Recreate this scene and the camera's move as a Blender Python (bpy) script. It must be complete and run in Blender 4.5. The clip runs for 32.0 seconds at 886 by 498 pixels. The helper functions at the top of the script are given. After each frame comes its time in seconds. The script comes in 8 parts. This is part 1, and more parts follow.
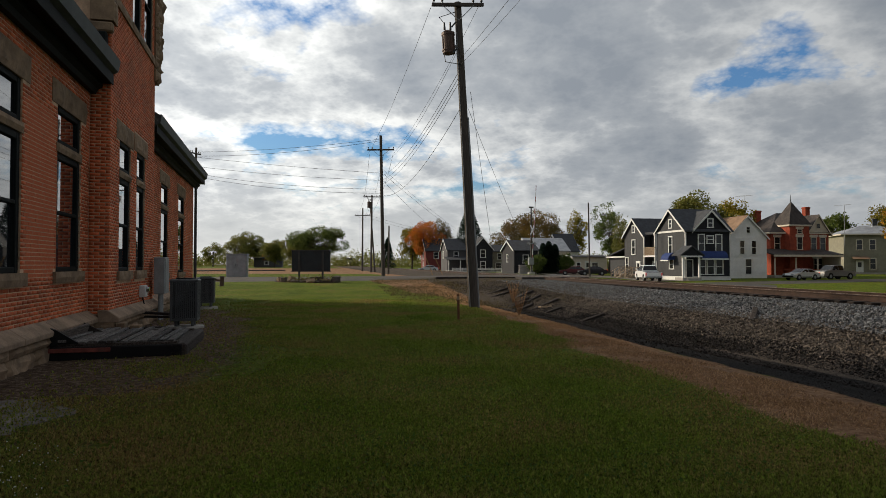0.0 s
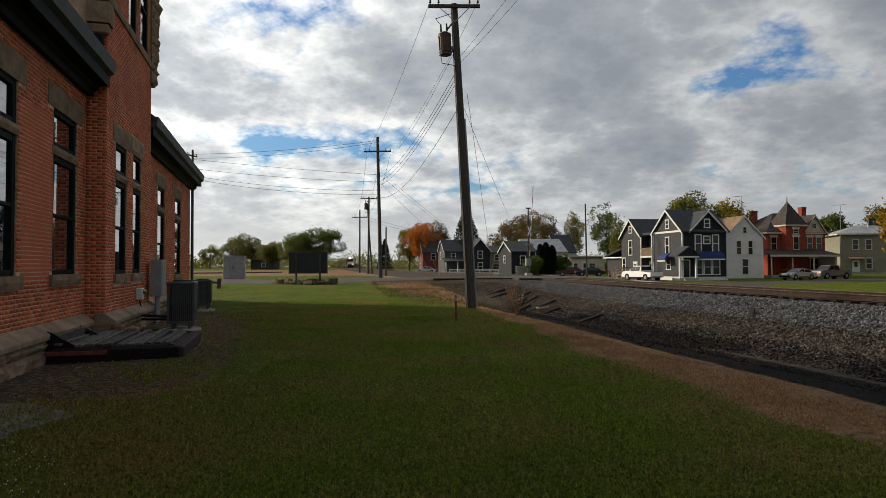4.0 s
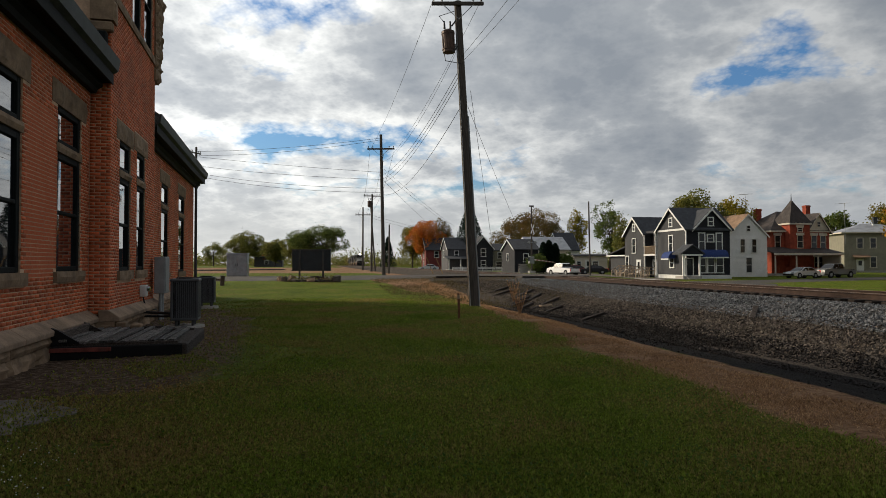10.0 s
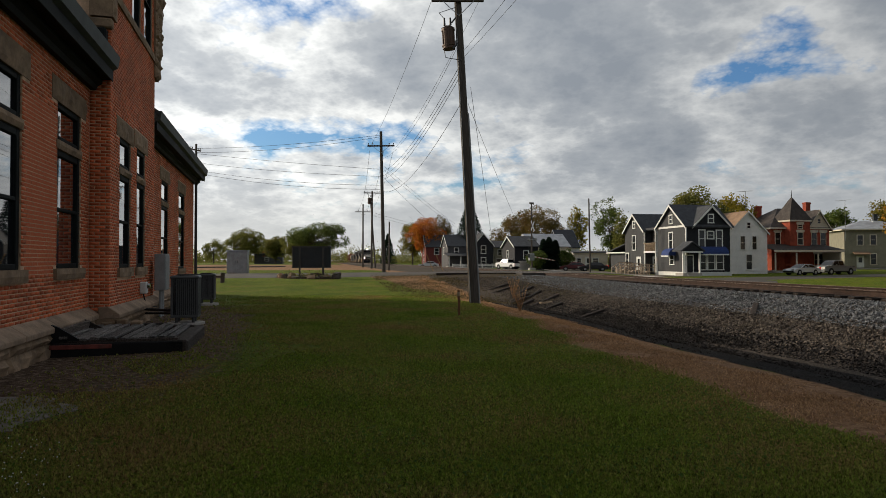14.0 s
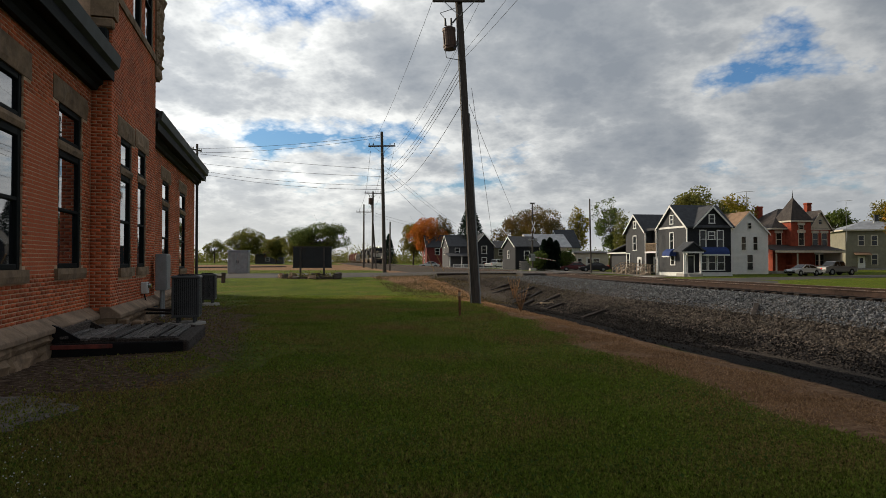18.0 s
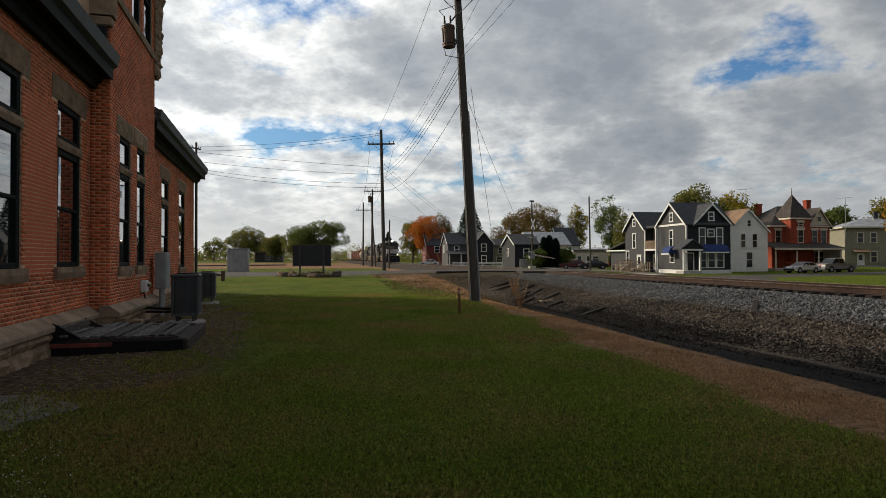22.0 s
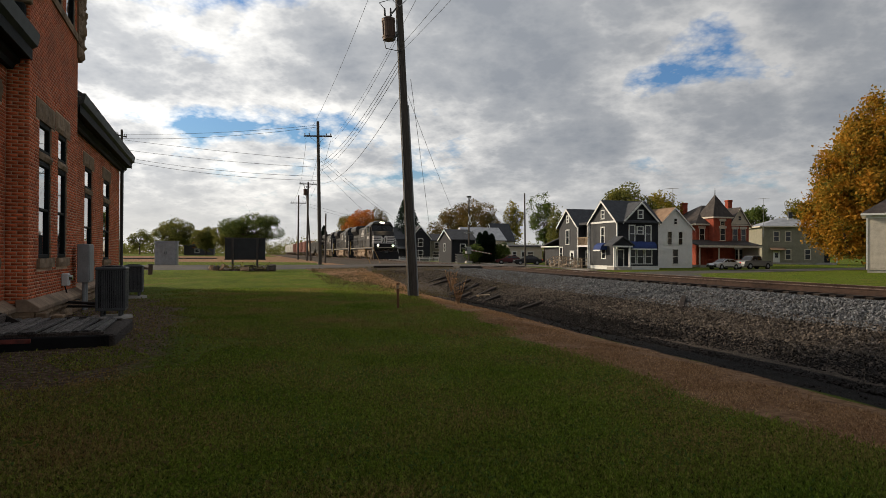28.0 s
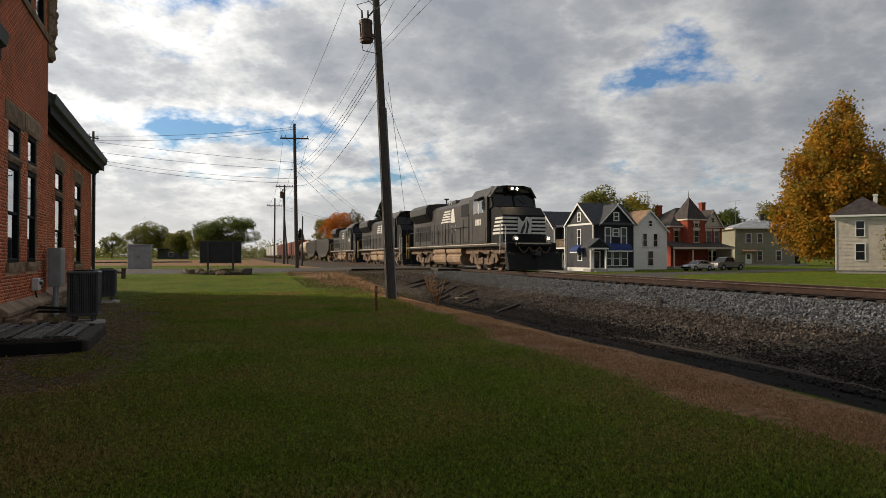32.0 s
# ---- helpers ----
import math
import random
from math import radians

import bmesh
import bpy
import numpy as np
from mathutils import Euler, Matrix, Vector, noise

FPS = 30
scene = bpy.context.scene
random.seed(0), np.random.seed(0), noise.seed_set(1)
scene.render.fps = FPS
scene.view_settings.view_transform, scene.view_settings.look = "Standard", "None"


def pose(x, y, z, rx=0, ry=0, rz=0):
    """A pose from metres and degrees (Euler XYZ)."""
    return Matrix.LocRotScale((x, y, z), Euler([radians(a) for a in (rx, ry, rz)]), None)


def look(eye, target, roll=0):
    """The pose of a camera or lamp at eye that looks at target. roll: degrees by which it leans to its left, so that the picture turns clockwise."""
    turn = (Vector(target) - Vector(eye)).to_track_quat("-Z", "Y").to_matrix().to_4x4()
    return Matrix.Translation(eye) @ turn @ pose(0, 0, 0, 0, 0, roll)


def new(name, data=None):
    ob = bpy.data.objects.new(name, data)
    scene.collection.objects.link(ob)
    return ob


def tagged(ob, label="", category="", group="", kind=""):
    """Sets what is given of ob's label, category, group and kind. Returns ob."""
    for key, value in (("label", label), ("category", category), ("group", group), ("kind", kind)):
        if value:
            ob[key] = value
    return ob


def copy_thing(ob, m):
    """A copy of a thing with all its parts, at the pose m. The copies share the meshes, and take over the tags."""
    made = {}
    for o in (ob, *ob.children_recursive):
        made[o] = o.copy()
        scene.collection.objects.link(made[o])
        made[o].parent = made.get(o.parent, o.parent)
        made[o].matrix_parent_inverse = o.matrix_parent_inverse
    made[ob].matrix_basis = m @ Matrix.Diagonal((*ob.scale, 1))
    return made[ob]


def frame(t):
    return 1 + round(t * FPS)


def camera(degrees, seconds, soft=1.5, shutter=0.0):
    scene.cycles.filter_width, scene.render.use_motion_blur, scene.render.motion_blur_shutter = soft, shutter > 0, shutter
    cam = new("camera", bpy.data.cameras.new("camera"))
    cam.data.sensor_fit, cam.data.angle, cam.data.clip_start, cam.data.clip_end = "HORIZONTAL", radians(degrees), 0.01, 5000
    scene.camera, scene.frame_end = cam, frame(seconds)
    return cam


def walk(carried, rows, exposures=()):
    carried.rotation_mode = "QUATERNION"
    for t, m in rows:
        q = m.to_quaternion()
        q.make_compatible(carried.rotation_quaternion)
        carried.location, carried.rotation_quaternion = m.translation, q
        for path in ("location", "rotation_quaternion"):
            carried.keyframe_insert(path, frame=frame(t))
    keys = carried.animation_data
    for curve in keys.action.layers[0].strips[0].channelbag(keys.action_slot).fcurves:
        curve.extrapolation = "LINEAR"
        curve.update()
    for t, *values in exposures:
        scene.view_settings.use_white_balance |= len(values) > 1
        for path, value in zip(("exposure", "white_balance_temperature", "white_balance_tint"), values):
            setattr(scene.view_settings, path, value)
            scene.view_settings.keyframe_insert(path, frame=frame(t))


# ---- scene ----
cam = camera(68.57, 32.0, soft=0.55)
PATH = [
    (0, 0.000, 0.000, 1.550, 91.376, -0.020, 0.054),
    (0.5, 0.000, 0.000, 1.550, 91.552, 0.042, -0.368),
    (1, 0.000, 0.000, 1.550, 91.611, 0.173, -0.292),
    (1.5, 0.000, 0.000, 1.550, 91.575, 0.280, -0.450),
    (2, 0.000, 0.000, 1.550, 91.437, 0.326, -0.471),
    (2.5, 0.000, 0.000, 1.550, 91.431, 0.345, -0.459),
    (3, 0.000, 0.000, 1.550, 91.455, 0.293, -0.354),
    (3.5, 0.000, 0.000, 1.550, 91.465, 0.216, -0.192),
    (5.5, 0.000, 0.000, 1.550, 91.597, 0.179, -0.190),
    (6, 0.000, 0.000, 1.550, 91.559, 0.084, -0.159),
    (6.5, 0.000, 0.000, 1.550, 91.621, 0.123, -0.200),
    (7, 0.000, 0.000, 1.550, 91.711, 0.072, -0.101),
    (7.5, 0.000, 0.000, 1.550, 91.710, -0.020, -0.014),
    (8, 0.000, 0.000, 1.550, 91.508, 0.047, -0.033),
    (8.5, 0.000, 0.000, 1.550, 91.331, 0.052, 0.003),
    (9, 0.000, 0.000, 1.550, 91.295, -0.000, 0.000),
    (9.5, 0.000, 0.000, 1.550, 91.329, -0.028, 0.100),
    (10, 0.000, 0.000, 1.550, 91.290, 0.082, 0.086),
    (10.5, 0.000, 0.000, 1.550, 91.203, 0.038, 0.111),
    (11, 0.000, 0.000, 1.550, 91.185, -0.047, 0.130),
    (11.5, 0.000, 0.000, 1.550, 91.116, -0.025, 0.046),
    (12, 0.000, 0.000, 1.550, 91.078, 0.049, -0.046),
    (12.5, 0.000, 0.000, 1.550, 91.125, 0.104, -0.157),
    (13, 0.000, 0.000, 1.550, 91.072, 0.030, 0.035),
    (13.5, 0.000, 0.000, 1.550, 91.020, 0.107, 0.044),
    (14, 0.000, 0.000, 1.550, 91.025, 0.089, 0.094),
    (14.5, 0.000, 0.000, 1.550, 91.069, 0.059, 0.198),
    (16.5, 0.000, 0.000, 1.550, 90.854, 0.196, 0.016),
    (17, 0.000, 0.000, 1.550, 90.893, 0.143, 0.034),
    (17.5, 0.000, 0.000, 1.550, 91.000, 0.002, 0.211),
    (18, 0.000, 0.000, 1.550, 91.046, 0.045, 0.162),
    (18.5, 0.000, 0.000, 1.550, 91.139, 0.151, 0.167),
    (19, 0.000, 0.000, 1.550, 91.005, 0.010, 0.261),
    (19.5, 0.000, 0.000, 1.550, 90.896, 0.017, 0.188),
    (20, 0.000, 0.000, 1.550, 90.845, 0.089, 0.188),
    (20.5, 0.000, 0.000, 1.550, 90.903, 0.103, 0.212),
    (21, 0.000, 0.000, 1.550, 90.904, 0.213, 0.209),
    (21.5, 0.000, 0.000, 1.550, 90.887, 0.166, 0.197),
    (22, 0.000, 0.000, 1.550, 90.865, 0.155, 0.121),
    (22.5, 0.000, 0.000, 1.550, 90.871, 0.152, 0.100),
    (23, 0.000, 0.000, 1.550, 90.909, 0.209, 0.002),
    (23.5, -0.013, 0.007, 1.549, 90.908, 0.188, -0.890),
    (24, -0.043, 0.025, 1.548, 91.049, 0.287, -3.153),
    (24.5, -0.049, 0.028, 1.547, 91.109, 0.346, -3.585),
    (25, -0.051, 0.029, 1.547, 91.128, 0.409, -3.729),
    (25.5, -0.044, 0.025, 1.547, 90.922, 0.543, -3.218),
    (27.5, -0.068, 0.039, 1.546, 90.451, -0.177, -4.942),
    (28, -0.075, 0.043, 1.546, 90.408, -0.298, -5.490),
    (28.5, -0.078, 0.045, 1.546, 90.508, -0.402, -5.718),
    (29, -0.081, 0.047, 1.545, 90.514, -0.445, -5.955),
    (29.5, -0.100, 0.057, 1.544, 90.482, -0.253, -7.302),
    (30, -0.104, 0.060, 1.544, 90.528, -0.061, -7.597),
    (30.5, -0.098, 0.056, 1.544, 90.534, -0.269, -7.146),
    (31, -0.097, 0.056, 1.544, 90.505, -0.401, -7.077),
    (31.5, -0.100, 0.058, 1.544, 90.594, -0.161, -7.336),
    (32, -0.102, 0.059, 1.544, 90.646, -0.077, -7.473),
]
walk(cam, [(t, pose(*row)) for t, *row in PATH], exposures=[(0, 0.02, 6540, 7), (23.5, 0.02, 6540, 7), (28, 0.09, 6740, 9), (32, 0.09, 6740, 9)])

# ---- world and sun: broken cloud, the sun low on the far side of the brick building ----
SUN_AZ, SUN_EL = -64.0, 23.0      # degrees: from the forward axis, clockwise; height
world = bpy.data.worlds.new("world")
scene.world = world
world.use_nodes = True
scene.view_settings.exposure = 0.0


def sky_nodes():
    nt = world.node_tree
    N, L = nt.nodes, nt.links
    N.clear()

    def nd(kind, operation=None):
        n = N.new(kind)
        if operation:
            n.operation = operation
        return n

    def mixer(blend="MIX"):
        n = N.new("ShaderNodeMix")
        n.data_type, n.blend_type = "RGBA", blend
        return n

    def math_(op, a, b=None, c=None):
        n = nd("ShaderNodeMath", operation=op)
        for i, v in enumerate((a, b, c)):
            if v is None:
                continue
            if isinstance(v, (int, float)):
                n.inputs[i].default_value = v
            else:
                L.new(v, n.inputs[i])
        return n.outputs[0]

    def ramp(fac, stops):
        n = nd("ShaderNodeValToRGB")
        cr = n.color_ramp
        while len(cr.elements) < len(stops):
            cr.elements.new(0.5)
        for e, (p, c) in zip(cr.elements, stops):
            e.position, e.color = p, (*c, 1) if len(c) == 3 else c
        L.new(fac, n.inputs[0])
        return n.outputs[0]

    sky = nd("ShaderNodeTexSky")
    sky.sky_type, sky.sun_disc = "NISHITA", False
    sky.sun_elevation, sky.sun_rotation = radians(SUN_EL), radians(SUN_AZ)
    sky.air_density, sky.dust_density, sky.ozone_density = 1.2, 1.5, 1.5
    co = nd("ShaderNodeTexCoord").outputs["Generated"]
    sep = nd("ShaderNodeSeparateXYZ")
    L.new(co, sep.inputs[0])
    up = math_("MAXIMUM", sep.outputs[2], 0.0)
    flat = math_("ADD", up, 0.30)
    cx = math_("DIVIDE", sep.outputs[0], flat)
    cy = math_("DIVIDE", sep.outputs[1], flat)
    comb = nd("ShaderNodeCombineXYZ")
    L.new(cx, comb.inputs[0]), L.new(cy, comb.inputs[1])
    mp = nd("ShaderNodeMapping")
    mp.inputs["Location"].default_value = CLOUD_SHIFT
    mp.inputs["Rotation"].default_value = (0, 0, radians(20))
    L.new(comb.outputs[0], mp.inputs[0])

    def nz(src, scale, detail, rough, lac=2.0, dist=0.0, w=0.0):
        n = nd("ShaderNodeTexNoise")
        n.noise_dimensions = "4D"
        L.new(src, n.inputs["Vector"])
        n.inputs["W"].default_value = w
        n.inputs["Scale"].default_value, n.inputs["Detail"].default_value = scale, detail
        n.inputs["Roughness"].default_value, n.inputs["Lacunarity"].default_value = rough, lac
        n.inputs["Distortion"].default_value = dist
        return n.outputs["Fac"]

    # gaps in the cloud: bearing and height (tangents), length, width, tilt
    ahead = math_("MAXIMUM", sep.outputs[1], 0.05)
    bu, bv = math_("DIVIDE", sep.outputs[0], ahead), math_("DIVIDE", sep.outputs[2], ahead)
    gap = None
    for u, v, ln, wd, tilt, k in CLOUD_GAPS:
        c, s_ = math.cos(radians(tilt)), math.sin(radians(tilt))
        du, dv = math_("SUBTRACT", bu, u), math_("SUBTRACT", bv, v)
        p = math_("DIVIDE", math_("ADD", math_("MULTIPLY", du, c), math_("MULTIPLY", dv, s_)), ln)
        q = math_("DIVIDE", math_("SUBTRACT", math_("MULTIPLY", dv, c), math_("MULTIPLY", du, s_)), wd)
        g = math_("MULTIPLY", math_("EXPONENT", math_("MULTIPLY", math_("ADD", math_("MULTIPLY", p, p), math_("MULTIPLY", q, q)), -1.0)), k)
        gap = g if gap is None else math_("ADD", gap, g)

    # heaps of cloud: broken noise and rounded cells, their outline pushed about by finer noise
    wob = nd("ShaderNodeTexNoise")
    wob.inputs["Scale"].default_value, wob.inputs["Detail"].default_value = 3.2, 6
    L.new(mp.outputs[0], wob.inputs["Vector"])
    off = nd("ShaderNodeVectorMath", operation="MULTIPLY_ADD")
    L.new(wob.outputs["Color"], off.inputs[0])
    off.inputs[1].default_value = (0.06, 0.06, 0)
    L.new(mp.outputs[0], off.inputs[2])
    sunward = nd("ShaderNodeVectorMath", operation="ADD")
    L.new(off.outputs[0], sunward.inputs[0])
    sunward.inputs[1].default_value = (-0.05, 0.025, 0)

    def heap(src, scale, smooth):
        n = nd("ShaderNodeTexVoronoi")
        n.feature, n.voronoi_dimensions, n.normalize = "SMOOTH_F1", "2D", True
        for key, v in (("Scale", scale), ("Smoothness", smooth), ("Detail", 5.0), ("Roughness", 0.6), ("Lacunarity", 2.1)):
            n.inputs[key].default_value = v
        L.new(src, n.inputs["Vector"])
        return n.outputs["Distance"]

    big = nz(mp.outputs[0], 0.9, 3, 0.5, w=CLOUD_W)
    here = nz(off.outputs[0], 1.7, 10, 0.62, w=2.2)
    lump, lump_sunward = heap(off.outputs[0], 2.6, 0.5), heap(sunward.outputs[0], 2.6, 0.5)
    body = math_("ADD", math_("MULTIPLY_ADD", big, 0.5, CLOUD_COVER - 0.25), math_("MULTIPLY_ADD", here, 0.8, -0.4))
    body = math_("ADD", body, math_("MULTIPLY_ADD", lump, -0.95, 0.36))
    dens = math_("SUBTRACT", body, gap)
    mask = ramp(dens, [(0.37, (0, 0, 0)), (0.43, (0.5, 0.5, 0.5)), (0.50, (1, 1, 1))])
    # the side away from the sun lies in the heap's own shade
    lee = math_("MULTIPLY", math_("SUBTRACT", lump, lump_sunward), 1.25)
    thick = ramp(math_("ADD", dens, lee), [(0.42, (0, 0, 0)), (0.52, (0.36, 0.36, 0.36)), (0.66, (0.76, 0.76, 0.76)), (0.88, (1, 1, 1))])
    # towards the sun the cloud is lit through and white; away from it grey and blue-grey
    az, el = radians(SUN_AZ), radians(SUN_EL)
    dot = nd("ShaderNodeVectorMath", operation="DOT_PRODUCT")
    L.new(co, dot.inputs[0])
    dot.inputs[1].default_value = (math.sin(az) * math.cos(el), math.cos(az) * math.cos(el), math.sin(el))
    near = ramp(math_("MULTIPLY_ADD", dot.outputs["Value"], 0.5, 0.5), [(0.5, (0, 0, 0)), (0.75, (0.4, 0.4, 0.4)), (0.93, (1, 1, 1))])
    thin_c = mixer()
    L.new(near, thin_c.inputs["Factor"])
    thin_c.inputs["A"].default_value, thin_c.inputs["B"].default_value = (0.74, 0.75, 0.775, 1), (2.1, 2.08, 2.04, 1)
    thick_c = mixer()
    L.new(near, thick_c.inputs["Factor"])
    thick_c.inputs["A"].default_value, thick_c.inputs["B"].default_value = (0.325, 0.36, 0.42, 1), (0.62, 0.67, 0.76, 1)
    cloud = mixer()
    L.new(thick, cloud.inputs["Factor"])
    L.new(thin_c.outputs["Result"], cloud.inputs["A"]), L.new(thick_c.outputs["Result"], cloud.inputs["B"])
    blue = mixer("MULTIPLY")
    blue.inputs["Factor"].default_value = 1.0
    L.new(sky.outputs[0], blue.inputs["A"])
    blue.inputs["B"].default_value = (SKY_K * 0.62, SKY_K * 0.95, SKY_K * 1.4, 1)
    mix = mixer()
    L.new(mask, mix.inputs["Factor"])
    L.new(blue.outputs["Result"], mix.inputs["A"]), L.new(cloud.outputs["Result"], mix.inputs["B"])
    # low haze over the horizon
    haze = mixer()
    L.new(ramp(up, [(0.0, (0.8, 0.8, 0.8)), (0.13, (0, 0, 0))]), haze.inputs["Factor"])
    L.new(mix.outputs["Result"], haze.inputs["A"])
    hz = mixer()
    L.new(near, hz.inputs["Factor"])
    hz.inputs["A"].default_value, hz.inputs["B"].default_value = (0.78, 0.79, 0.81, 1), (1.35, 1.31, 1.23, 1)
    L.new(hz.outputs["Result"], haze.inputs["B"])
    bg = nd("ShaderNodeBackground")
    bg.inputs["Strength"].default_value = SKY_STRENGTH
    L.new(haze.outputs["Result"], bg.inputs[0])
    L.new(bg.outputs[0], nd("ShaderNodeOutputWorld").inputs[0])


CLOUD_SHIFT, CLOUD_W, CLOUD_COVER, SKY_K, SKY_STRENGTH = (5.2, 2.6, 0), 3.4, 0.565, 0.12, 0.70
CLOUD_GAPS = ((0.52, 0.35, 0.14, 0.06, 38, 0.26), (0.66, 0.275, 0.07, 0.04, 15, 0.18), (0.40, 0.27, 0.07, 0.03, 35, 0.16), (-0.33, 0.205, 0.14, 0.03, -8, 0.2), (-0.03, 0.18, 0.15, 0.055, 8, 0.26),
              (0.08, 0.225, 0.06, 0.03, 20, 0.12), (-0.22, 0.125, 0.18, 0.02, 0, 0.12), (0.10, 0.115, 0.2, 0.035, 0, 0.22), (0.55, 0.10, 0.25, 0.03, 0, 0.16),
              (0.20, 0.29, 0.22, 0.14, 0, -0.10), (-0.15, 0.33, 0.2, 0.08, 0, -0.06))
sky_nodes()
sun_data = bpy.data.lights.new("sun", "SUN")
sun_data.energy, sun_data.angle, sun_data.color = 4.5, radians(5.0), (1.0, 0.84, 0.65)
sun = new("sun", sun_data)
az, el = radians(SUN_AZ), radians(SUN_EL)
sun.matrix_world = look((math.sin(az) * math.cos(el) * 100, math.cos(az) * math.cos(el) * 100, math.sin(el) * 100), (0, 0, 0))

# ---- materials ----
def material(name, base, rough=0.7, metal=0.0, var=0.25, scale=6.0, fine=60.0, bump=0.2, tint=None, island=False, random_ob=0.0,
             spec=0.25, stretch=(1, 1, 1), bump_scale=None, emit=0.0, alpha=None, stain=0.0, stain_col=(0.05, 0.045, 0.04), coat=0.0):
    """A node material: base colour with variation at two scales, grain, relief, and optional stains."""
    m = bpy.data.materials.new(name)
    m.use_nodes = True
    nt = m.node_tree
    N, L = nt.nodes, nt.links
    b = N["Principled BSDF"]
    b.inputs["Roughness"].default_value, b.inputs["Metallic"].default_value = rough, metal
    b.inputs["Specular IOR Level"].default_value = spec
    b.inputs["Coat Weight"].default_value = coat
    co = N.new("ShaderNodeTexCoord").outputs["Object"]
    mp = N.new("ShaderNodeMapping")
    mp.inputs["Scale"].default_value = stretch
    L.new(co, mp.inputs[0])

    def nz(s, d=6, r=0.6):
        n = N.new("ShaderNodeTexNoise")
        n.inputs["Scale"].default_value, n.inputs["Detail"].default_value, n.inputs["Roughness"].default_value = s, d, r
        L.new(mp.outputs[0], n.inputs["Vector"])
        return n.outputs["Fac"]

    big, small = nz(scale), nz(fine, 4)
    t = tint or tuple(c * 0.55 for c in base)
    hi = tuple(min(1, c * (1 + var)) for c in base)
    lo = tuple(c * (1 - var) + tt * var * 0.3 for c, tt in zip(base, t))
    mixes = []

    def mix(fac, a, bb, k=1.0, mode="MIX"):
        n = N.new("ShaderNodeMix")
        n.data_type, n.blend_type = "RGBA", mode
        if isinstance(fac, (int, float)):
            n.inputs["Factor"].default_value = fac
        else:
            L.new(fac, n.inputs["Factor"])
        for key, v in (("A", a), ("B", bb)):
            if isinstance(v, tuple):
                n.inputs[key].default_value = (*v, 1)
            else:
                L.new(v, n.inputs[key])
        return n.outputs["Result"]

    def sharpen(f, a=0.35, c=0.65):
        n = N.new("ShaderNodeMapRange")
        n.inputs["From Min"].default_value, n.inputs["From Max"].default_value = a, c
        L.new(f, n.inputs["Value"])
        return n.outputs[0]

    col = mix(sharpen(big), lo, hi)
    col = mix(sharpen(small, 0.3, 0.7), mix(1.0, col, (0.78, 0.78, 0.78), mode="MULTIPLY"), col)
    if tint:
        col = mix(sharpen(nz(scale * 0.37), 0.5, 0.7), col, tint)
    if stain:
        k = N.new("ShaderNodeMath")
        k.operation = "MULTIPLY"
        k.inputs[1].default_value = stain
        L.new(sharpen(nz(scale * 0.8, 8, 0.7), 0.52, 0.66), k.inputs[0])
        col = mix(k.outputs[0], col, stain_col)
    if island or random_ob:
        src = N.new("ShaderNodeNewGeometry").outputs["Random Per Island"] if island else N.new("ShaderNodeObjectInfo").outputs["Random"]
        hsv = N.new("ShaderNodeHueSaturation")
        mr = N.new("ShaderNodeMapRange")
        k = random_ob or 0.3
        mr.inputs["To Min"].default_value, mr.inputs["To Max"].default_value = 1 - k, 1 + k
        L.new(src, mr.inputs["Value"])
        L.new(mr.outputs[0], hsv.inputs["Value"])
        L.new(col, hsv.inputs["Color"])
        col = hsv.outputs["Color"]
    L.new(col, b.inputs["Base Color"])
    if bump:
        bp = N.new("ShaderNodeBump")
        bp.inputs["Strength"].default_value, bp.inputs["Distance"].default_value = bump, 0.02
        L.new(nz(bump_scale or fine, 5), bp.inputs["Height"])
        L.new(bp.outputs[0], b.inputs["Normal"])
    if emit:
        b.inputs["Emission Color"].default_value, b.inputs["Emission Strength"].default_value = (*base, 1), emit
    return m


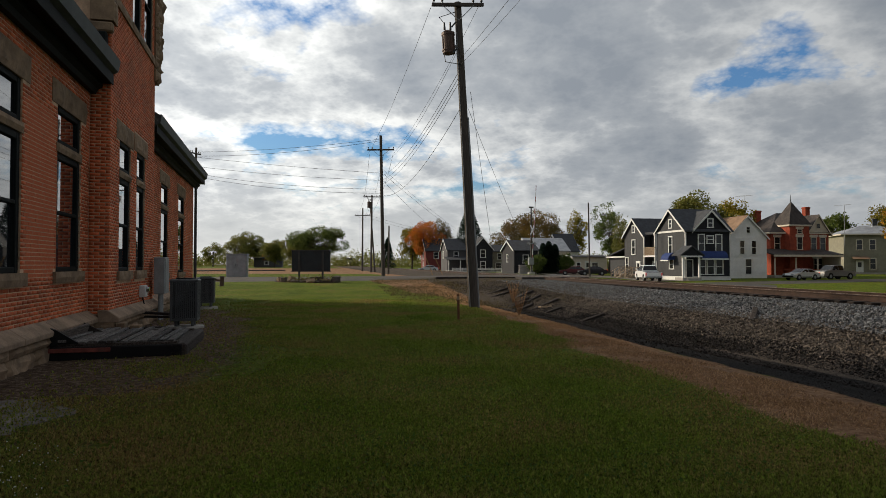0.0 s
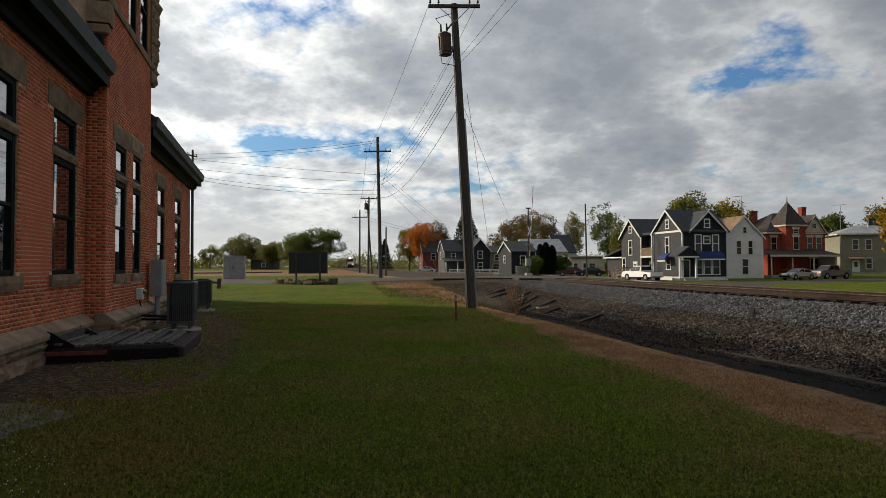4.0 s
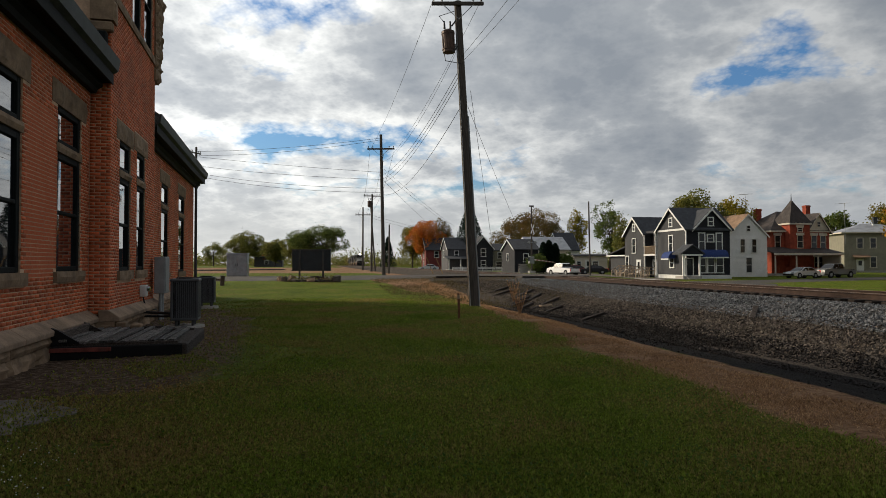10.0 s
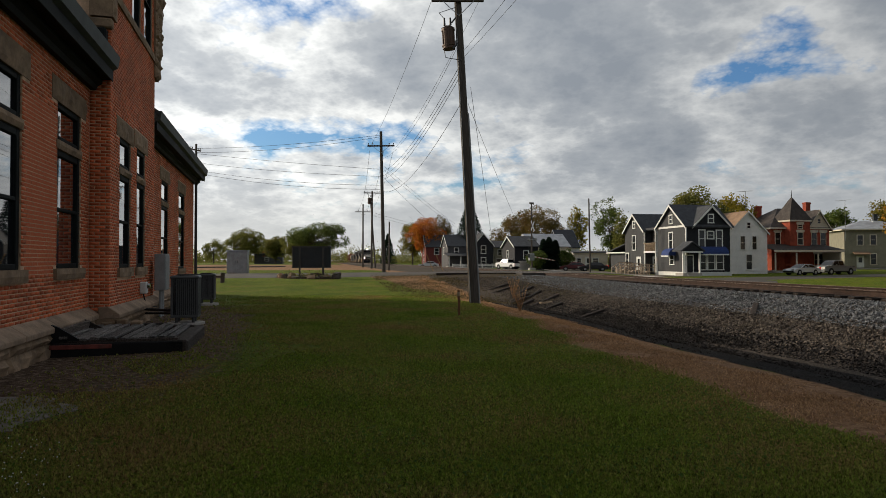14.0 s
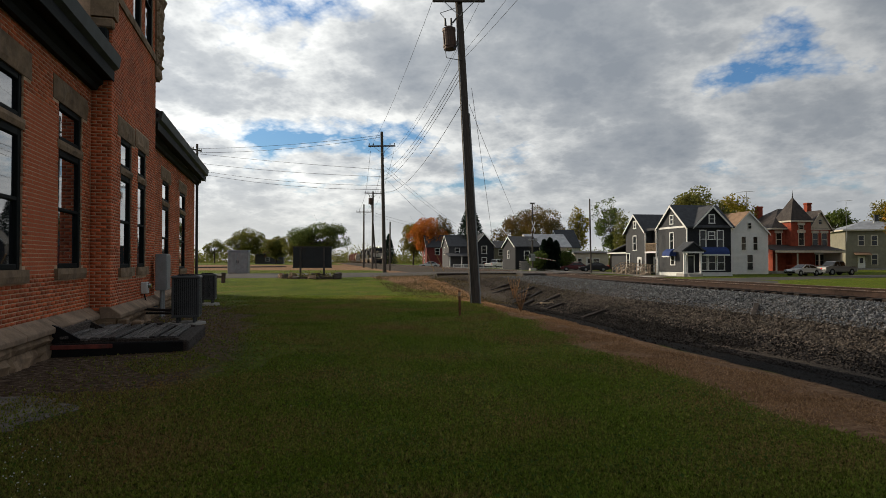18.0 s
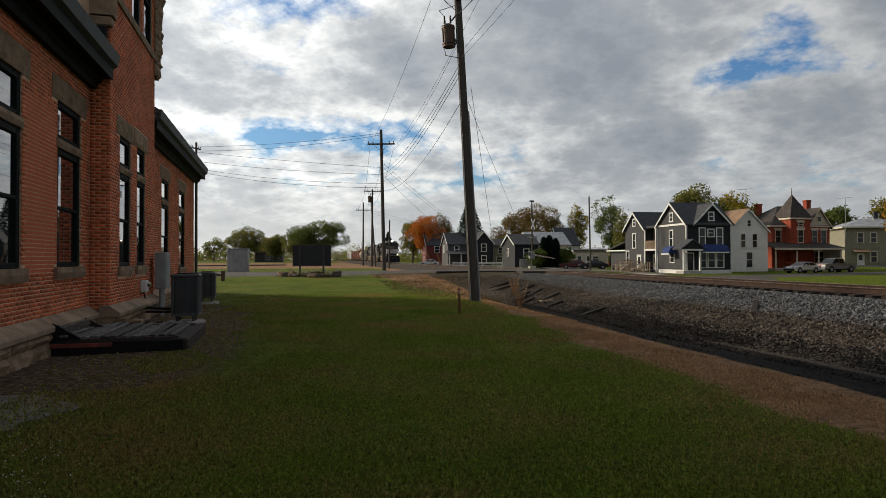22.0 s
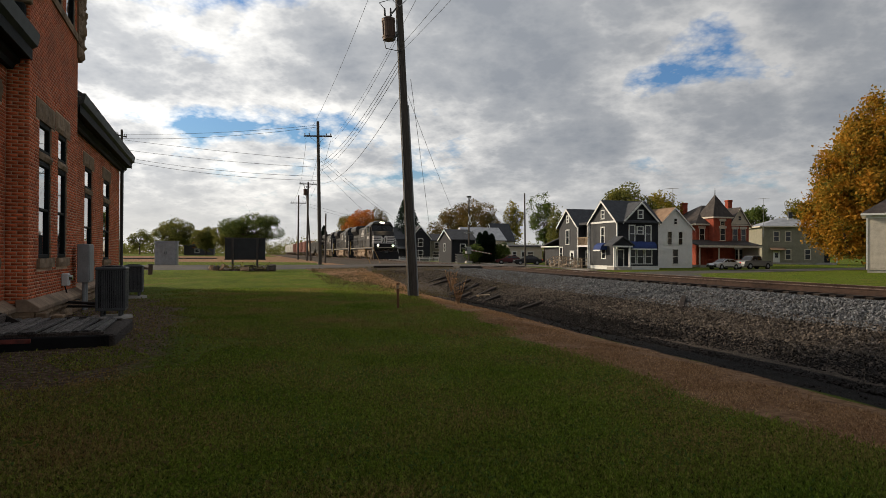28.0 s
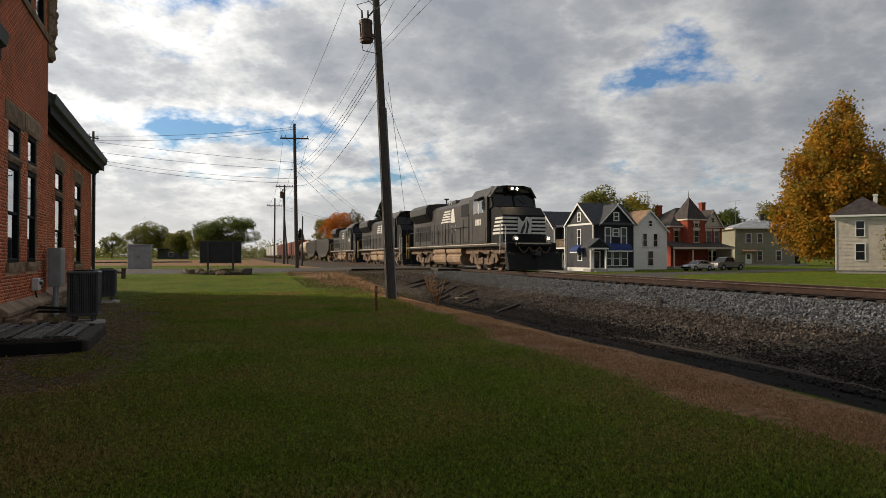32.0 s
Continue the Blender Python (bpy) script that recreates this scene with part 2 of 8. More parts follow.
def leaf_material(name, cols, k=0.35, tuft=0.0):
    """Leaves: several colours spread clump by clump, light passing through a little."""
    m = bpy.data.materials.new(name)
    m.use_nodes = True
    nt = m.node_tree
    N, L = nt.nodes, nt.links
    b = N["Principled BSDF"]
    b.inputs["Roughness"].default_value, b.inputs["Specular IOR Level"].default_value = 0.7, 0.12
    geo = N.new("ShaderNodeNewGeometry")
    co = N.new("ShaderNodeTexCoord").outputs["Object"]
    n = N.new("ShaderNodeTexNoise")
    n.inputs["Scale"].default_value, n.inputs["Detail"].default_value = 0.45, 4
    L.new(co, n.inputs["Vector"])
    add = N.new("ShaderNodeMath")
    add.operation = "MULTIPLY_ADD"
    add.inputs[1].default_value = k
    L.new(geo.outputs["Random Per Island"], add.inputs[0])
    mr = N.new("ShaderNodeMapRange")
    mr.inputs["From Min"].default_value, mr.inputs["From Max"].default_value = 0.3, 0.7
    mr.inputs["To Max"].default_value = 1 - k
    L.new(n.outputs["Fac"], mr.inputs["Value"])
    L.new(mr.outputs[0], add.inputs[2])
    r = N.new("ShaderNodeValToRGB")
    while len(r.color_ramp.elements) < len(cols):
        r.color_ramp.elements.new(0.5)
    for i, (e, c) in enumerate(zip(r.color_ramp.elements, cols)):
        e.position, e.color = i / max(1, len(cols) - 1), (*c, 1)
    L.new(add.outputs[0], r.inputs[0])
    out = r.outputs[0]
    if tuft:
        # darker and lighter tufts, a hand's width apart
        t2 = N.new("ShaderNodeTexNoise")
        t2.inputs["Scale"].default_value, t2.inputs["Detail"].default_value, t2.inputs["Roughness"].default_value = tuft, 6, 0.75
        L.new(co, t2.inputs["Vector"])
        m2 = N.new("ShaderNodeMapRange")
        m2.inputs["From Min"].default_value, m2.inputs["From Max"].default_value = 0.36, 0.64
        m2.inputs["To Min"].default_value, m2.inputs["To Max"].default_value = 0.12, 2.0
        L.new(t2.outputs["Fac"], m2.inputs["Value"])
        mu = N.new("ShaderNodeVectorMath")
        mu.operation = "SCALE"
        L.new(out, mu.inputs[0]), L.new(m2.outputs[0], mu.inputs["Scale"])
        out = mu.outputs[0]
    L.new(out, b.inputs["Base Color"])
    tr = N.new("ShaderNodeBsdfTranslucent")
    L.new(out, tr.inputs[0])
    mx = N.new("ShaderNodeMixShader")
    mx.inputs[0].default_value = 0.42
    L.new(b.outputs[0], mx.inputs[1]), L.new(tr.outputs[0], mx.inputs[2])
    L.new(mx.outputs[0], N["Material Output"].inputs[0])
    return m


def glass_material(name, tint=(0.012, 0.014, 0.017), rough=0.02, ior=2.0, coat=1.0):
    m = bpy.data.materials.new(name)
    m.use_nodes = True
    nt = m.node_tree
    b = nt.nodes["Principled BSDF"]
    b.inputs["Base Color"].default_value = (*tint, 1)
    b.inputs["Roughness"].default_value, b.inputs["Specular IOR Level"].default_value = rough, 0.8
    b.inputs["IOR"].default_value = ior
    b.inputs["Coat Weight"].default_value, b.inputs["Coat Roughness"].default_value = coat, rough
    n = nt.nodes.new("ShaderNodeTexNoise")
    n.inputs["Scale"].default_value = 1.7
    bp = nt.nodes.new("ShaderNodeBump")
    bp.inputs["Strength"].default_value, bp.inputs["Distance"].default_value = 0.08, 0.01
    nt.links.new(n.outputs["Fac"], bp.inputs["Height"])
    nt.links.new(bp.outputs[0], b.inputs["Normal"])
    return m


M = dict(
    brick=material("brick", (0.53, 0.122, 0.045), 0.85, var=0.2, scale=1.3, fine=35, bump=0.35, island=True, random_ob=0.28, stain=0.35, stain_col=(0.10, 0.045, 0.03)),
    mortar=material("mortar", (0.58, 0.39, 0.26), 0.95, scale=2, fine=50, bump=0.4, stain=0.3),
    stone=material("dressed_stone", (0.24, 0.165, 0.105), 0.9, var=0.35, scale=2.2, fine=22, bump=0.9, bump_scale=7, stain=0.5, stain_col=(0.07, 0.06, 0.05), random_ob=0.15),
    pale_stone=material("smooth_sandstone", (0.30, 0.215, 0.15), 0.9, var=0.3, scale=1.8, fine=26, bump=0.4, stain=0.55, stain_col=(0.11, 0.085, 0.065), random_ob=0.12),
    trim_dark=material("dark_green_paint", (0.007, 0.009, 0.009), 0.7, spec=0.1, var=0.3, scale=3, fine=40, bump=0.1),
    gutter=material("grey_green_gutter", (0.050, 0.058, 0.056), 0.65, var=0.2, scale=3, bump=0.05),
    slate=material("slate", (0.07, 0.075, 0.08), 0.6, scale=3, fine=30, bump=0.4, island=True),
    glass=glass_material("window_glass"),
    glass_far=glass_material("far_window_glass", (0.012, 0.014, 0.017), 0.12, 1.33, 0.0),
    asphalt=material("asphalt", (0.052, 0.046, 0.041), 0.9, var=0.3, scale=0.6, fine=45, bump=0.3, stain=0.3),
    concrete=material("concrete", (0.36, 0.34, 0.31), 0.9, var=0.2, scale=1.2, fine=40, bump=0.3, stain=0.25, stain_col=(0.15, 0.14, 0.12)),
    ballast=material("ballast_stone", (0.122, 0.126, 0.134), 0.9, var=0.4, scale=4, fine=30, bump=0.5, island=True, random_ob=0.6),
    ballast_dark=material("old_ballast_stone", (0.021, 0.0175, 0.016), 0.95, var=0.35, scale=4, fine=30, bump=0.5, island=True, random_ob=0.5),
    ballast_mid=material("brownish_ballast", (0.088, 0.073, 0.061), 0.95, var=0.35, scale=4, fine=30, bump=0.5, island=True, random_ob=0.6),
    rail=material("rusty_rail", (0.034, 0.018, 0.012), 0.8, metal=0.0, var=0.35, scale=5, fine=40, bump=0.3),
    railhead=material("worn_rail_head", (0.20, 0.15, 0.12), 0.45, metal=0.6, var=0.2, scale=3, bump=0.05),
    tie=material("creosoted_tie", (0.024, 0.018, 0.015), 0.95, var=0.4, scale=4, fine=30, bump=0.7, stretch=(1, 6, 6), random_ob=0.3),
    pole=material("weathered_pole", (0.075, 0.064, 0.055), 0.9, var=0.3, scale=5, fine=40, bump=0.6, stretch=(6, 6, 0.5)),
    wood_grey=material("weathered_board", (0.075, 0.06, 0.052), 0.9, var=0.6, scale=5, fine=50, bump=0.7, stretch=(8, 1, 8), random_ob=0.75, stain=0.6, stain_col=(0.012, 0.010, 0.009)),
    wood_old=material("greyed_lumber", (0.30, 0.24, 0.18), 0.9, var=0.35, scale=5, stretch=(1, 4, 1), random_ob=0.25),
    wood_new=material("new_lumber", (0.27, 0.20, 0.135), 0.8, var=0.2, scale=5, stretch=(1, 1, 4)),
    wire=material("cable_black", (0.02, 0.02, 0.022), 0.6, bump=0),
    metal_grey=material("painted_grey_metal", (0.26, 0.27, 0.275), 0.5, metal=0.1, var=0.15, scale=3, bump=0.08, stain=0.15),
    metal_dark=material("dark_metal", (0.05, 0.053, 0.055), 0.5, metal=0.3, var=0.25, scale=4, bump=0.1),
    transformer=material("weathered_steel", (0.085, 0.055, 0.042), 0.55, metal=0.3, var=0.25, scale=4, bump=0.1, stain=0.5, stain_col=(0.12, 0.05, 0.025)),
    white=material("white_paint", (0.66, 0.66, 0.64), 0.6, var=0.06, scale=2, bump=0.08, stain=0.1, stain_col=(0.4, 0.38, 0.35)),
    # real black parts, and shade put in as colour: window backs, loggia, locomotive front
    black=material("black_paint", (0.010, 0.010, 0.011), 0.6, spec=0.12, var=0.3, scale=2, bump=0.08),
)

# ---- building kit ----
def part(name, bm, mat, parent=None, label="", m=None, smooth=False):
    """Links a bmesh as one mesh object, under a thing or a part."""
    me = bpy.data.meshes.new(name)
    bmesh.ops.recalc_face_normals(bm, faces=bm.faces)
    if smooth:
        for f in bm.faces:
            f.smooth = True
    bm.to_mesh(me)
    bm.free()
    for q in (mat if isinstance(mat, (list, tuple)) else [mat]):
        me.materials.append(q)
    ob = new(name, me)
    if parent:
        ob.parent = parent
    if m is not None:
        ob.matrix_basis = m
    if label:
        ob["label"] = label
    return ob


def thing(name, m, label, category, group="", kind=""):
    e = new(name)
    e.empty_display_size = 0.2
    e.matrix_basis = m
    return tagged(e, label, category, group, kind)


def box(bm, x0, x1, y0, y1, z0, z1, bevel=0.0, mi=0, m=None):
    r = bmesh.ops.create_cube(bm, size=1, matrix=Matrix.Translation(((x0 + x1) / 2, (y0 + y1) / 2, (z0 + z1) / 2)) @ Matrix.Diagonal((abs(x1 - x0), abs(y1 - y0), abs(z1 - z0), 1)))
    vs = r["verts"]
    fs = {f for v in vs for f in v.link_faces}
    for f in fs:
        f.material_index = mi
    if m is not None:
        bmesh.ops.transform(bm, matrix=m, verts=vs)
    if bevel:
        es = list({e for v in vs for e in v.link_edges})
        bmesh.ops.bevel(bm, geom=es, offset=bevel, segments=1, affect="EDGES", profile=0.5)
    return bm


def bx(*a, **k):
    return box(bmesh.new(), *a, **k)


def cyl(bm, a, b, r0, r1=None, seg=10, caps=True, mi=0):
    """A tapered round bar from a to b."""
    a, b = Vector(a), Vector(b)
    d = b - a
    q = d.to_track_quat("Z", "Y").to_matrix().to_4x4()
    r = bmesh.ops.create_cone(bm, cap_ends=caps, segments=seg, radius1=r0, radius2=r0 if r1 is None else r1, depth=d.length,
                              matrix=Matrix.Translation((a + b) / 2) @ q)
    for f in {f for v in r["verts"] for f in v.link_faces}:
        f.material_index = mi
    return bm


def prism(bm, pts, a, b, axis="y", mi=0):
    """A polygon (u, z) drawn out from a to b along x or y; along z the polygon is (x, y)."""
    def at(u, w, c):
        return (u, c, w) if axis == "y" else (c, u, w) if axis == "x" else (u, w, c)
    v0 = [bm.verts.new(at(u, w, a)) for u, w in pts]
    v1 = [bm.verts.new(at(u, w, b)) for u, w in pts]
    fs = [bm.faces.new(v0), bm.faces.new(v1[::-1])]
    n = len(pts)
    for i in range(n):
        fs.append(bm.faces.new((v0[i], v0[(i + 1) % n], v1[(i + 1) % n], v1[i])))
    for f in fs:
        f.material_index = mi
    return bm


def mesh_from(name, verts, faces, mats, parent=None, label="", smooth=False):
    me = bpy.data.meshes.new(name)
    me.from_pydata(verts, [], faces)
    for q in (mats if isinstance(mats, (list, tuple)) else [mats]):
        me.materials.append(q)
    if smooth:
        me.polygons.foreach_set("use_smooth", [True] * len(me.polygons))
    ob = new(name, me)
    ob.parent = parent
    if label:
        ob["label"] = label
    return ob


def scatter(name, base_v, base_f, mats4, mat, parent=None, label=""):
    """Many copies of one small shape joined into one mesh; mats4: n x 4 x 4."""
    bv = np.c_[np.array(base_v, float), np.ones(len(base_v))]
    v = np.einsum("nij,kj->nki", mats4, bv)[:, :, :3].reshape(-1, 3)
    k = len(base_v)
    lens = [len(f) for f in base_f]
    flat = np.concatenate([np.array(f) for f in base_f])
    n = len(mats4)
    loops = (flat[None, :] + (np.arange(n) * k)[:, None]).ravel()
    me = bpy.data.meshes.new(name)
    me.vertices.add(len(v))
    me.vertices.foreach_set("co", v.astype(np.float32).ravel())
    me.loops.add(len(loops))
    me.loops.foreach_set("vertex_index", loops.astype(np.int32))
    tot = np.tile(np.array(lens), n)
    me.polygons.add(len(tot))
    me.polygons.foreach_set("loop_start", np.concatenate([[0], np.cumsum(tot)[:-1]]).astype(np.int32))
    me.polygons.foreach_set("loop_total", tot.astype(np.int32))
    me.update(calc_edges=True)
    me.validate()
    me.materials.append(mat)
    ob = new(name, me)
    ob.parent = parent
    if label:
        ob["label"] = label
    return ob


def turns(n, rng, size, pos, tilt=math.pi):
    """n random placements: sizes (n,) or (n, 3), positions (n, 3)."""
    a, b, c = rng.uniform(0, 2 * math.pi, n), rng.uniform(-tilt, tilt, n), rng.uniform(-tilt, tilt, n)
    ca, sa, cb, sb, cc, sc = np.cos(a), np.sin(a), np.cos(b), np.sin(b), np.cos(c), np.sin(c)
    out = np.zeros((n, 4, 4))
    z, o = np.zeros(n), np.ones(n)
    rz = np.array([[ca, -sa, z], [sa, ca, z], [z, z, o]]).transpose(2, 0, 1)
    ry = np.array([[cb, z, sb], [z, o, z], [-sb, z, cb]]).transpose(2, 0, 1)
    rx = np.array([[o, z, z], [z, cc, -sc], [z, sc, cc]]).transpose(2, 0, 1)
    s = np.broadcast_to(np.array(size, float).reshape(n, -1), (n, 3))
    out[:, :3, :3] = rz @ ry @ rx * s[:, None, :]
    out[:, :3, 3] = pos
    out[:, 3, 3] = 1
    return out


# ---- the lie of the land: the railway line runs straight, 10.6 degrees to the left of the forward axis ----
LINE_TURN = math.degrees(math.atan(0.187))
LS, LC = math.sin(radians(LINE_TURN)), math.cos(radians(LINE_TURN))


def on_line(s, a, z=0.0):
    """Metres to the right of the track's centre and along it, to the world."""
    return Vector((9.0 + LC * s - LS * a, 37.0 + LS * s + LC * a, z))


def line_pose(s, a, z=0.0, turn=0.0):
    p = on_line(s, a, z)
    return pose(p.x, p.y, p.z, 0, 0, LINE_TURN + turn)


def line_coords(x, y):
    dx, dy = x - 9.0, y - 37.0
    return LC * dx + LS * dy, -LS * dx + LC * dy


def step(a, b, x):
    t = np.clip((x - a) / (b - a), 0, 1)
    return t * t * (3 - 2 * t)


def swell(x, y):
    """Slight unevenness of the lawn."""
    return 0.03 * np.sin(x * 0.7) * np.sin(y * 0.43)


def land(x, y, rough=True):
    """Height of the ground."""
    x, y = np.asarray(x, float), np.asarray(y, float)
    s, a = line_coords(x, y)
    lawn = 0.42 * step(26, 42, y) + 0.16 * step(42, 55, y)
    far_side = -0.45 + 0.37 * step(48, 80, a)
    cross = step(7.6, 9.2, a) * (1 - step(26, 40, a))
    # the ballast bed and the ditch on this side of it
    bed = 0.44
    near = np.interp(s, [-12, -9.9, -8.6, -7.2, -5.6, -2.3, 0], [0, -0.02, -0.2, -0.34, -0.05, bed, bed])
    near_far = np.interp(s, [-12, -8, -5, -2.3, 0], [0, 0.1, 0.25, bed, bed])
    k = step(-8, 6, a)
    near = near * (1 - k) + near_far * k + (lawn * np.interp(s, [-12, -2.3], [1, 0.2]))
    left = np.where(s < -12, lawn, np.maximum(near, -1))
    right = np.interp(s, [0, 2.3, 4.2], [bed, bed, 0]) + far_side * np.interp(s, [2.3, 4.2], [0, 1])
    h = np.where(s < 0, left, right)
    road = cross * (1 - step(3.5, 16, np.abs(s)))
    h = h * (1 - road) + 0.62 * road
    return h

def dry_edge(a):
    """Where the mown lawn gives way to the dead strip beside the ditch."""
    return -10.97 + 0.55 * step(-26, -16, a) + 0.25 * step(-16, -8, a) + 0.10 * np.sin(a * 0.9) + 0.06 * np.sin(a * 2.3 + 1)


# ---- ground ----
def ground_material():
    m = bpy.data.materials.new("lawn_soil_and_gravel")
    m.use_nodes = True
    nt = m.node_tree
    N, L = nt.nodes, nt.links
    b = N["Principled BSDF"]
    b.inputs["Roughness"].default_value, b.inputs["Specular IOR Level"].default_value = 0.95, 0.06
    co = N.new("ShaderNodeTexCoord").outputs["Object"]
    at = {k: N.new("ShaderNodeAttribute") for k in ("gravel", "dry", "ditch_black", "earth")}
    for k, n in at.items():
        n.attribute_name = k

    def nz(s, d=6, r=0.6):
        n = N.new("ShaderNodeTexNoise")
        n.inputs["Scale"].default_value, n.inputs["Detail"].default_value, n.inputs["Roughness"].default_value = s, d, r
        L.new(co, n.inputs["Vector"])
        return n.outputs["Fac"]

    def ramp(f, stops):
        n = N.new("ShaderNodeValToRGB")
        while len(n.color_ramp.elements) < len(stops):
            n.color_ramp.elements.new(0.5)
        for e, (p, c) in zip(n.color_ramp.elements, stops):
            e.position, e.color = p, (*c, 1)
        L.new(f, n.inputs[0])
        return n.outputs[0]

    def mix(f, a, c, mode="MIX"):
        n = N.new("ShaderNodeMix")
        n.data_type, n.blend_type = "RGBA", mode
        L.new(f, n.inputs["Factor"]) if not isinstance(f, float) else None
        if isinstance(f, float):
            n.inputs["Factor"].default_value = f
        L.new(a, n.inputs["A"]), L.new(c, n.inputs["B"])
        return n.outputs["Result"]

    def edge(fac, wob, k=0.5):
        """The border of a patch, broken up by noise."""
        n = N.new("ShaderNodeMath")
        n.operation = "MULTIPLY_ADD"
        n.inputs[1].default_value = k
        L.new(wob, n.inputs[0])
        L.new(fac, n.inputs[2])
        r = N.new("ShaderNodeMapRange")
        r.inputs["From Min"].default_value, r.inputs["From Max"].default_value = 0.5 + k * 0.35, 0.5 + k * 0.65
        L.new(n.outputs[0], r.inputs["Value"])
        return r.outputs[0]

    grass = ramp(nz(0.5, 8, 0.65), [(0.3, (0.052, 0.080, 0.006)), (0.5, (0.086, 0.118, 0.008)), (0.6, (0.108, 0.120, 0.014)), (0.68, (0.13, 0.092, 0.030))])
    blades = ramp(nz(16, 8, 0.8), [(0.37, (0.18, 0.18, 0.18)), (0.63, (1.5, 1.5, 1.5))])
    grass = mix(1.0, grass, blades, "MULTIPLY")
    dry = ramp(nz(7, 8, 0.75), [(0.32, (0.07, 0.040, 0.022)), (0.5, (0.20, 0.115, 0.065)), (0.68, (0.34, 0.21, 0.125))])
    gravel = ramp(nz(14, 8, 0.75), [(0.3, (0.025, 0.020, 0.016)), (0.5, (0.062, 0.050, 0.040)), (0.7, (0.13, 0.108, 0.088))])
    # near-black tone of the ditch bottom
    ditch_black = ramp(nz(3, 8, 0.75), [(0.3, (0.006, 0.0055, 0.0055)), (0.6, (0.017, 0.015, 0.014))])
    wob = nz(1.7, 8, 0.7)
    c = mix(edge(at["dry"].outputs["Fac"], wob), grass, dry)
    earth = ramp(nz(9, 8, 0.75), [(0.32, (0.022, 0.015, 0.010)), (0.5, (0.085, 0.056, 0.038)), (0.66, (0.24, 0.185, 0.14))])
    c = mix(edge(at["earth"].outputs["Fac"], wob), c, earth)
    c = mix(edge(at["gravel"].outputs["Fac"], wob), c, gravel)
    c = mix(edge(at["ditch_black"].outputs["Fac"], wob), c, ditch_black)
    L.new(c, b.inputs["Base Color"])
    bp = N.new("ShaderNodeBump")
    bp.inputs["Strength"].default_value, bp.inputs["Distance"].default_value = 0.9, 0.04
    L.new(nz(38, 6, 0.75), bp.inputs["Height"])
    L.new(bp.outputs[0], b.inputs["Normal"])
    return m


def ground_sheet():
    def axis(lo, hi, dense, spread):
        inner = np.arange(lo, hi + 1e-6, dense)
        out = spread ** np.arange(1, 40)
        return np.unique(np.r_[-(np.minimum(out, 2600)) + lo, inner, np.minimum(out, 2600) + hi].round(3))
    s_ax = axis(-34, 12, 0.5, 1.35)
    a_ax = axis(-44, 30, 0.5, 1.35)
    S, A = np.meshgrid(s_ax, a_ax)
    X, Y = 9.0 + LC * S - LS * A, 37.0 + LS * S + LC * A
    Z = land(X, Y)
    rng = np.random.default_rng(3)
    near = (Y > -20) & (Y < 60) & (S < -2)
    Z = Z + near * rng.normal(0, 0.005, Z.shape) + near * swell(X, Y)
    far = np.hypot(X, Y) > 400
    Z = np.where(far, 0.2, Z)
    n, k = S.shape
    idx = np.arange(n * k).reshape(n, k)
    faces = np.stack([idx[:-1, :-1], idx[:-1, 1:], idx[1:, 1:], idx[1:, :-1]], -1).reshape(-1, 4)
    ob = mesh_from("ground", np.stack([X, Y, Z], -1).reshape(-1, 3).tolist(), faces.tolist(), ground_material(), smooth=True)
    gravel = step(-9.0, -8.2, S) * (1 - step(2.6, 3.4, S))
    dry = step(-0.5, 0.5, S - dry_edge(A)) * (1 - step(1.5, 2.4, S - dry_edge(A)) * (1 - step(-14, -6, A))) * (1 - step(-3, -1, S))
    # bare, trodden earth along the foot of the brick wall
    bx_, by_ = X + 3.546, Y + 0.907
    off = bx_ * 0.9688 + by_ * 0.2477
    along = -0.2477 * bx_ + 0.9688 * by_
    earth = (1 - step(1.6, 4.4, off)) * (0.5 + 0.5 * step(7, 12, along)) * (1 - step(20, 27, along))
    dry = np.maximum(dry, step(-3.5, 0, A + 0.25 * S + 4) * (1 - step(12, 16, A)) * step(-12.6, -10.4, S + 0.1 * A) * (1 - step(-3, -1, S)))
    dry = np.maximum(dry, 0.85 * step(60, 74, Y) * (1 - step(-6, -4, S)) * (1 - step(150, 190, Y)))
    # near-black band along the ditch, fading out towards the crossing
    ditch_black = step(-9.3, -8.7, S) * (1 - step(-7.7, -6.9, S)) * (1 - step(-14, -5, A))
    for name, val in (("gravel", gravel), ("dry", dry), ("ditch_black", ditch_black), ("earth", earth)):
        a = ob.data.attributes.new(name, "FLOAT", "POINT")
        a.data.foreach_set("value", val.astype(np.float32).ravel())
    return tagged(ob, "mown green lawn with dry edges and gravel", "ground", kind="structure")


ground = ground_sheet()


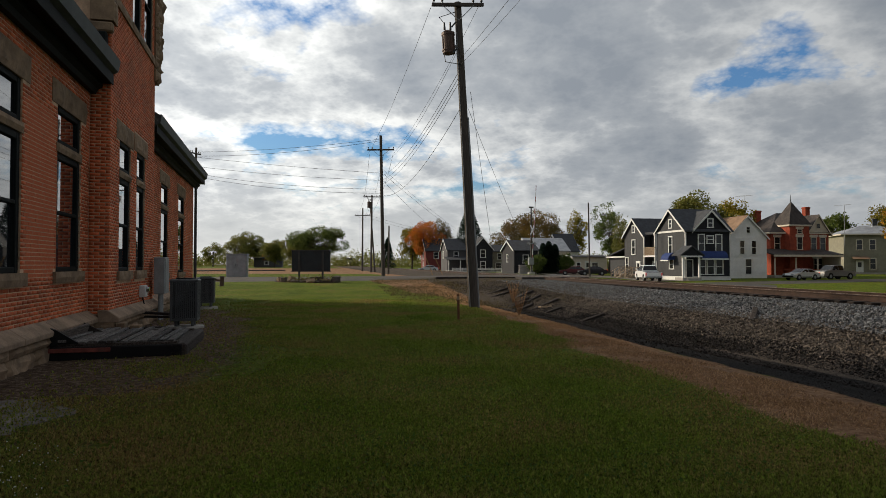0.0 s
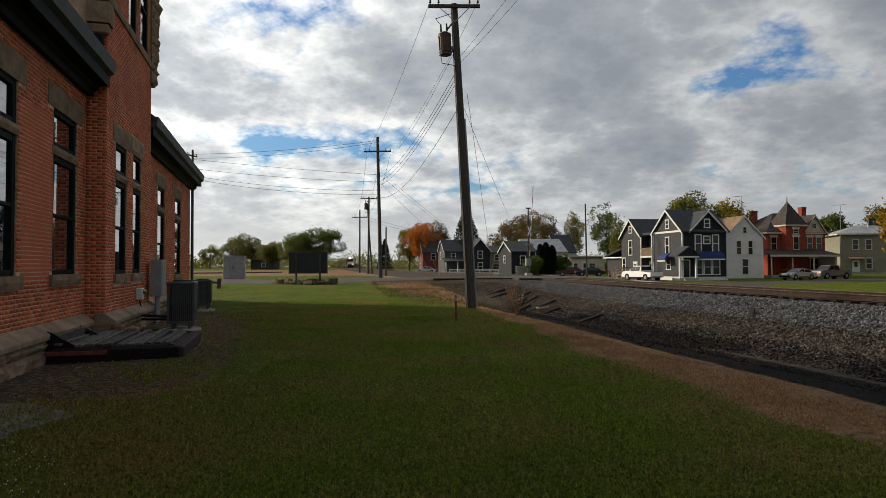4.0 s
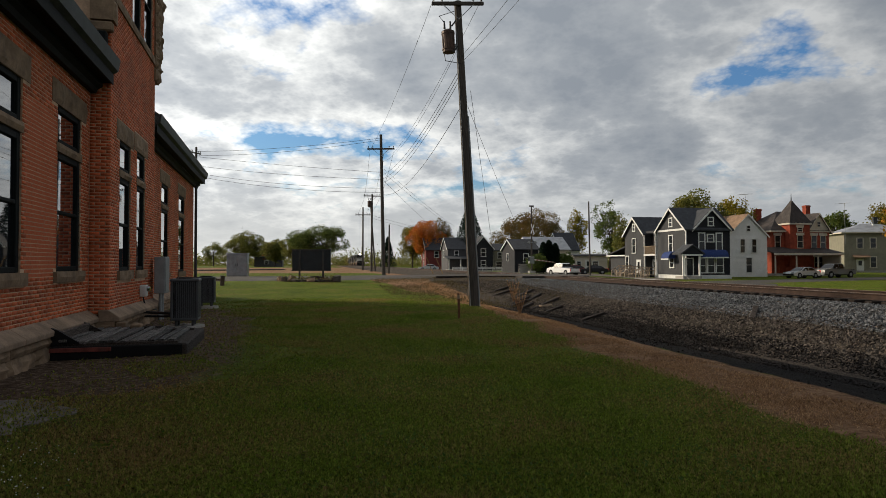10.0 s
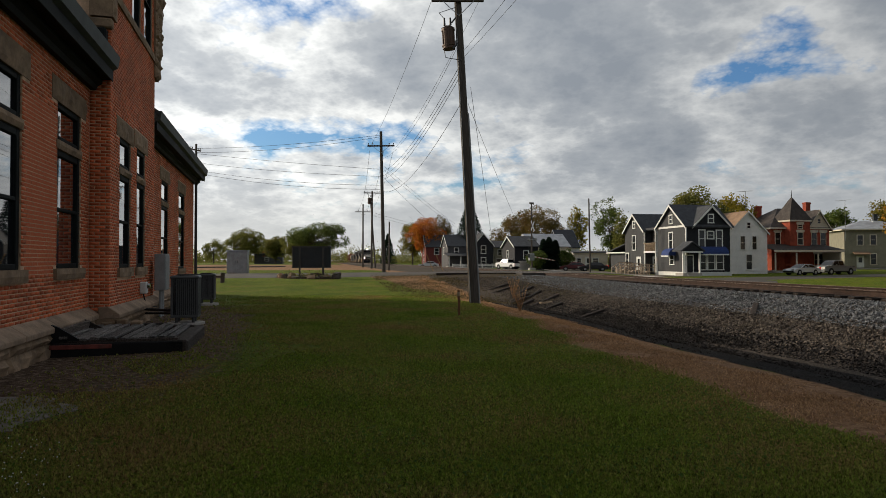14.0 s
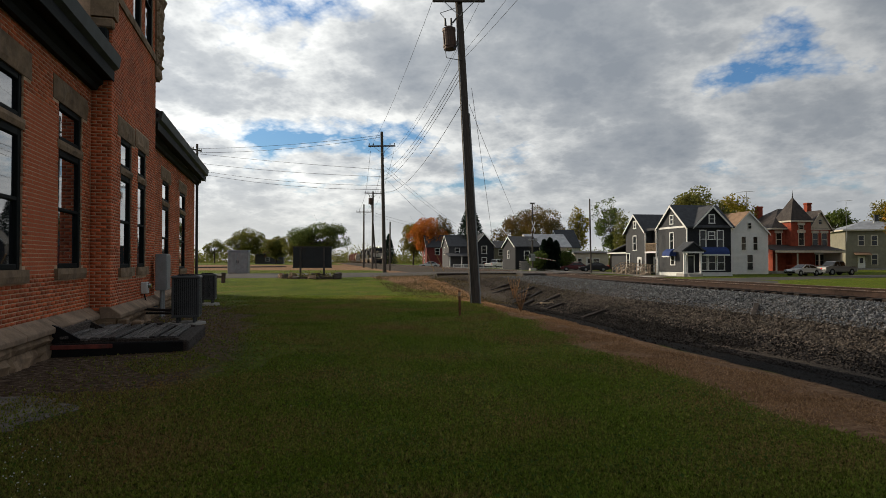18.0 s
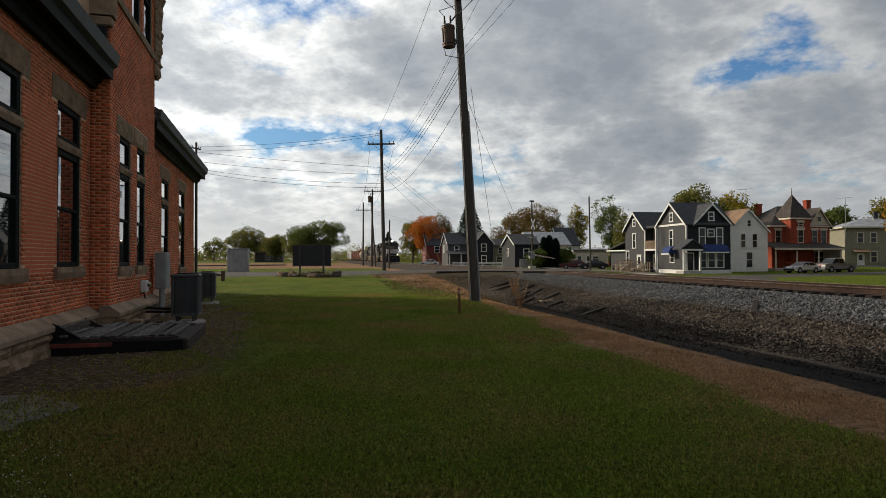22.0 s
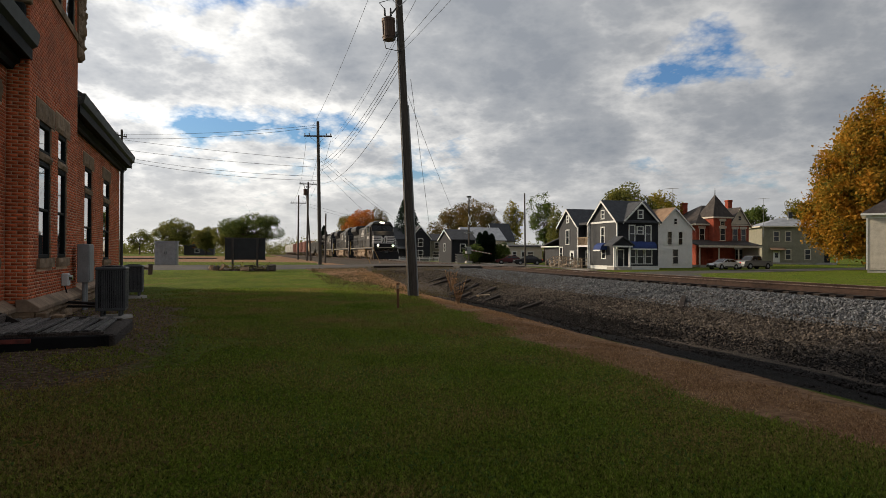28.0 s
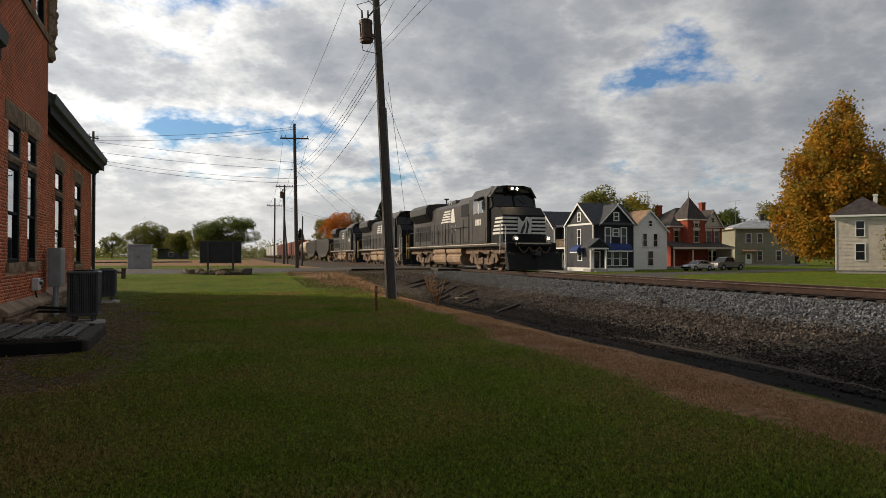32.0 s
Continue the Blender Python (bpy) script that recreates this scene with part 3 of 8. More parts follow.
def strip(name, pts, width, z_off, mat, label, cat, thick=0.05, segs=None):
    """A road or path laid on the land along a centre line in line coordinates (s, a)."""
    verts, faces = [], []
    rows = []
    for (s0, a0), (s1, a1) in zip(pts, pts[1:]):
        n = max(1, int(math.hypot(s1 - s0, a1 - a0) / 2.0))
        rows += [(s0 + (s1 - s0) * i / n, a0 + (a1 - a0) * i / n) for i in range(n)]
    rows.append(pts[-1])
    cols = 8
    for i, (s, a) in enumerate(rows):
        j, k = max(0, i - 1), min(len(rows) - 1, i + 1)
        d = Vector((rows[k][0] - rows[j][0], rows[k][1] - rows[j][1])).normalized()
        for c in range(cols + 1):
            u = (c / cols - 0.5) * width
            p = on_line(s + d.y * u, a - d.x * u)
            z = float(land(p.x, p.y)) + z_off + (0 if 0 < c < cols else -thick)
            verts.append((p.x, p.y, z))
    for i in range(len(rows) - 1):
        for c in range(cols):
            q = i * (cols + 1) + c
            faces.append((q, q + 1, q + cols + 2, q + cols + 1))
    ob = mesh_from(name, verts, faces, mat, smooth=True)
    return tagged(ob, label, cat, kind="structure")


strip("road", [(-120, 17), (-40, 15), (-16, 14), (0, 14), (10, 14), (18, 16), (24, 24)], 9.0, 0.05, M["asphalt"], "worn asphalt road over the level crossing", "road")
strip("street", [(17, -90), (17, -30), (17, 0), (17, 40), (15, 90), (14, 300)], 9.0, 0.03, M["asphalt"], "asphalt street beside the railway line", "road")
strip("side_street", [(16, 24), (38, 31.5), (60, 39.5), (90, 50), (150, 70)], 8.0, 0.04, M["asphalt"], "asphalt side street before the houses", "road")
strip("pavement", [(23.5, 36), (23.5, 45), (21.5, 100)], 1.6, 0.07, M["concrete"], "pale concrete pavement before the houses", "pavement")


M["lot"] = material("trodden_gravel", (0.125, 0.11, 0.092), 0.95, var=0.35, scale=0.7, fine=14, bump=0.5, stain=0.4, stain_col=(0.06, 0.065, 0.03))
strip("forecourt", [(25.6, 38), (25.6, 58), (26.6, 78)], 8.6, 0.032, M["lot"], "trodden gravel forecourt before the grey house", "gravel lot")
strip("siding", [(-150, 75), (-80, 70), (-34, 62), (-22, 70)], 3.2, 0.16, M["ballast_dark"], "low dark bed of a second line", "railway", 0.3)


# ---- the track ----
def railway():
    tr = thing("railway_track", line_pose(0, 0, 0), "rusty rails on dark wooden ties in grey ballast", "railway track", kind="structure")
    prof = [(-0.075, 0), (0.075, 0), (0.075, 0.015), (0.012, 0.04), (0.012, 0.135), (0.036, 0.145), (0.036, 0.172), (-0.036, 0.172), (-0.036, 0.145), (-0.012, 0.135), (-0.012, 0.04), (-0.075, 0.015)]
    for s in (-0.755, 0.755):
        r = part("rail", prism(bmesh.new(), [(s + u, 0.535 + w) for u, w in prof], -75, 420), M["rail"], tr)
        part("rail_head", bx(s - 0.03, s + 0.03, -75, 420, 0.707, 0.711), M["railhead"], r)
    bm = bx(-1.3, 1.3, -0.115, 0.115, 0.36, 0.535, bevel=0.012)
    first = part("tie", bm, M["tie"], tr)
    first.matrix_basis = pose(0, -26, 0)
    rng = random.Random(5)
    y = -26.0
    for i in range(219):
        y += 0.53
        if 7.0 < y < 17.0:
            continue
        o = new("tie", first.data)
        o.parent = tr
        o.matrix_basis = pose(rng.uniform(-0.03, 0.03), y, rng.uniform(-0.012, 0.008), 0, 0, rng.uniform(-0.8, 0.8))
    # the far ties, and spike plates
    m4 = np.array([np.array(pose(rng.uniform(-0.03, 0.03), 90 + i * 0.53, 0)) for i in range(500)])
    far = scatter("far_ties", [(x, yy, z) for x in (-1.3, 1.3) for yy in (-0.115, 0.115) for z in (0.36, 0.535)],
                  [(0, 1, 3, 2), (4, 6, 7, 5), (0, 4, 5, 1), (2, 3, 7, 6), (1, 5, 7, 3)], m4, M["tie"], tr)
    tagged(far, kind="stuff")
    # raised road edge; the shadow on its face is put in as the ties' dark colour
    part("crossing_edge", bx(-8.0, -0.85, 9.0, 9.3, 0.25, 0.70, bevel=0.03), M["tie"], tr, "road edge of the crossing, darkened as if in shadow")
    # crossing panels
    for s0, s1 in ((-2.4, -0.84), (-0.67, 0.67), (0.84, 2.4)):
        for i in range(4):
            part("crossing_panel", bx(s0, s1, 7.4 + i * 2.6, 9.97 + i * 2.6, 0.5, 0.70, bevel=0.015), M["asphalt"], tr)
    return tr


railway()

# ---- the brick railway building beside the lawn ----
depot = thing("brick_railway_building", pose(-3.546, -0.907, 0, 0, 0, 14.34), "old orange-red brick railway building with stone trim and dark eaves", "building")
P1, PT = -0.12, 0.27                     # the planes of the long walls and of the tower
Y0, YT0, YT1, YE = -14.0, 14.75, 19.7, 31.8
WIN_1 = [(y, y + 1.42, 1.42, 4.40) for y in (-8.4, -5.4, -2.4, 0.65, 3.65, 6.68, 9.70, 12.75)]
WIN_T = [(15.60, 16.72, 1.40, 4.32), (17.40, 18.42, 1.40, 4.36)]
WIN_TU = [(16.75, 17.75, 7.35, 9.6), (18.15, 19.25, 7.35, 9.6)]
WIN_3 = [(23.3, 24.75, 1.25, 4.3), (27.2, 28.85, 1.25, 4.3)]


def wall_mesh(u0, u1, z0, z1, x_back, x_front, openings):
    """A wall along y with openings right through it."""
    us = sorted({u0, u1, *[o[0] for o in openings], *[o[1] for o in openings]})
    zs = sorted({z0, z1, *[o[2] for o in openings], *[o[3] for o in openings]})
    bm = bmesh.new()
    vs = {}

    def v(x, y, z):
        if (x, y, z) not in vs:
            vs[x, y, z] = bm.verts.new((x, y, z))
        return vs[x, y, z]

    def solid(i, j):
        if not (0 <= i < len(us) - 1 and 0 <= j < len(zs) - 1):
            return False
        y, z = (us[i] + us[i + 1]) / 2, (zs[j] + zs[j + 1]) / 2
        return not any(o[0] < y < o[1] and o[2] < z < o[3] for o in openings)

    f, k = x_front, x_back
    for i in range(len(us) - 1):
        for j in range(len(zs) - 1):
            if not solid(i, j):
                continue
            a, b, c, d = us[i], us[i + 1], zs[j], zs[j + 1]
            for x in (f, k):
                bm.faces.new((v(x, a, c), v(x, b, c), v(x, b, d), v(x, a, d)))
            for (p, q), (y0, q0, y1, q1) in (((i - 1, j), (a, c, a, d)), ((i + 1, j), (b, c, b, d)), ((i, j - 1), (a, c, b, c)), ((i, j + 1), (a, d, b, d))):
                if not solid(p, q):
                    bm.faces.new((v(f, y0, q0), v(f, y1, q1), v(k, y1, q1), v(k, y0, q0)))
    return bm


def rough_block(rng, sx, sy, sz, amp=0.035, cuts=3):
    """A rock-faced stone, its outer face (+x) uneven."""
    bm = bmesh.new()
    ny, nz_ = max(2, int(sy / 0.09)), max(2, int(sz / 0.07))
    off = Vector((rng.uniform(0, 50), rng.uniform(0, 50), 0))
    grid = []
    for j in range(nz_ + 1):
        row = []
        for i in range(ny + 1):
            y, z = sy * i / ny, sz * j / nz_
            rim = min(i, ny - i, 1) * min(j, nz_ - j, 1)
            d = amp * (0.6 + noise.noise(Vector((y * 3, z * 4, 0)) + off) * 1.3 + noise.noise(Vector((y * 9, z * 9, 7)) + off) * 0.5) * rim
            row.append(bm.verts.new((d, y, z)))
        grid.append(row)
    for j in range(nz_):
        for i in range(ny):
            bm.faces.new((grid[j][i], grid[j][i + 1], grid[j + 1][i + 1], grid[j + 1][i]))
    ring = [grid[0][i] for i in range(ny + 1)] + [grid[j][ny] for j in range(1, nz_ + 1)] + [grid[nz_][i] for i in range(ny - 1, -1, -1)] + [grid[j][0] for j in range(nz_ - 1, 0, -1)]
    back = [bm.verts.new((-sx, v.co.y, v.co.z)) for v in ring]
    for i in range(len(ring)):
        k = (i + 1) % len(ring)
        bm.faces.new((ring[i], back[i], back[k], ring[k]))
    bm.faces.new(back)
    return bm


def depot_window(y0, y1, z0, z1, x, upper, sill=True, lintel=True):
    rng = random.Random(int(y0 * 100))
    zt = z0 + (z1 - z0) * 0.735
    # a black sheet shuts the opening; the room's darkness is its colour
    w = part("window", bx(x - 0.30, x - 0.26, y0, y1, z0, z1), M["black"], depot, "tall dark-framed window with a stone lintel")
    if upper:
        lights = [(zt + 0.1, z1), (z0, zt - 0.06)]
        ob = part("transom_stone", rough_block(rng, 0.3, y1 - y0 + 0.1, 0.16), M["stone"], w)
        ob.matrix_basis = pose(x + 0.01, y0 - 0.05, zt - 0.06)
    else:
        lights = [(z0, z1)]
    for a, b in lights:
        bm = bmesh.new()
        for s0, s1, q0, q1 in ((y0, y0 + 0.13, a, b), (y1 - 0.13, y1, a, b), (y0 + 0.13, y1 - 0.13, b - 0.12, b), (y0 + 0.13, y1 - 0.13, a, a + 0.09)):
            box(bm, x - 0.12, x - 0.025, s0, s1, q0, q1, bevel=0.012)
        fr = part("window_frame", bm, M["trim_dark"], w)
        if b - a > 1.5:
            mid = a + (b - a) * 0.5
            part("meeting_rail", bx(x - 0.09, x - 0.03, y0 + 0.13, y1 - 0.13, mid - 0.03, mid + 0.03, bevel=0.008), M["trim_dark"], fr)
            part("pane", bx(x - 0.074, x - 0.068, y0 + 0.13, y1 - 0.13, mid + 0.03, b - 0.12), M["glass"], fr)
            part("pane", bx(x - 0.086, x - 0.080, y0 + 0.13, y1 - 0.13, a + 0.09, mid - 0.03), M["glass"], fr)
        else:
            part("pane", bx(x - 0.078, x - 0.072, y0 + 0.13, y1 - 0.13, a + 0.09, b - 0.12), M["glass"], fr)
    if lintel:
        ob = part("lintel", rough_block(rng, 0.3, y1 - y0 + 0.62, 0.42, 0.03), M["stone"], w, "rock-faced brown stone lintel")
        ob.matrix_basis = pose(x + 0.012, y0 - 0.31, z1 - 0.02)
    if sill:
        ob = part("sill", rough_block(rng, 0.35, y1 - y0 + 0.3, 0.2, 0.03), M["stone"], w)
        ob.matrix_basis = pose(x + 0.06, y0 - 0.15, z0 - 0.2)
    return w


def depot_shell():
    part("wall", wall_mesh(Y0, YT0, 0.5, 5.32, P1 - 0.35, P1, WIN_1), M["mortar"], depot, "orange-red brick wall in pale mortar")
    part("wall", wall_mesh(YT0 + 0.004, YT1, 0.5, 9.9, P1 - 0.35, PT, WIN_T + WIN_TU), M["mortar"], depot, "orange-red brick tower wall")
    part("wall", wall_mesh(YT1 + 0.004, YE, 0.5, 5.32, P1 - 0.35, P1, WIN_3), M["mortar"], depot, "orange-red brick wall in pale mortar")
    part("end_wall", bx(-9.6, P1, YE - 0.35, YE - 0.01, 0, 5.3), M["brick"], depot)
    part("end_wall", bx(-9.6, P1, Y0 + 0.01, Y0 + 0.35, 0, 5.3), M["brick"], depot)
    part("back_wall", bx(-9.9, -9.6, Y0, YE, 0, 5.3), M["brick"], depot)
    # gable of the tower
    part("gable", prism(bmesh.new(), [(YT0, 9.9), (YT1, 9.9), ((YT0 + YT1) / 2, 13.2)], P1 - 0.35, PT, "x"), M["brick"], depot)
    part("tower_flank", bx(-5.0, P1 - 0.35, YT0 + 0.01, YT0 + 0.3, 5.3, 9.9), M["brick"], depot)
    part("tower_flank", bx(-5.0, P1 - 0.35, YT1 - 0.3, YT1 - 0.01, 5.3, 9.9), M["brick"], depot)
    mid = (YT0 + YT1) / 2
    for sy in (-1, 1):
        part("tower_roof", prism(bmesh.new(), [(mid, 13.5), (mid, 13.3), (mid + sy * 2.7, 9.7), (mid + sy * 2.9, 9.75)], -5, PT + 0.1, "x"), M["slate"], depot)
    # roofs
    for a, b in ((Y0 - 0.4, YT0 - 0.02), (YT1 + 0.02, YE + 0.45)):
        part("roof", prism(bmesh.new(), [(0.42, 5.78), (0.42, 5.66), (-4.9, 9.05), (-10.3, 5.66), (-10.3, 5.78), (-4.9, 9.2)], a, b, "y"), M["slate"], depot, "dark slate roof")
        e = part("eave", bx(-0.1, 0.30, a, b, 5.30, 5.45, bevel=0.02), M["trim_dark"], depot, "dark painted wooden eaves")
        part("cornice", prism(bmesh.new(), [(-0.1, 5.08), (0.0, 5.08), (0.10, 5.30), (-0.1, 5.30)], a, b, "y"), M["trim_dark"], e)
        part("gutter", prism(bmesh.new(), [(0.22, 5.45), (0.42, 5.56), (0.46, 5.80), (0.40, 5.80), (0.36, 5.62), (0.22, 5.53)], a, b, "y"), M["gutter"], e, "grey metal gutter")
        part("bed_moulding", prism(bmesh.new(), [(0.0, 5.14), (0.12, 5.22), (0.12, 5.297), (0.0, 5.297)], a, b, "y"), M["trim_dark"], e)
        part("fascia", bx(0.301, 0.33, a, b, 5.28, 5.5, bevel=0.008), M["trim_dark"], e)
    # stone bands, kneelers and coping of the tower
    rng = random.Random(4)
    y = YT0 - 0.1
    while y < YT1:
        w = min(rng.uniform(0.9, 1.4), YT1 + 0.08 - y)
        ob = part("stone_band", rough_block(rng, 0.3, w - 0.01, 0.19, 0.02), M["stone"], depot)
        ob.matrix_basis = pose(PT + 0.04, y, 7.12)
        y += w
    for i in range(7):
        ob = part("corner_stone", rough_block(rng, 0.45, 0.34 + rng.uniform(-0.04, 0.06), 0.44, 0.06), M["stone"], depot)
        ob.matrix_basis = pose(PT + 0.06, YT0 - 0.10, 6.62 + i * 0.46)
    for i in range(10):
        w = (0.5, 0.8, 1.0, 1.1)[min(i, 3)] + rng.uniform(-0.12, 0.08)
        ob = part("corner_stone", rough_block(rng, 0.45, w, 0.36, 0.07), M["stone"], depot)
        ob.matrix_basis = pose(PT + 0.05, YT1 - 0.18, 6.7 + i * 0.38)
    part("corner_cap", bx(-0.5, PT + 0.05, YT0 - 0.12, YT0 + 0.05, 6.38, 6.58, bevel=0.03), M["stone"], depot)
    part("cap_moulding", bx(-0.9, PT - 0.05, YT0 - 0.2, YT0 + 0.0, 6.05, 6.36, bevel=0.03), M["trim_dark"], depot)
    # foundation stones, two courses
    def course(u0, u1, x, z0, z1, lo, hi, amp):
        y = u0
        while y < u1 - 0.05:
            w = min(rng.uniform(lo, hi), u1 - y)
            if u1 - y - w < 0.35:
                w = u1 - y
            ob = part("foundation_stone", rough_block(rng, 0.4, w - 0.015, z1 - z0 - 0.012, amp), M["stone"], depot)
            ob.matrix_basis = pose(x, y, z0)
            y += w
    for u0, u1, x in ((2.0, YT0, 0.0), (YT0 - 0.08, YT1 + 0.08, PT + 0.12), (YT1 + 0.08, YE, 0.0)):
        course(u0, u1, x + 0.02, 0.20, 0.37, 0.9, 1.6, 0.08)
        course(u0, u1, x, -0.12, 0.20, 0.6, 1.2, 0.07)
        y = u0
        while y < u1 - 0.05:
            w = min(rng.uniform(1.3, 2.1), u1 - y)
            if u1 - y - w < 0.5:
                w = u1 - y
            dx = x - 0.0
            bm = prism(bmesh.new(), [(dx - 0.3, 0.36), (dx + 0.10, 0.36), (dx + 0.11, 0.45), (dx - 0.118, 0.61), (dx - 0.3, 0.61)], y, y + w - 0.008, "y")
            bmesh.ops.bevel(bm, geom=list(bm.edges), offset=0.012, segments=1, affect="EDGES")
            part("water_table_stone", bm, M["pale_stone"], depot, "smooth sloping stone")
            y += w
    part("foundation", bx(-9.8, -0.05, Y0 - 0.05, 2.0, -0.1, 0.5), M["stone"], depot)
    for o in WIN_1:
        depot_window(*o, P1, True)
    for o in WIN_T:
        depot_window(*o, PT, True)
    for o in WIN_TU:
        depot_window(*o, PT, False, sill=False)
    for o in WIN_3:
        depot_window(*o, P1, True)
    bm = cyl(bmesh.new(), (0.0, YE - 0.12, 0.1), (0.0, YE - 0.12, 5.1), 0.06)
    cyl(bm, (0.0, YE - 0.12, 5.1), (0.3, YE - 0.12, 5.5), 0.06)
    part("downspout", bm, M["metal_dark"], depot)


depot_shell()

# ---- poles and wires ----
def utility_pole(x, y, h, r=0.16, lean=(0, 0), arms=((0.35, 2.4, 0),), label="weathered wooden utility pole", turn=0.0, transformer=None, z=None, braces=True):
    z0 = float(land(x, y)) - 0.05 if z is None else z
    t = thing("utility_pole", pose(x, y, z0, lean[1], lean[0], turn), label, "utility pole", "utility poles")
    part("pole", cyl(bmesh.new(), (0, 0, -0.4), (0, 0, h), r, r * 0.68, 12), M["pole"], t)
    for dz, w, yaw in arms:
        a = part("crossarm", bx(-w / 2, w / 2, -0.055, 0.055, -0.06, 0.06, bevel=0.008), M["pole"], t, m=pose(0, -r, h - dz, 0, 0, yaw))
        for u in (-0.46, -0.3, 0.3, 0.46):
            bm = cyl(bmesh.new(), (u * w, 0, 0.06), (u * w, 0, 0.13), 0.02, 0.02, 8)
            cyl(bm, (u * w, 0, 0.13), (u * w, 0, 0.24), 0.05, 0.035, 8)
            part("insulator", bm, M["metal_dark"], a)
        if braces:
            bm = bmesh.new()
            for sx in (-1, 1):
                cyl(bm, (sx * w * 0.3, -0.06, -0.05), (0, -0.04, -0.6), 0.014, seg=6)
            part("brace", bm, M["metal_grey"], a)
    if transformer and r > 0.18:
        part("conduit", cyl(bmesh.new(), (r + 0.01, -0.05, 0.0), (r * 0.8 + 0.01, -0.05, h * 0.62), 0.032, 0.032, 8), M["metal_grey"], t, "pale grey conduit")
        part("ground_wire", cyl(bmesh.new(), (-r * 0.7, -r * 0.75, 0.0), (-r * 0.5, -r * 0.55, h * 0.9), 0.012, 0.012, 6), M["metal_grey"], t)
    if transformer:
        tz, tx = transformer
        bm = cyl(bmesh.new(), (tx, 0, tz), (tx, 0, tz + 0.78), 0.235, 0.24, 18)
        for zz in (0.1, 0.68):
            cyl(bm, (tx, 0, tz + zz), (tx, 0, tz + zz + 0.04), 0.255, 0.255, 18)
        for i in range(5):
            a = math.radians(150 + i * 60)
            cyl(bm, (tx + 0.24 * math.cos(a), 0.24 * math.sin(a), tz + 0.15), (tx + 0.24 * math.cos(a), 0.24 * math.sin(a), tz + 0.65), 0.02, seg=6)
        cyl(bm, (tx, 0, tz + 0.78), (tx, 0, tz + 0.87), 0.25, 0.10, 18)
        lead = cyl(bmesh.new(), (tx - 0.12, 0, tz + 1.15), (tx - 0.3, -0.1, tz + 1.35), 0.012, seg=5)
        cyl(lead, (tx - 0.3, -0.1, tz + 1.35), (-0.1, -0.15, tz + 1.5), 0.012, seg=5)
        part("lead_wire", lead, M["wire"], t)
        lead = bmesh.new()
        cyl(lead, (tx - 0.2, -0.12, tz + 0.1), (tx - 0.15, -0.15, tz - 0.35), 0.014, seg=5)
        cyl(lead, (tx - 0.15, -0.15, tz - 0.35), (0.0, -0.2, tz - 0.5), 0.014, seg=5)
        part("lead_wire", lead, M["wire"], t)
        tf = part("transformer", bm, M["transformer"], t, "rust-stained grey pole transformer")
        bm = bmesh.new()
        for u in (-0.12, 0.1):
            cyl(bm, (tx + u, 0, tz + 0.9), (tx + u, 0, tz + 1.18), 0.045, 0.03, 8)
        part("bushing", bm, M["metal_dark"], tf)
        part("bracket", bx(tx, 0, -0.05, 0.05, tz + 0.2, tz + 0.3), M["metal_grey"], tf)
        for zz in (0.62, -0.35):
            part("cutout", cyl(bmesh.new(), (-0.1, -0.2, tz + zz + 0.5), (-0.28, -0.25, tz + zz + 0.28), 0.03, seg=6), M["metal_dark"], t)
    return t


def wire(a, b, sag, r=0.012, name="overhead_wire", label="thin black overhead wire"):
    a, b = Vector(a), Vector(b)
    cu = bpy.data.curves.new(name, "CURVE")
    cu.dimensions, cu.bevel_depth, cu.bevel_resolution = "3D", r, 0
    sp = cu.splines.new("POLY")
    n = 24
    sp.points.add(n)
    for i in range(n + 1):
        t = i / n
        p = a.lerp(b, t)
        sp.points[i].co = (p.x, p.y, p.z - sag * 4 * t * (1 - t), 1)
    cu.materials.append(M["wire"])
    return tagged(new(name, cu), label, "wire", "overhead wires")


def at(px, d, py=467):
    """A place by its bearing and distance ahead."""
    return ((px - 784) / 1150 * d, d, 1.55 + (467 - py) / 1150 * d)


# the near pole leans a little to the left and carries a transformer
utility_pole(1.12, 24.14, 11.45, 0.19, (-3.0, 0), ((0.15, 1.95, 8),), "tall leaning wooden utility pole with a transformer", 0, (9.55, -0.42))
utility_pole(-5.1, 55.0, 12.0, 0.17, (-1.2, 0), ((1.25, 2.3, 4),), turn=0)
utility_pole(-24.1, 63.0, 12.4, 0.15, (0, 0), ((0.6, 1.4, 70),), braces=False)
utility_pole(-9.6, 86.0, 10.3, 0.15, (0.5, 0), ((0.25, 2.2, 3),), transformer=(8.6, -0.35))
utility_pole(-12.5, 100.0, 9.8, 0.15, (0.2, 0), ((1.2, 2.3, 3),))
utility_pole(-9.3, 88.0, 9.6, 0.12, (-4.0, 0), ())
utility_pole(-5.6, 66.0, 5.0, 0.10, (0.5, 0), ())
lamp_pole = utility_pole(20.9, 93.0, 10.9, 0.14, (-0.8, 0), (), "wooden utility pole with a street lamp arm")
arm_bm = cyl(bmesh.new(), (0.1, -0.05, 8.4), (1.9, -0.3, 9.2), 0.035, 0.03, 8)
lamp_arm = part("lamp_arm", cyl(arm_bm, (0.1, -0.05, 7.9), (0.9, -0.15, 8.7), 0.02, 0.02, 6), M["metal_grey"], lamp_pole)
part("lamp_head", bx(1.8, 2.4, -0.42, -0.2, 9.12, 9.28, bevel=0.04), M["metal_grey"], lamp_arm)


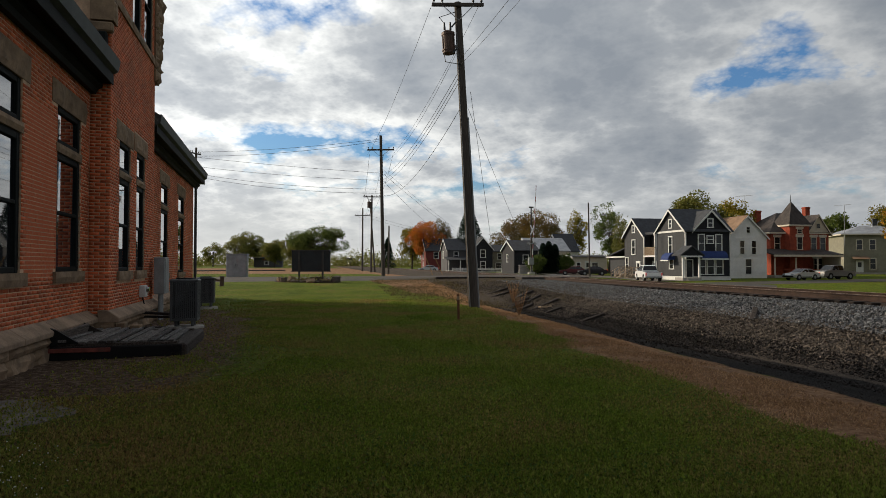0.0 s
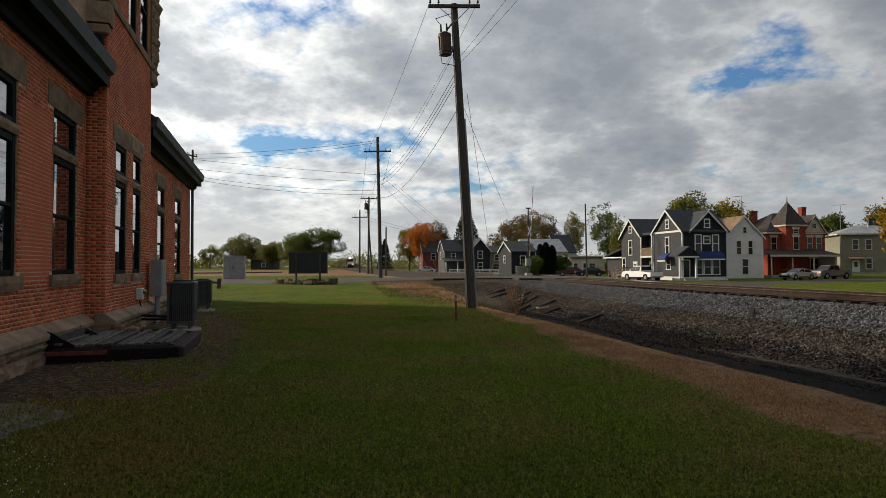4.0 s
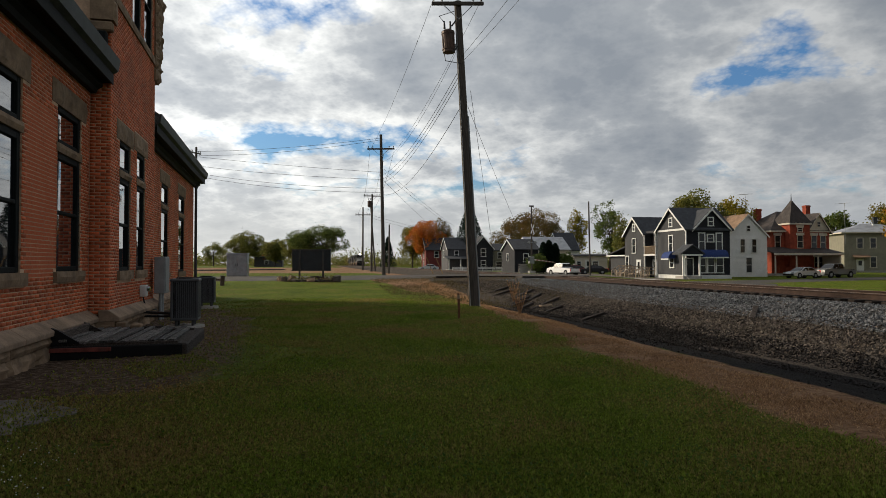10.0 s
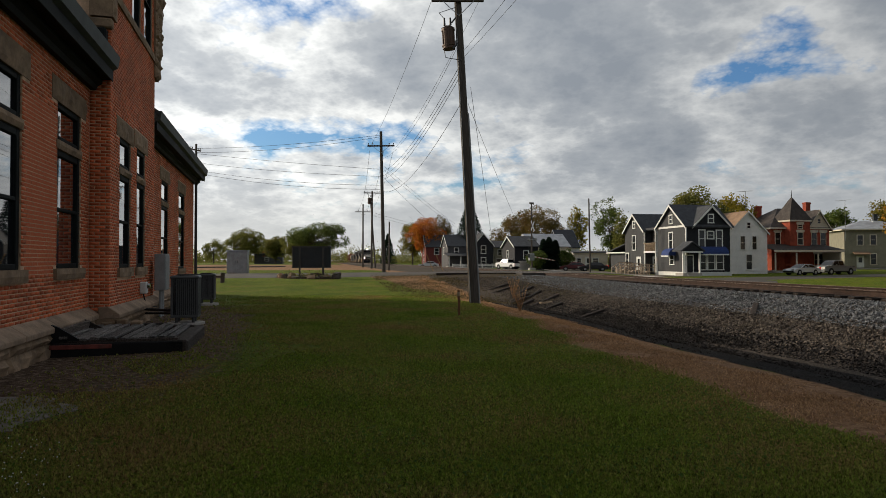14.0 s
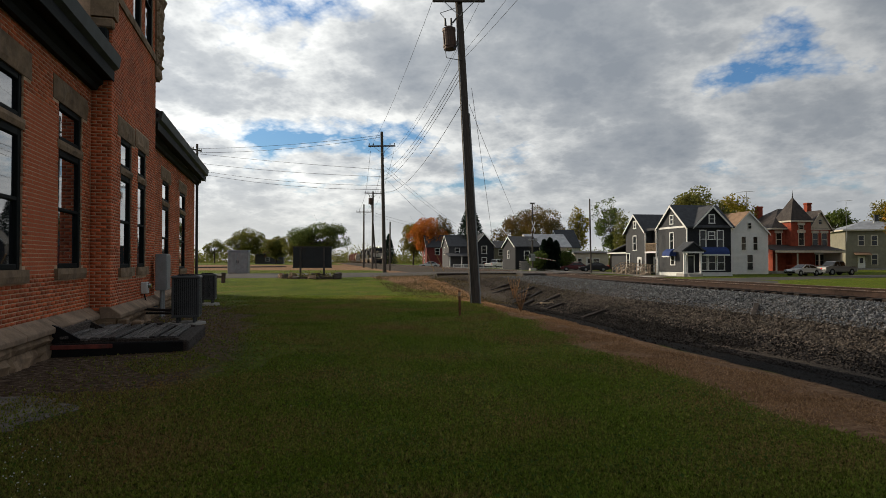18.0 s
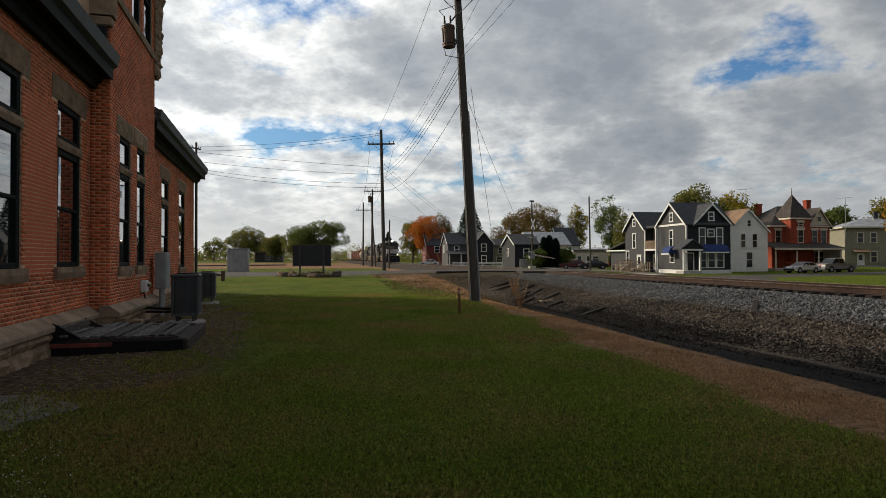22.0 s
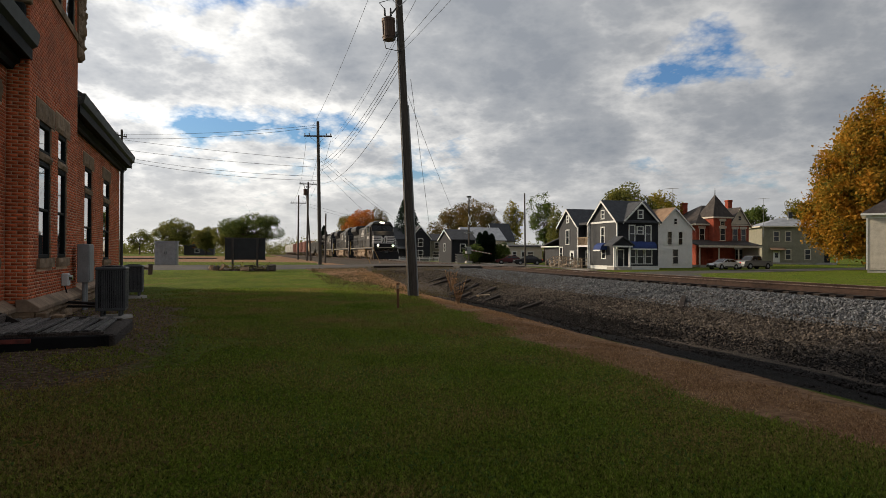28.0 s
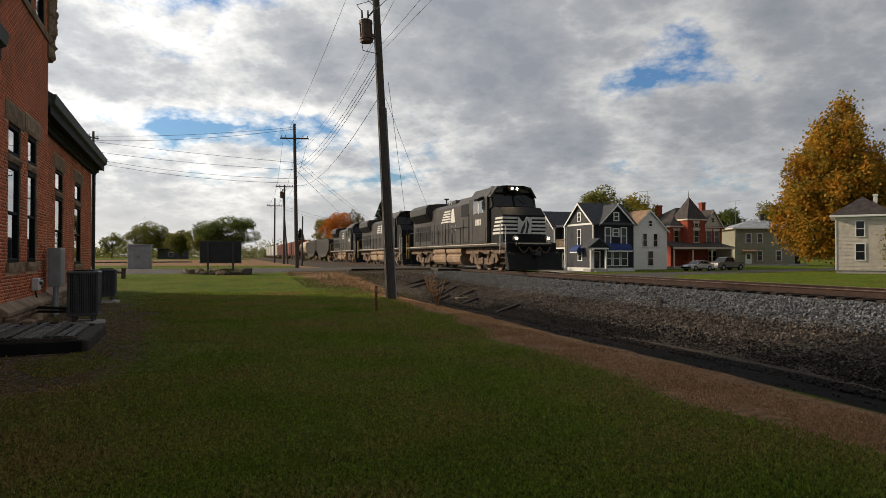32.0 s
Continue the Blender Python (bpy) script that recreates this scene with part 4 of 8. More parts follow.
def near_wires():
    top, p2 = Vector((0.5, 24.1, 11.2)), Vector((-5.4, 55, 10.7))
    for dx in (-0.9, 0.9):
        wire(top + Vector((dx, 0, 0.2)), p2 + Vector((dx * 1.2, 0, 0.2)), 0.5, 0.008)
        wire(top + Vector((dx, 0, 0.2)), (dx + 7.5, -8.0, 12.2), 0.5, 0.008)
    wire((0.55, 24.1, 9.6), (-5.25, 55, 10.2), 0.9, 0.008)
    wire((0.6, 24.1, 9.2), (7.6, -8.0, 10.6), 0.6, 0.008)
    wire((0.62, 24.1, 9.0), (8.2, -8.0, 10.2), 0.6, 0.008)
    for dz in (0.0, 0.35, 0.7):
        wire((0.6, 24.1, 8.4 + dz * 0.6), (-5.2, 55, 8.4 + dz), 0.7, 0.012)
    wire((0.75, 24.1, 7.6), (-5.1, 55, 7.4), 1.0, 0.012)
    for z0, z1, sg in ((12.5, 12.25, 0.25), (12.1, 12.1, 0.35), (12.0, 9.3, 0.1), (11.1, 8.7, 0.2), (10.4, 7.95, 0.35), (10.1, 7.6, 0.4)):
        wire((-24.1, 63, z0), (-5.2, 55, z1), sg, 0.014)
    for dx in (-1, 0.2, 1):
        wire((-5.3 + dx, 55, 10.9), (-9.6 + dx, 86, 10.1), 0.4, 0.012)
        wire((-9.6 + dx, 86, 10.1), (-12.5 + dx, 100, 9.0), 0.3, 0.012)
    # guy wires and the spans that cross the line to the houses
    wire((1.0, 24.1, 8.0), (3.1, 38.0, 0.6), 0.0, 0.008, "guy_wire", "taut steel guy wire")
    wire((0.9, 24.1, 7.4), (8.2, 60.0, 2.0), 0.3, 0.008)
    for dz in (0, 0.35):
        wire((-5.1, 55, 9.6 - dz), (5.2, 104, 5.2 - dz), 0.4, 0.012)
    wire((-5.1, 55, 8.6), (0.8, 75, 4.0), 0.2, 0.012)
    for dz in (0, 0.4):
        wire((-9.6, 86, 8.0 - dz), (13.5, 150, 7.2 - dz), 0.9, 0.012)
    wire((20.9, 93, 9.6), (42, 150, 9.5), 1.2, 0.012)


near_wires()

# ---- houses across the line; local x runs away from the track, y along it ----
H = dict(
    # grey repeats the charcoal siding, lightened for the sun on it
    grey=material("sunlit_charcoal_clapboard", (0.041, 0.043, 0.047), 0.75, var=0.12, scale=1.5, fine=30, bump=0.15, stain=0.1),
    dark=material("charcoal_clapboard", (0.015, 0.016, 0.020), 0.75, var=0.15, scale=1.5, fine=30, bump=0.15),
    whitec=material("white_clapboard", (0.72, 0.72, 0.71), 0.7, var=0.06, scale=1.5, fine=30, bump=0.1, stain=0.12, stain_col=(0.4, 0.38, 0.36)),
    olive=material("olive_clapboard", (0.225, 0.212, 0.158), 0.8, var=0.12, scale=1.5, fine=30, bump=0.15, stain=0.15),
    beige=material("beige_clapboard", (0.50, 0.45, 0.38), 0.8, var=0.12, scale=1.5, fine=30, bump=0.15, stain=0.15),
    red=material("red_house_brick", (0.27, 0.056, 0.030), 0.85, var=0.25, scale=2, fine=14, bump=0.3),
    shingle=material("grey_shingle", (0.048, 0.051, 0.058), 0.85, var=0.25, scale=2, fine=12, bump=0.4),
    brown=material("brown_shingle", (0.20, 0.13, 0.085), 0.9, var=0.3, scale=1.2, fine=10, bump=0.4),
    oldslate=material("mottled_slate", (0.042, 0.034, 0.031), 0.75, var=0.45, scale=1.6, fine=9, bump=0.4),
    tin=material("pale_metal_roof", (0.34, 0.35, 0.37), 0.45, metal=0.5, var=0.2, scale=1.2, bump=0.1, stain=0.3, stain_col=(0.16, 0.13, 0.11)),
    awning=material("blue_canvas", (0.02, 0.04, 0.14), 0.8, var=0.15, bump=0.1),
    maroon=material("maroon_siding", (0.15, 0.036, 0.032), 0.8, var=0.15, scale=1.5, bump=0.1),
    lav=material("slate_grey_siding", (0.075, 0.074, 0.080), 0.8, var=0.1, scale=1.5, bump=0.1),
    cream=material("cream_paint", (0.56, 0.50, 0.41), 0.7, var=0.08, scale=2, bump=0.08),
)


def face_pose(face, w, d):
    """The pose of a face: u runs along it, z up, -y out of it."""
    return {"front": pose(0, 0, 0), "left": pose(0, d, 0, 0, 0, -90), "right": pose(w, 0, 0, 0, 0, 90), "back": pose(w, d, 0, 0, 0, 180)}[face]


def house_window(h, face, u, z, w, hh, frame_mat, dims, panes=2, trim=0.12, name="window"):
    m = face_pose(face, *dims) @ Matrix.Translation((u, -0.03, z))
    bm = bmesh.new()
    for a in ((-w / 2 - trim, -w / 2, -0.02, hh + trim), (w / 2, w / 2 + trim, -0.02, hh + trim), (-w / 2, w / 2, hh, hh + trim), (-w / 2 - trim - 0.04, w / 2 + trim + 0.04, -0.12, -0.02)):
        box(bm, a[0], a[1], -0.06, 0.02, a[2], a[3])
    win = part(name, bm, frame_mat, h, m=m)
    part("pane", bx(-w / 2, w / 2, -0.012, 0.0, -0.02, hh), M["glass_far"], win)
    if panes == 2:
        part("sash_bar", bx(-w / 2, w / 2, -0.04, -0.012, hh * 0.5 - 0.03, hh * 0.5 + 0.03), frame_mat, win)
    return win


def house_door(h, face, u, z, frame_mat, dims, door_mat=None, w=0.9, hh=1.9):
    m = face_pose(face, *dims) @ Matrix.Translation((u, 0, z))
    bm = bmesh.new()
    for a in ((-w / 2 - 0.12, -w / 2, 0, hh + 0.12), (w / 2, w / 2 + 0.12, 0, hh + 0.12), (-w / 2, w / 2, hh, hh + 0.12)):
        box(bm, a[0], a[1], -0.06, 0.02, a[2], a[3])
    d = part("door", bm, frame_mat, h, m=m)
    part("door_leaf", bx(-w / 2, w / 2, -0.03, 0.0, 0, hh), door_mat or frame_mat, d)
    part("door_glass", bx(-w / 2 + 0.18, w / 2 - 0.18, -0.036, -0.03, hh * 0.45, hh * 0.9), M["glass_far"], d)
    return d


def gable_roof(h, x0, x1, y0, y1, eave, ridge, axis, mat, over=0.35, thick=0.16, trim=None):
    """Two slabs; axis: the way the ridge runs."""
    if axis == "x":
        mid, half = (y0 + y1) / 2, (y1 - y0) / 2
    else:
        mid, half = (x0 + x1) / 2, (x1 - x0) / 2
    k = (ridge - eave) / half
    for sgn in (-1, 1):
        e = mid + sgn * (half + over)
        ez = eave - over * k
        pts = [(mid, ridge), (e, ez), (e, ez + thick), (mid, ridge + thick * 1.15)]
        bm = bmesh.new()
        if axis == "x":
            prism(bm, pts, x0 - over, x1 + over, "x")
        else:
            prism(bm, pts, y0 - over, y1 + over, "y")
        part("roof", bm, mat, h)
        if trim:
            a, b = (x0 - over, x1 + over) if axis == "x" else (y0 - over, y1 + over)
            for q in ((a - 0.03, a + 0.0), (b - 0.0, b + 0.03)):
                pp = [(mid, ridge - 0.12), (e, ez - 0.12), (e, ez + thick * 0.8), (mid, ridge + thick * 0.95)]
                part("rake_board", prism(bmesh.new(), pp, *q, axis), trim, h)


def gable_wall(h, u0, u1, z0, z1, at_, axis, mat, thick=0.15, name="gable"):
    part(name, prism(bmesh.new(), [(u0, z0), (u1, z0), ((u0 + u1) / 2, z1)], at_, at_ + thick, axis), mat, h)


def hip_roof(h, x0, x1, y0, y1, eave, ridge, mat, over=0.45, run=None):
    x0, x1, y0, y1 = x0 - over, x1 + over, y0 - over, y1 + over
    w, d = x1 - x0, y1 - y0
    r = min(w, d) / 2 * 0.98 if run is None else run
    bm = bmesh.new()
    b = [bm.verts.new(p) for p in ((x0, y0, eave), (x1, y0, eave), (x1, y1, eave), (x0, y1, eave))]
    t = [bm.verts.new(p) for p in ((x0 + r, y0 + r, ridge), (x1 - r, y0 + r, ridge), (x1 - r, y1 - r, ridge), (x0 + r, y1 - r, ridge))]
    bm.faces.new(b)
    bm.faces.new(t)
    for i in range(4):
        k = (i + 1) % 4
        bm.faces.new((b[i], b[k], t[k], t[i]))
    part("roof", bm, mat, h)
    bm = bmesh.new()
    box(bm, x0, x1, y0, y1, eave - 0.22, eave - 0.002)
    return bm


def siding(h, w, d, z0, z1, mat, course=0.16):
    """Lapped boards round a block as one part."""
    n = max(1, round((z1 - z0) / course))
    course = (z1 - z0) / n
    bm = bmesh.new()
    rings = []
    for i in range(n):
        for off, z in ((0.025, z0 + i * course), (0.004, z0 + (i + 1) * course)):
            rings.append([bm.verts.new(p) for p in ((-off, -off, z), (w + off, -off, z), (w + off, d + off, z), (-off, d + off, z))])
    for lo, hi in zip(rings, rings[1:]):
        for k in range(4):
            q = (k + 1) % 4
            bm.faces.new((lo[k], lo[q], hi[q], hi[k]))
    bm.faces.new(rings[0][::-1])
    bm.faces.new(rings[-1])
    return part("wall", bm, mat, h)


def corner_boards(h, w, d, z1, mat, z0=0.0):
    for x, y in ((0, 0), (w, 0), (0, d)):
        part("corner_board", bx(x - 0.07, x + 0.07, y - 0.07, y + 0.07, z0, z1), mat, h)


def chimney(h, x, y, z0, z1, mat, w=0.55):
    bm = bx(x - w / 2, x + w / 2, y - w / 2, y + w / 2, z0, z1)
    box(bm, x - w / 2 - 0.06, x + w / 2 + 0.06, y - w / 2 - 0.06, y + w / 2 + 0.06, z1 - 0.25, z1 - 0.05)
    return part("chimney", bm, mat, h)


def house_at(s, a, label, dz=0.0, turn=0.0, size=1.0):
    p = on_line(s, a)
    return thing("house", line_pose(s, a, float(land(p.x, p.y)) + dz, turn) @ Matrix.Scale(size, 4), label, "house", "houses along the street")


def grey_house():
    h = house_at(*GREY, "charcoal clapboard house with white trim, sunlit side painted greyer", size=1.12)
    w, d = 5.6, 6.4
    dims = (w, d)
    bm = bx(0, w, 0, d, -0.5, 0.45)
    part("foundation", bm, M["white"], h)
    siding(h, w, d, 0.45, 5.75, H["dark"])
    # side turned to the sun: its light is put into the paler grey
    part("side_wall", bx(-0.03, 0.05, 0, d, 0.45, 5.75), H["grey"], h)
    gable_wall(h, 0, d, 5.75, 8.2, -0.02, "x", H["grey"])
    gable_wall(h, 0, d, 5.75, 8.2, w - 0.15, "x", H["dark"])
    gable_roof(h, 0, w, 0, d, 5.75, 8.25, "x", H["shingle"], 0.3, trim=M["white"])
    gable_wall(h, 0.9, w - 0.2, 5.75, 7.9, -0.03, "y", H["dark"])
    gable_roof(h, 0.9, w - 0.2, -0.02, d / 2, 5.75, 7.95, "y", H["shingle"], 0.25, trim=M["white"])
    corner_boards(h, w, d, 5.7, M["white"])
    part("frieze", bx(-0.08, w + 0.02, -0.08, -0.02, 5.6, 5.82), M["white"], h)
    part("frieze", bx(-0.09, -0.03, -0.02, d, 5.6, 5.82), M["white"], h)
    for u, z, ww, hh in ((1.95, 3.3, 0.65, 1.9), (3.05, 4.3, 0.7, 0.75), (4.15, 3.3, 0.65, 1.9), (3.1, 6.15, 0.55, 0.85)):
        house_window(h, "front", u, z, ww, hh, M["white"], dims)
    for u in (2.0, 3.1, 4.2):
        house_window(h, "front", u, 0.75, 0.78, 1.6, M["white"], dims)
    for u, z, ww, hh in ((3.2, 3.2, 0.7, 1.85), (3.2, 6.2, 0.6, 0.9), (3.4, 1.35, 0.8, 1.0)):
        house_window(h, "left", u, z, ww, hh, M["white"], dims)
    # blue canvas awnings
    def awning(face, u, z, ww, dd=0.9):
        prof = [(0, 0)] + [(-dd * math.sin(t * math.pi / 12), 0.85 * math.cos(t * math.pi / 12) - 0.0) for t in range(0, 7)]
        bm = prism(bmesh.new(), [(y, zz) for y, zz in prof], -ww / 2, ww / 2, "x")
        aw = part("awning", bm, H["awning"], h, "rounded blue canvas awning", m=face_pose(face, *dims) @ Matrix.Translation((u, -0.07, z)))
        part("valance_edge", bx(-ww / 2, ww / 2, -dd - 0.03, -dd + 0.02, -0.14, 0.0), M["white"], aw)
    awning("front", 3.1, 2.5, 3.3)
    awning("left", 3.4, 2.35, 1.7)
    # corner porch
    po = part("porch", bx(-1.4, 0.9, -1.7, -0.09, -0.4, 0.35), M["concrete"], h)
    for x in (-1.25, 0.75):
        part("post", bx(x - 0.09, x + 0.09, -1.6, -1.42, 0.35, 2.75), M["white"], po)
    for sg in (-1, 1):
        part("porch_roof", prism(bmesh.new(), [(-0.25, 3.75), (-0.25 + sg * 1.45, 2.75), (-0.25 + sg * 1.45, 2.9), (-0.25, 3.92)], -1.85, 0.1, "y"), H["shingle"], po)
    part("porch_gable", prism(bmesh.new(), [(-1.5, 2.78), (1.0, 2.78), (-0.25, 3.7)], -1.72, -1.6, "y"), H["dark"], po)
    part("porch_beam", bx(-1.5, 1.0, -1.75, -1.6, 2.62, 2.8), M["white"], po)
    house_door(h, "front", 0.35, 0.4, M["white"], dims, H["dark"])
    for i in range(3):
        part("step", bx(-1.0, 0.5, -2.0 - 0.28 * i, -1.7 - 0.28 * i, -0.4, 0.25 - 0.18 * i), M["concrete"], po)
    chimney(h, 3.2, d - 1.0, 7.0, 8.6, M["white"], 0.4)
    # lower wing further along with a balcony over its entrance
    wi = part("wing", bx(0.9, w, d, d + 3.0, -0.4, 5.6), H["grey"], h, "clapboard wing in the painted sunlit grey")
    part("wing", bx(-0.2, w, d + 3.0, d + 8.4, -0.4, 5.6), H["grey"], h, "clapboard wing in the painted sunlit grey")
    gable_wall(h, d + 3.0, d + 8.4, 5.6, 7.7, -0.22, "x", H["grey"])
    gable_roof(h, -0.2, w, d + 3.0, d + 8.4, 5.6, 7.75, "x", H["shingle"], 0.3, trim=M["white"])
    part("roof", bx(0.0, w, d, d + 3.0, 5.6, 5.9), H["shingle"], h)
    bal = part("balcony", bx(-0.3, 0.9, d, d + 3.0, 2.75, 2.95), M["white"], h)
    for i in range(12):
        part("baluster", bx(-0.28, -0.22, d + 0.1 + i * 0.25, d + 0.2 + i * 0.25, 2.95, 3.9), M["wood_new"], bal)
    part("rail", bx(-0.32, -0.18, d, d + 3.0, 3.9, 3.98), M["wood_new"], bal)
    # no hollow here: a black slab stands in for the shade of the recess
    part("loggia", bx(0.6, 0.88, d + 0.2, d + 2.8, 2.96, 5.4), M["black"], bal)
    for y in (d + 0.1, d + 2.9):
        part("post", bx(-0.28, -0.14, y - 0.07, y + 0.07, -0.3, 5.6), M["white"], bal)
    for y, z, ww, hh in ((d + 5.7, 3.2, 0.8, 1.8), (d + 5.7, 6.1, 0.55, 0.8), (d + 7.6, 1.0, 0.7, 1.7)):
        house_window(h, "left", 0, z, ww, hh, M["white"], (0, 0)).matrix_basis = pose(-0.24, y, z, 0, 0, -90)
    for y in (d + 0.8, d + 2.2, d + 4.4):
        x = 0.85 if y < d + 3 else -0.24
        dd = house_door(h, "left", 0, 0.3, M["white"], (0, 0), M["white"])
        dd.matrix_basis = pose(x, y, 0.25, 0, 0, -90)
    def stair(y0, y1, n, top):
        """Open wooden steps with a landing and slatted rails."""
        st = part("stair", bx(-1.3, -0.25, y0, y1, top - 0.09, top), M["wood_old"], h, "weathered wooden steps with rails")
        for k in range(n):
            part("tread", bx(-1.3 - 0.29 * (k + 1), -1.3 - 0.29 * k + 0.03, y0, y1, top - 0.17 * (k + 1) - 0.05, top - 0.17 * (k + 1)), M["wood_old"], st)
        xe, ze = -1.3 - 0.29 * n, top - 0.17 * n
        for y in (y0, y1 - 0.06):
            part("stringer", prism(bmesh.new(), [(-1.3, top - 0.02), (-1.3, top - 0.3), (xe, ze - 0.3), (xe, ze - 0.02)], y, y + 0.06, "y"), M["wood_old"], st)
            for x, z in ((-0.3, top), (-1.28, top), ((xe - 1.3) / 2, (top + ze) / 2), (xe + 0.05, ze)):
                part("post", bx(x - 0.05, x + 0.05, y - 0.02, y + 0.08, -0.4, z + 0.95), M["wood_old"], st)
            for dz in (0.9, 0.5):
                part("rail", bx(-1.3, -0.25, y + 0.01, y + 0.05, top + dz - 0.05, top + dz + 0.04), M["wood_old"], st)
                part("rail", prism(bmesh.new(), [(-1.3, top + dz - 0.05), (-1.3, top + dz + 0.04), (xe, ze + dz + 0.04), (xe, ze + dz - 0.05)], y + 0.01, y + 0.05, "y"), M["wood_old"], st)

    stair(d + 6.3, d + 7.9, 4, 0.6)
    stair(d + 3.9, d + 5.1, 4, 0.5)
    stair(d + 0.2, d + 1.6, 3, 0.4)
    part("lean_to", bx(0.6, w, d + 8.4, d + 14.6, -0.4, 2.9), H["grey"], h)
    part("lean_to", bx(2.2, w, d + 8.4, d + 11.5, 2.9, 4.4), H["grey"], h)
    part("lean_to_roof", prism(bmesh.new(), [(d + 8.4, 5.3), (d + 11.9, 4.3), (d + 11.9, 4.45), (d + 8.4, 5.45)], 1.9, w, "x"), H["shingle"], h)
    part("lean_to_fascia", bx(0.06, 0.1, d + 8.4, d + 15.0, 2.78, 2.95), M["white"], h)
    part("lean_to_door", bx(0.56, 0.6, d + 8.9, d + 9.8, 0.3, 2.3), M["white"], h)
    part("lean_to_roof", prism(bmesh.new(), [(d + 8.4, 4.1), (d + 15.0, 2.85), (d + 15.0, 3.0), (d + 8.4, 4.25)], 0.1, w, "x"), H["shingle"], h)


GREY = (30.0, 41.2)
grey_house()


def white_house():
    h = house_at(*WHITE, "plain white two-storey house with a brown roof", size=1.12)
    w, d = 5.6, 8.0
    siding(h, w, d, 0.0, 5.4, H["whitec"])
    part("foundation", bx(0.05, w - 0.05, 0.05, d, -0.5, 0.0), M["concrete"], h)
    gable_wall(h, 0, w, 5.4, 8.1, 0, "y", H["whitec"])
    gable_roof(h, 0, w, 0, d, 5.4, 8.1, "y", H["brown"], 0.25, trim=M["white"])
    dims = (w, d)
    for u, z, ww, hh in ((2.0, 3.2, 0.6, 1.7), (3.7, 3.2, 0.6, 1.7), (2.9, 0.6, 0.8, 1.9), (2.9, 6.0, 0.45, 0.7)):
        house_window(h, "front", u, z, ww, hh, M["white"], dims, trim=0.07)


WHITE = (42.7, 51.0)
white_house()


def red_house():
    h = house_at(*RED, "red brick Victorian house with a corner turret and porch", size=1.1)
    w, d = 9.5, 9.0
    dims = (w, d)
    part("wall", bx(0, w, 0, d, -0.3, 6.4), H["red"], h, "red brick wall")
    hip_b = hip_roof(h, 0, w, 0, d, 6.45, 9.6, H["oldslate"])
    part("eave", hip_b, H["cream"], h)
    # turret with a steep pyramid roof and finial
    part("turret", bx(2.1, 5.3, -1.2, 2.2, -0.3, 7.3), H["red"], h)
    bm = hip_roof(h, 2.1, 5.3, -1.2, 2.2, 7.5, 10.9, H["oldslate"], 0.22, run=1.8)
    part("turret_eave", bm, H["cream"], h)
    part("finial", cyl(bmesh.new(), (3.7, 0.5, 10.5), (3.7, 0.5, 12.0), 0.10, 0.02, 8), M["metal_dark"], h)
    # white gable on the long side
    gable_wall(h, 5.7, 9.3, 6.4, 8.9, -0.35, "y", H["cream"], 0.3)
    gable_roof(h, 5.7, 9.3, -0.3, 3.5, 6.4, 8.9, "y", H["oldslate"], 0.3, trim=H["cream"])
    part("bay", bx(5.8, 9.2, -0.32, 0.1, -0.3, 6.4), H["red"], h)
    chimney(h, 8.6, 3.4, 7.0, 10.5, H["red"], 0.75)
    chimney(h, 2.6, 6.5, 8.0, 10.1, H["red"], 0.8)
    for face, u, z, ww, hh, off in (("front", 3.7, 4.0, 0.8, 1.7, -1.2), ("front", 3.7, 6.3, 0.7, 0.5, -1.2), ("front", 6.7, 3.9, 0.8, 1.8, -0.32), ("front", 8.2, 3.9, 0.8, 1.8, -0.32), ("front", 7.4, 1.0, 1.3, 1.6, -0.32), ("front", 7.5, 7.1, 0.5, 0.6, -0.36), ("front", 1.0, 3.9, 0.8, 1.8, 0.0)):
        wn = house_window(h, face, u, z, ww, hh, H["cream"], dims, trim=0.08)
        wn.matrix_basis = pose(u, off, z)
        part("lintel", bx(-ww / 2 - 0.25, ww / 2 + 0.25, -0.08, 0.0, hh + 0.06, hh + 0.4), H["cream"], wn)
    for y, x in ((4.5, 0), (7.5, 0)):
        wn = house_window(h, "left", 0, 4.0, 0.8, 1.7, H["cream"], (0, 0), trim=0.08)
        wn.matrix_basis = pose(x, y, 4.0, 0, 0, -90)
        part("lintel", bx(-0.65, 0.65, -0.08, 0.0, 1.76, 2.1), H["cream"], wn)
    # wrap-round porch
    po = part("porch", bx(-2.4, w - 1.6, -3.8, -1.25, -0.4, 0.3), M["concrete"], h, "deep porch with a cream fascia")
    part("porch_roof", prism(bmesh.new(), [(-4.1, 3.05), (-0.02, 3.9), (-0.02, 4.05), (-4.1, 3.2)], -2.7, w - 1.2, "x"), H["oldslate"], po)
    part("fascia", bx(-2.7, w - 1.2, -4.16, -4.06, 2.85, 3.15), H["cream"], po)
    part("porch_end", bx(w - 1.5, w - 1.4, -3.8, -0.4, 0.3, 2.9), H["cream"], po)
    for x in (-2.4, 0.9, 4.3, w - 1.7):
        part("post", cyl(bmesh.new(), (x, -3.9, 0.3), (x, -3.9, 2.72), 0.12, 0.1, 8), H["cream"], po)
    bm = bmesh.new()
    for i in range(19):
        x = -2.3 + i * 0.53
        box(bm, x, x + 0.06, -3.92, -3.86, 0.35, 1.05)
    box(bm, -2.4, w - 1.7, -3.95, -3.83, 1.05, 1.13)
    part("balustrade", bm, H["red"], po)


RED = (54.3, 57.0)
red_house()


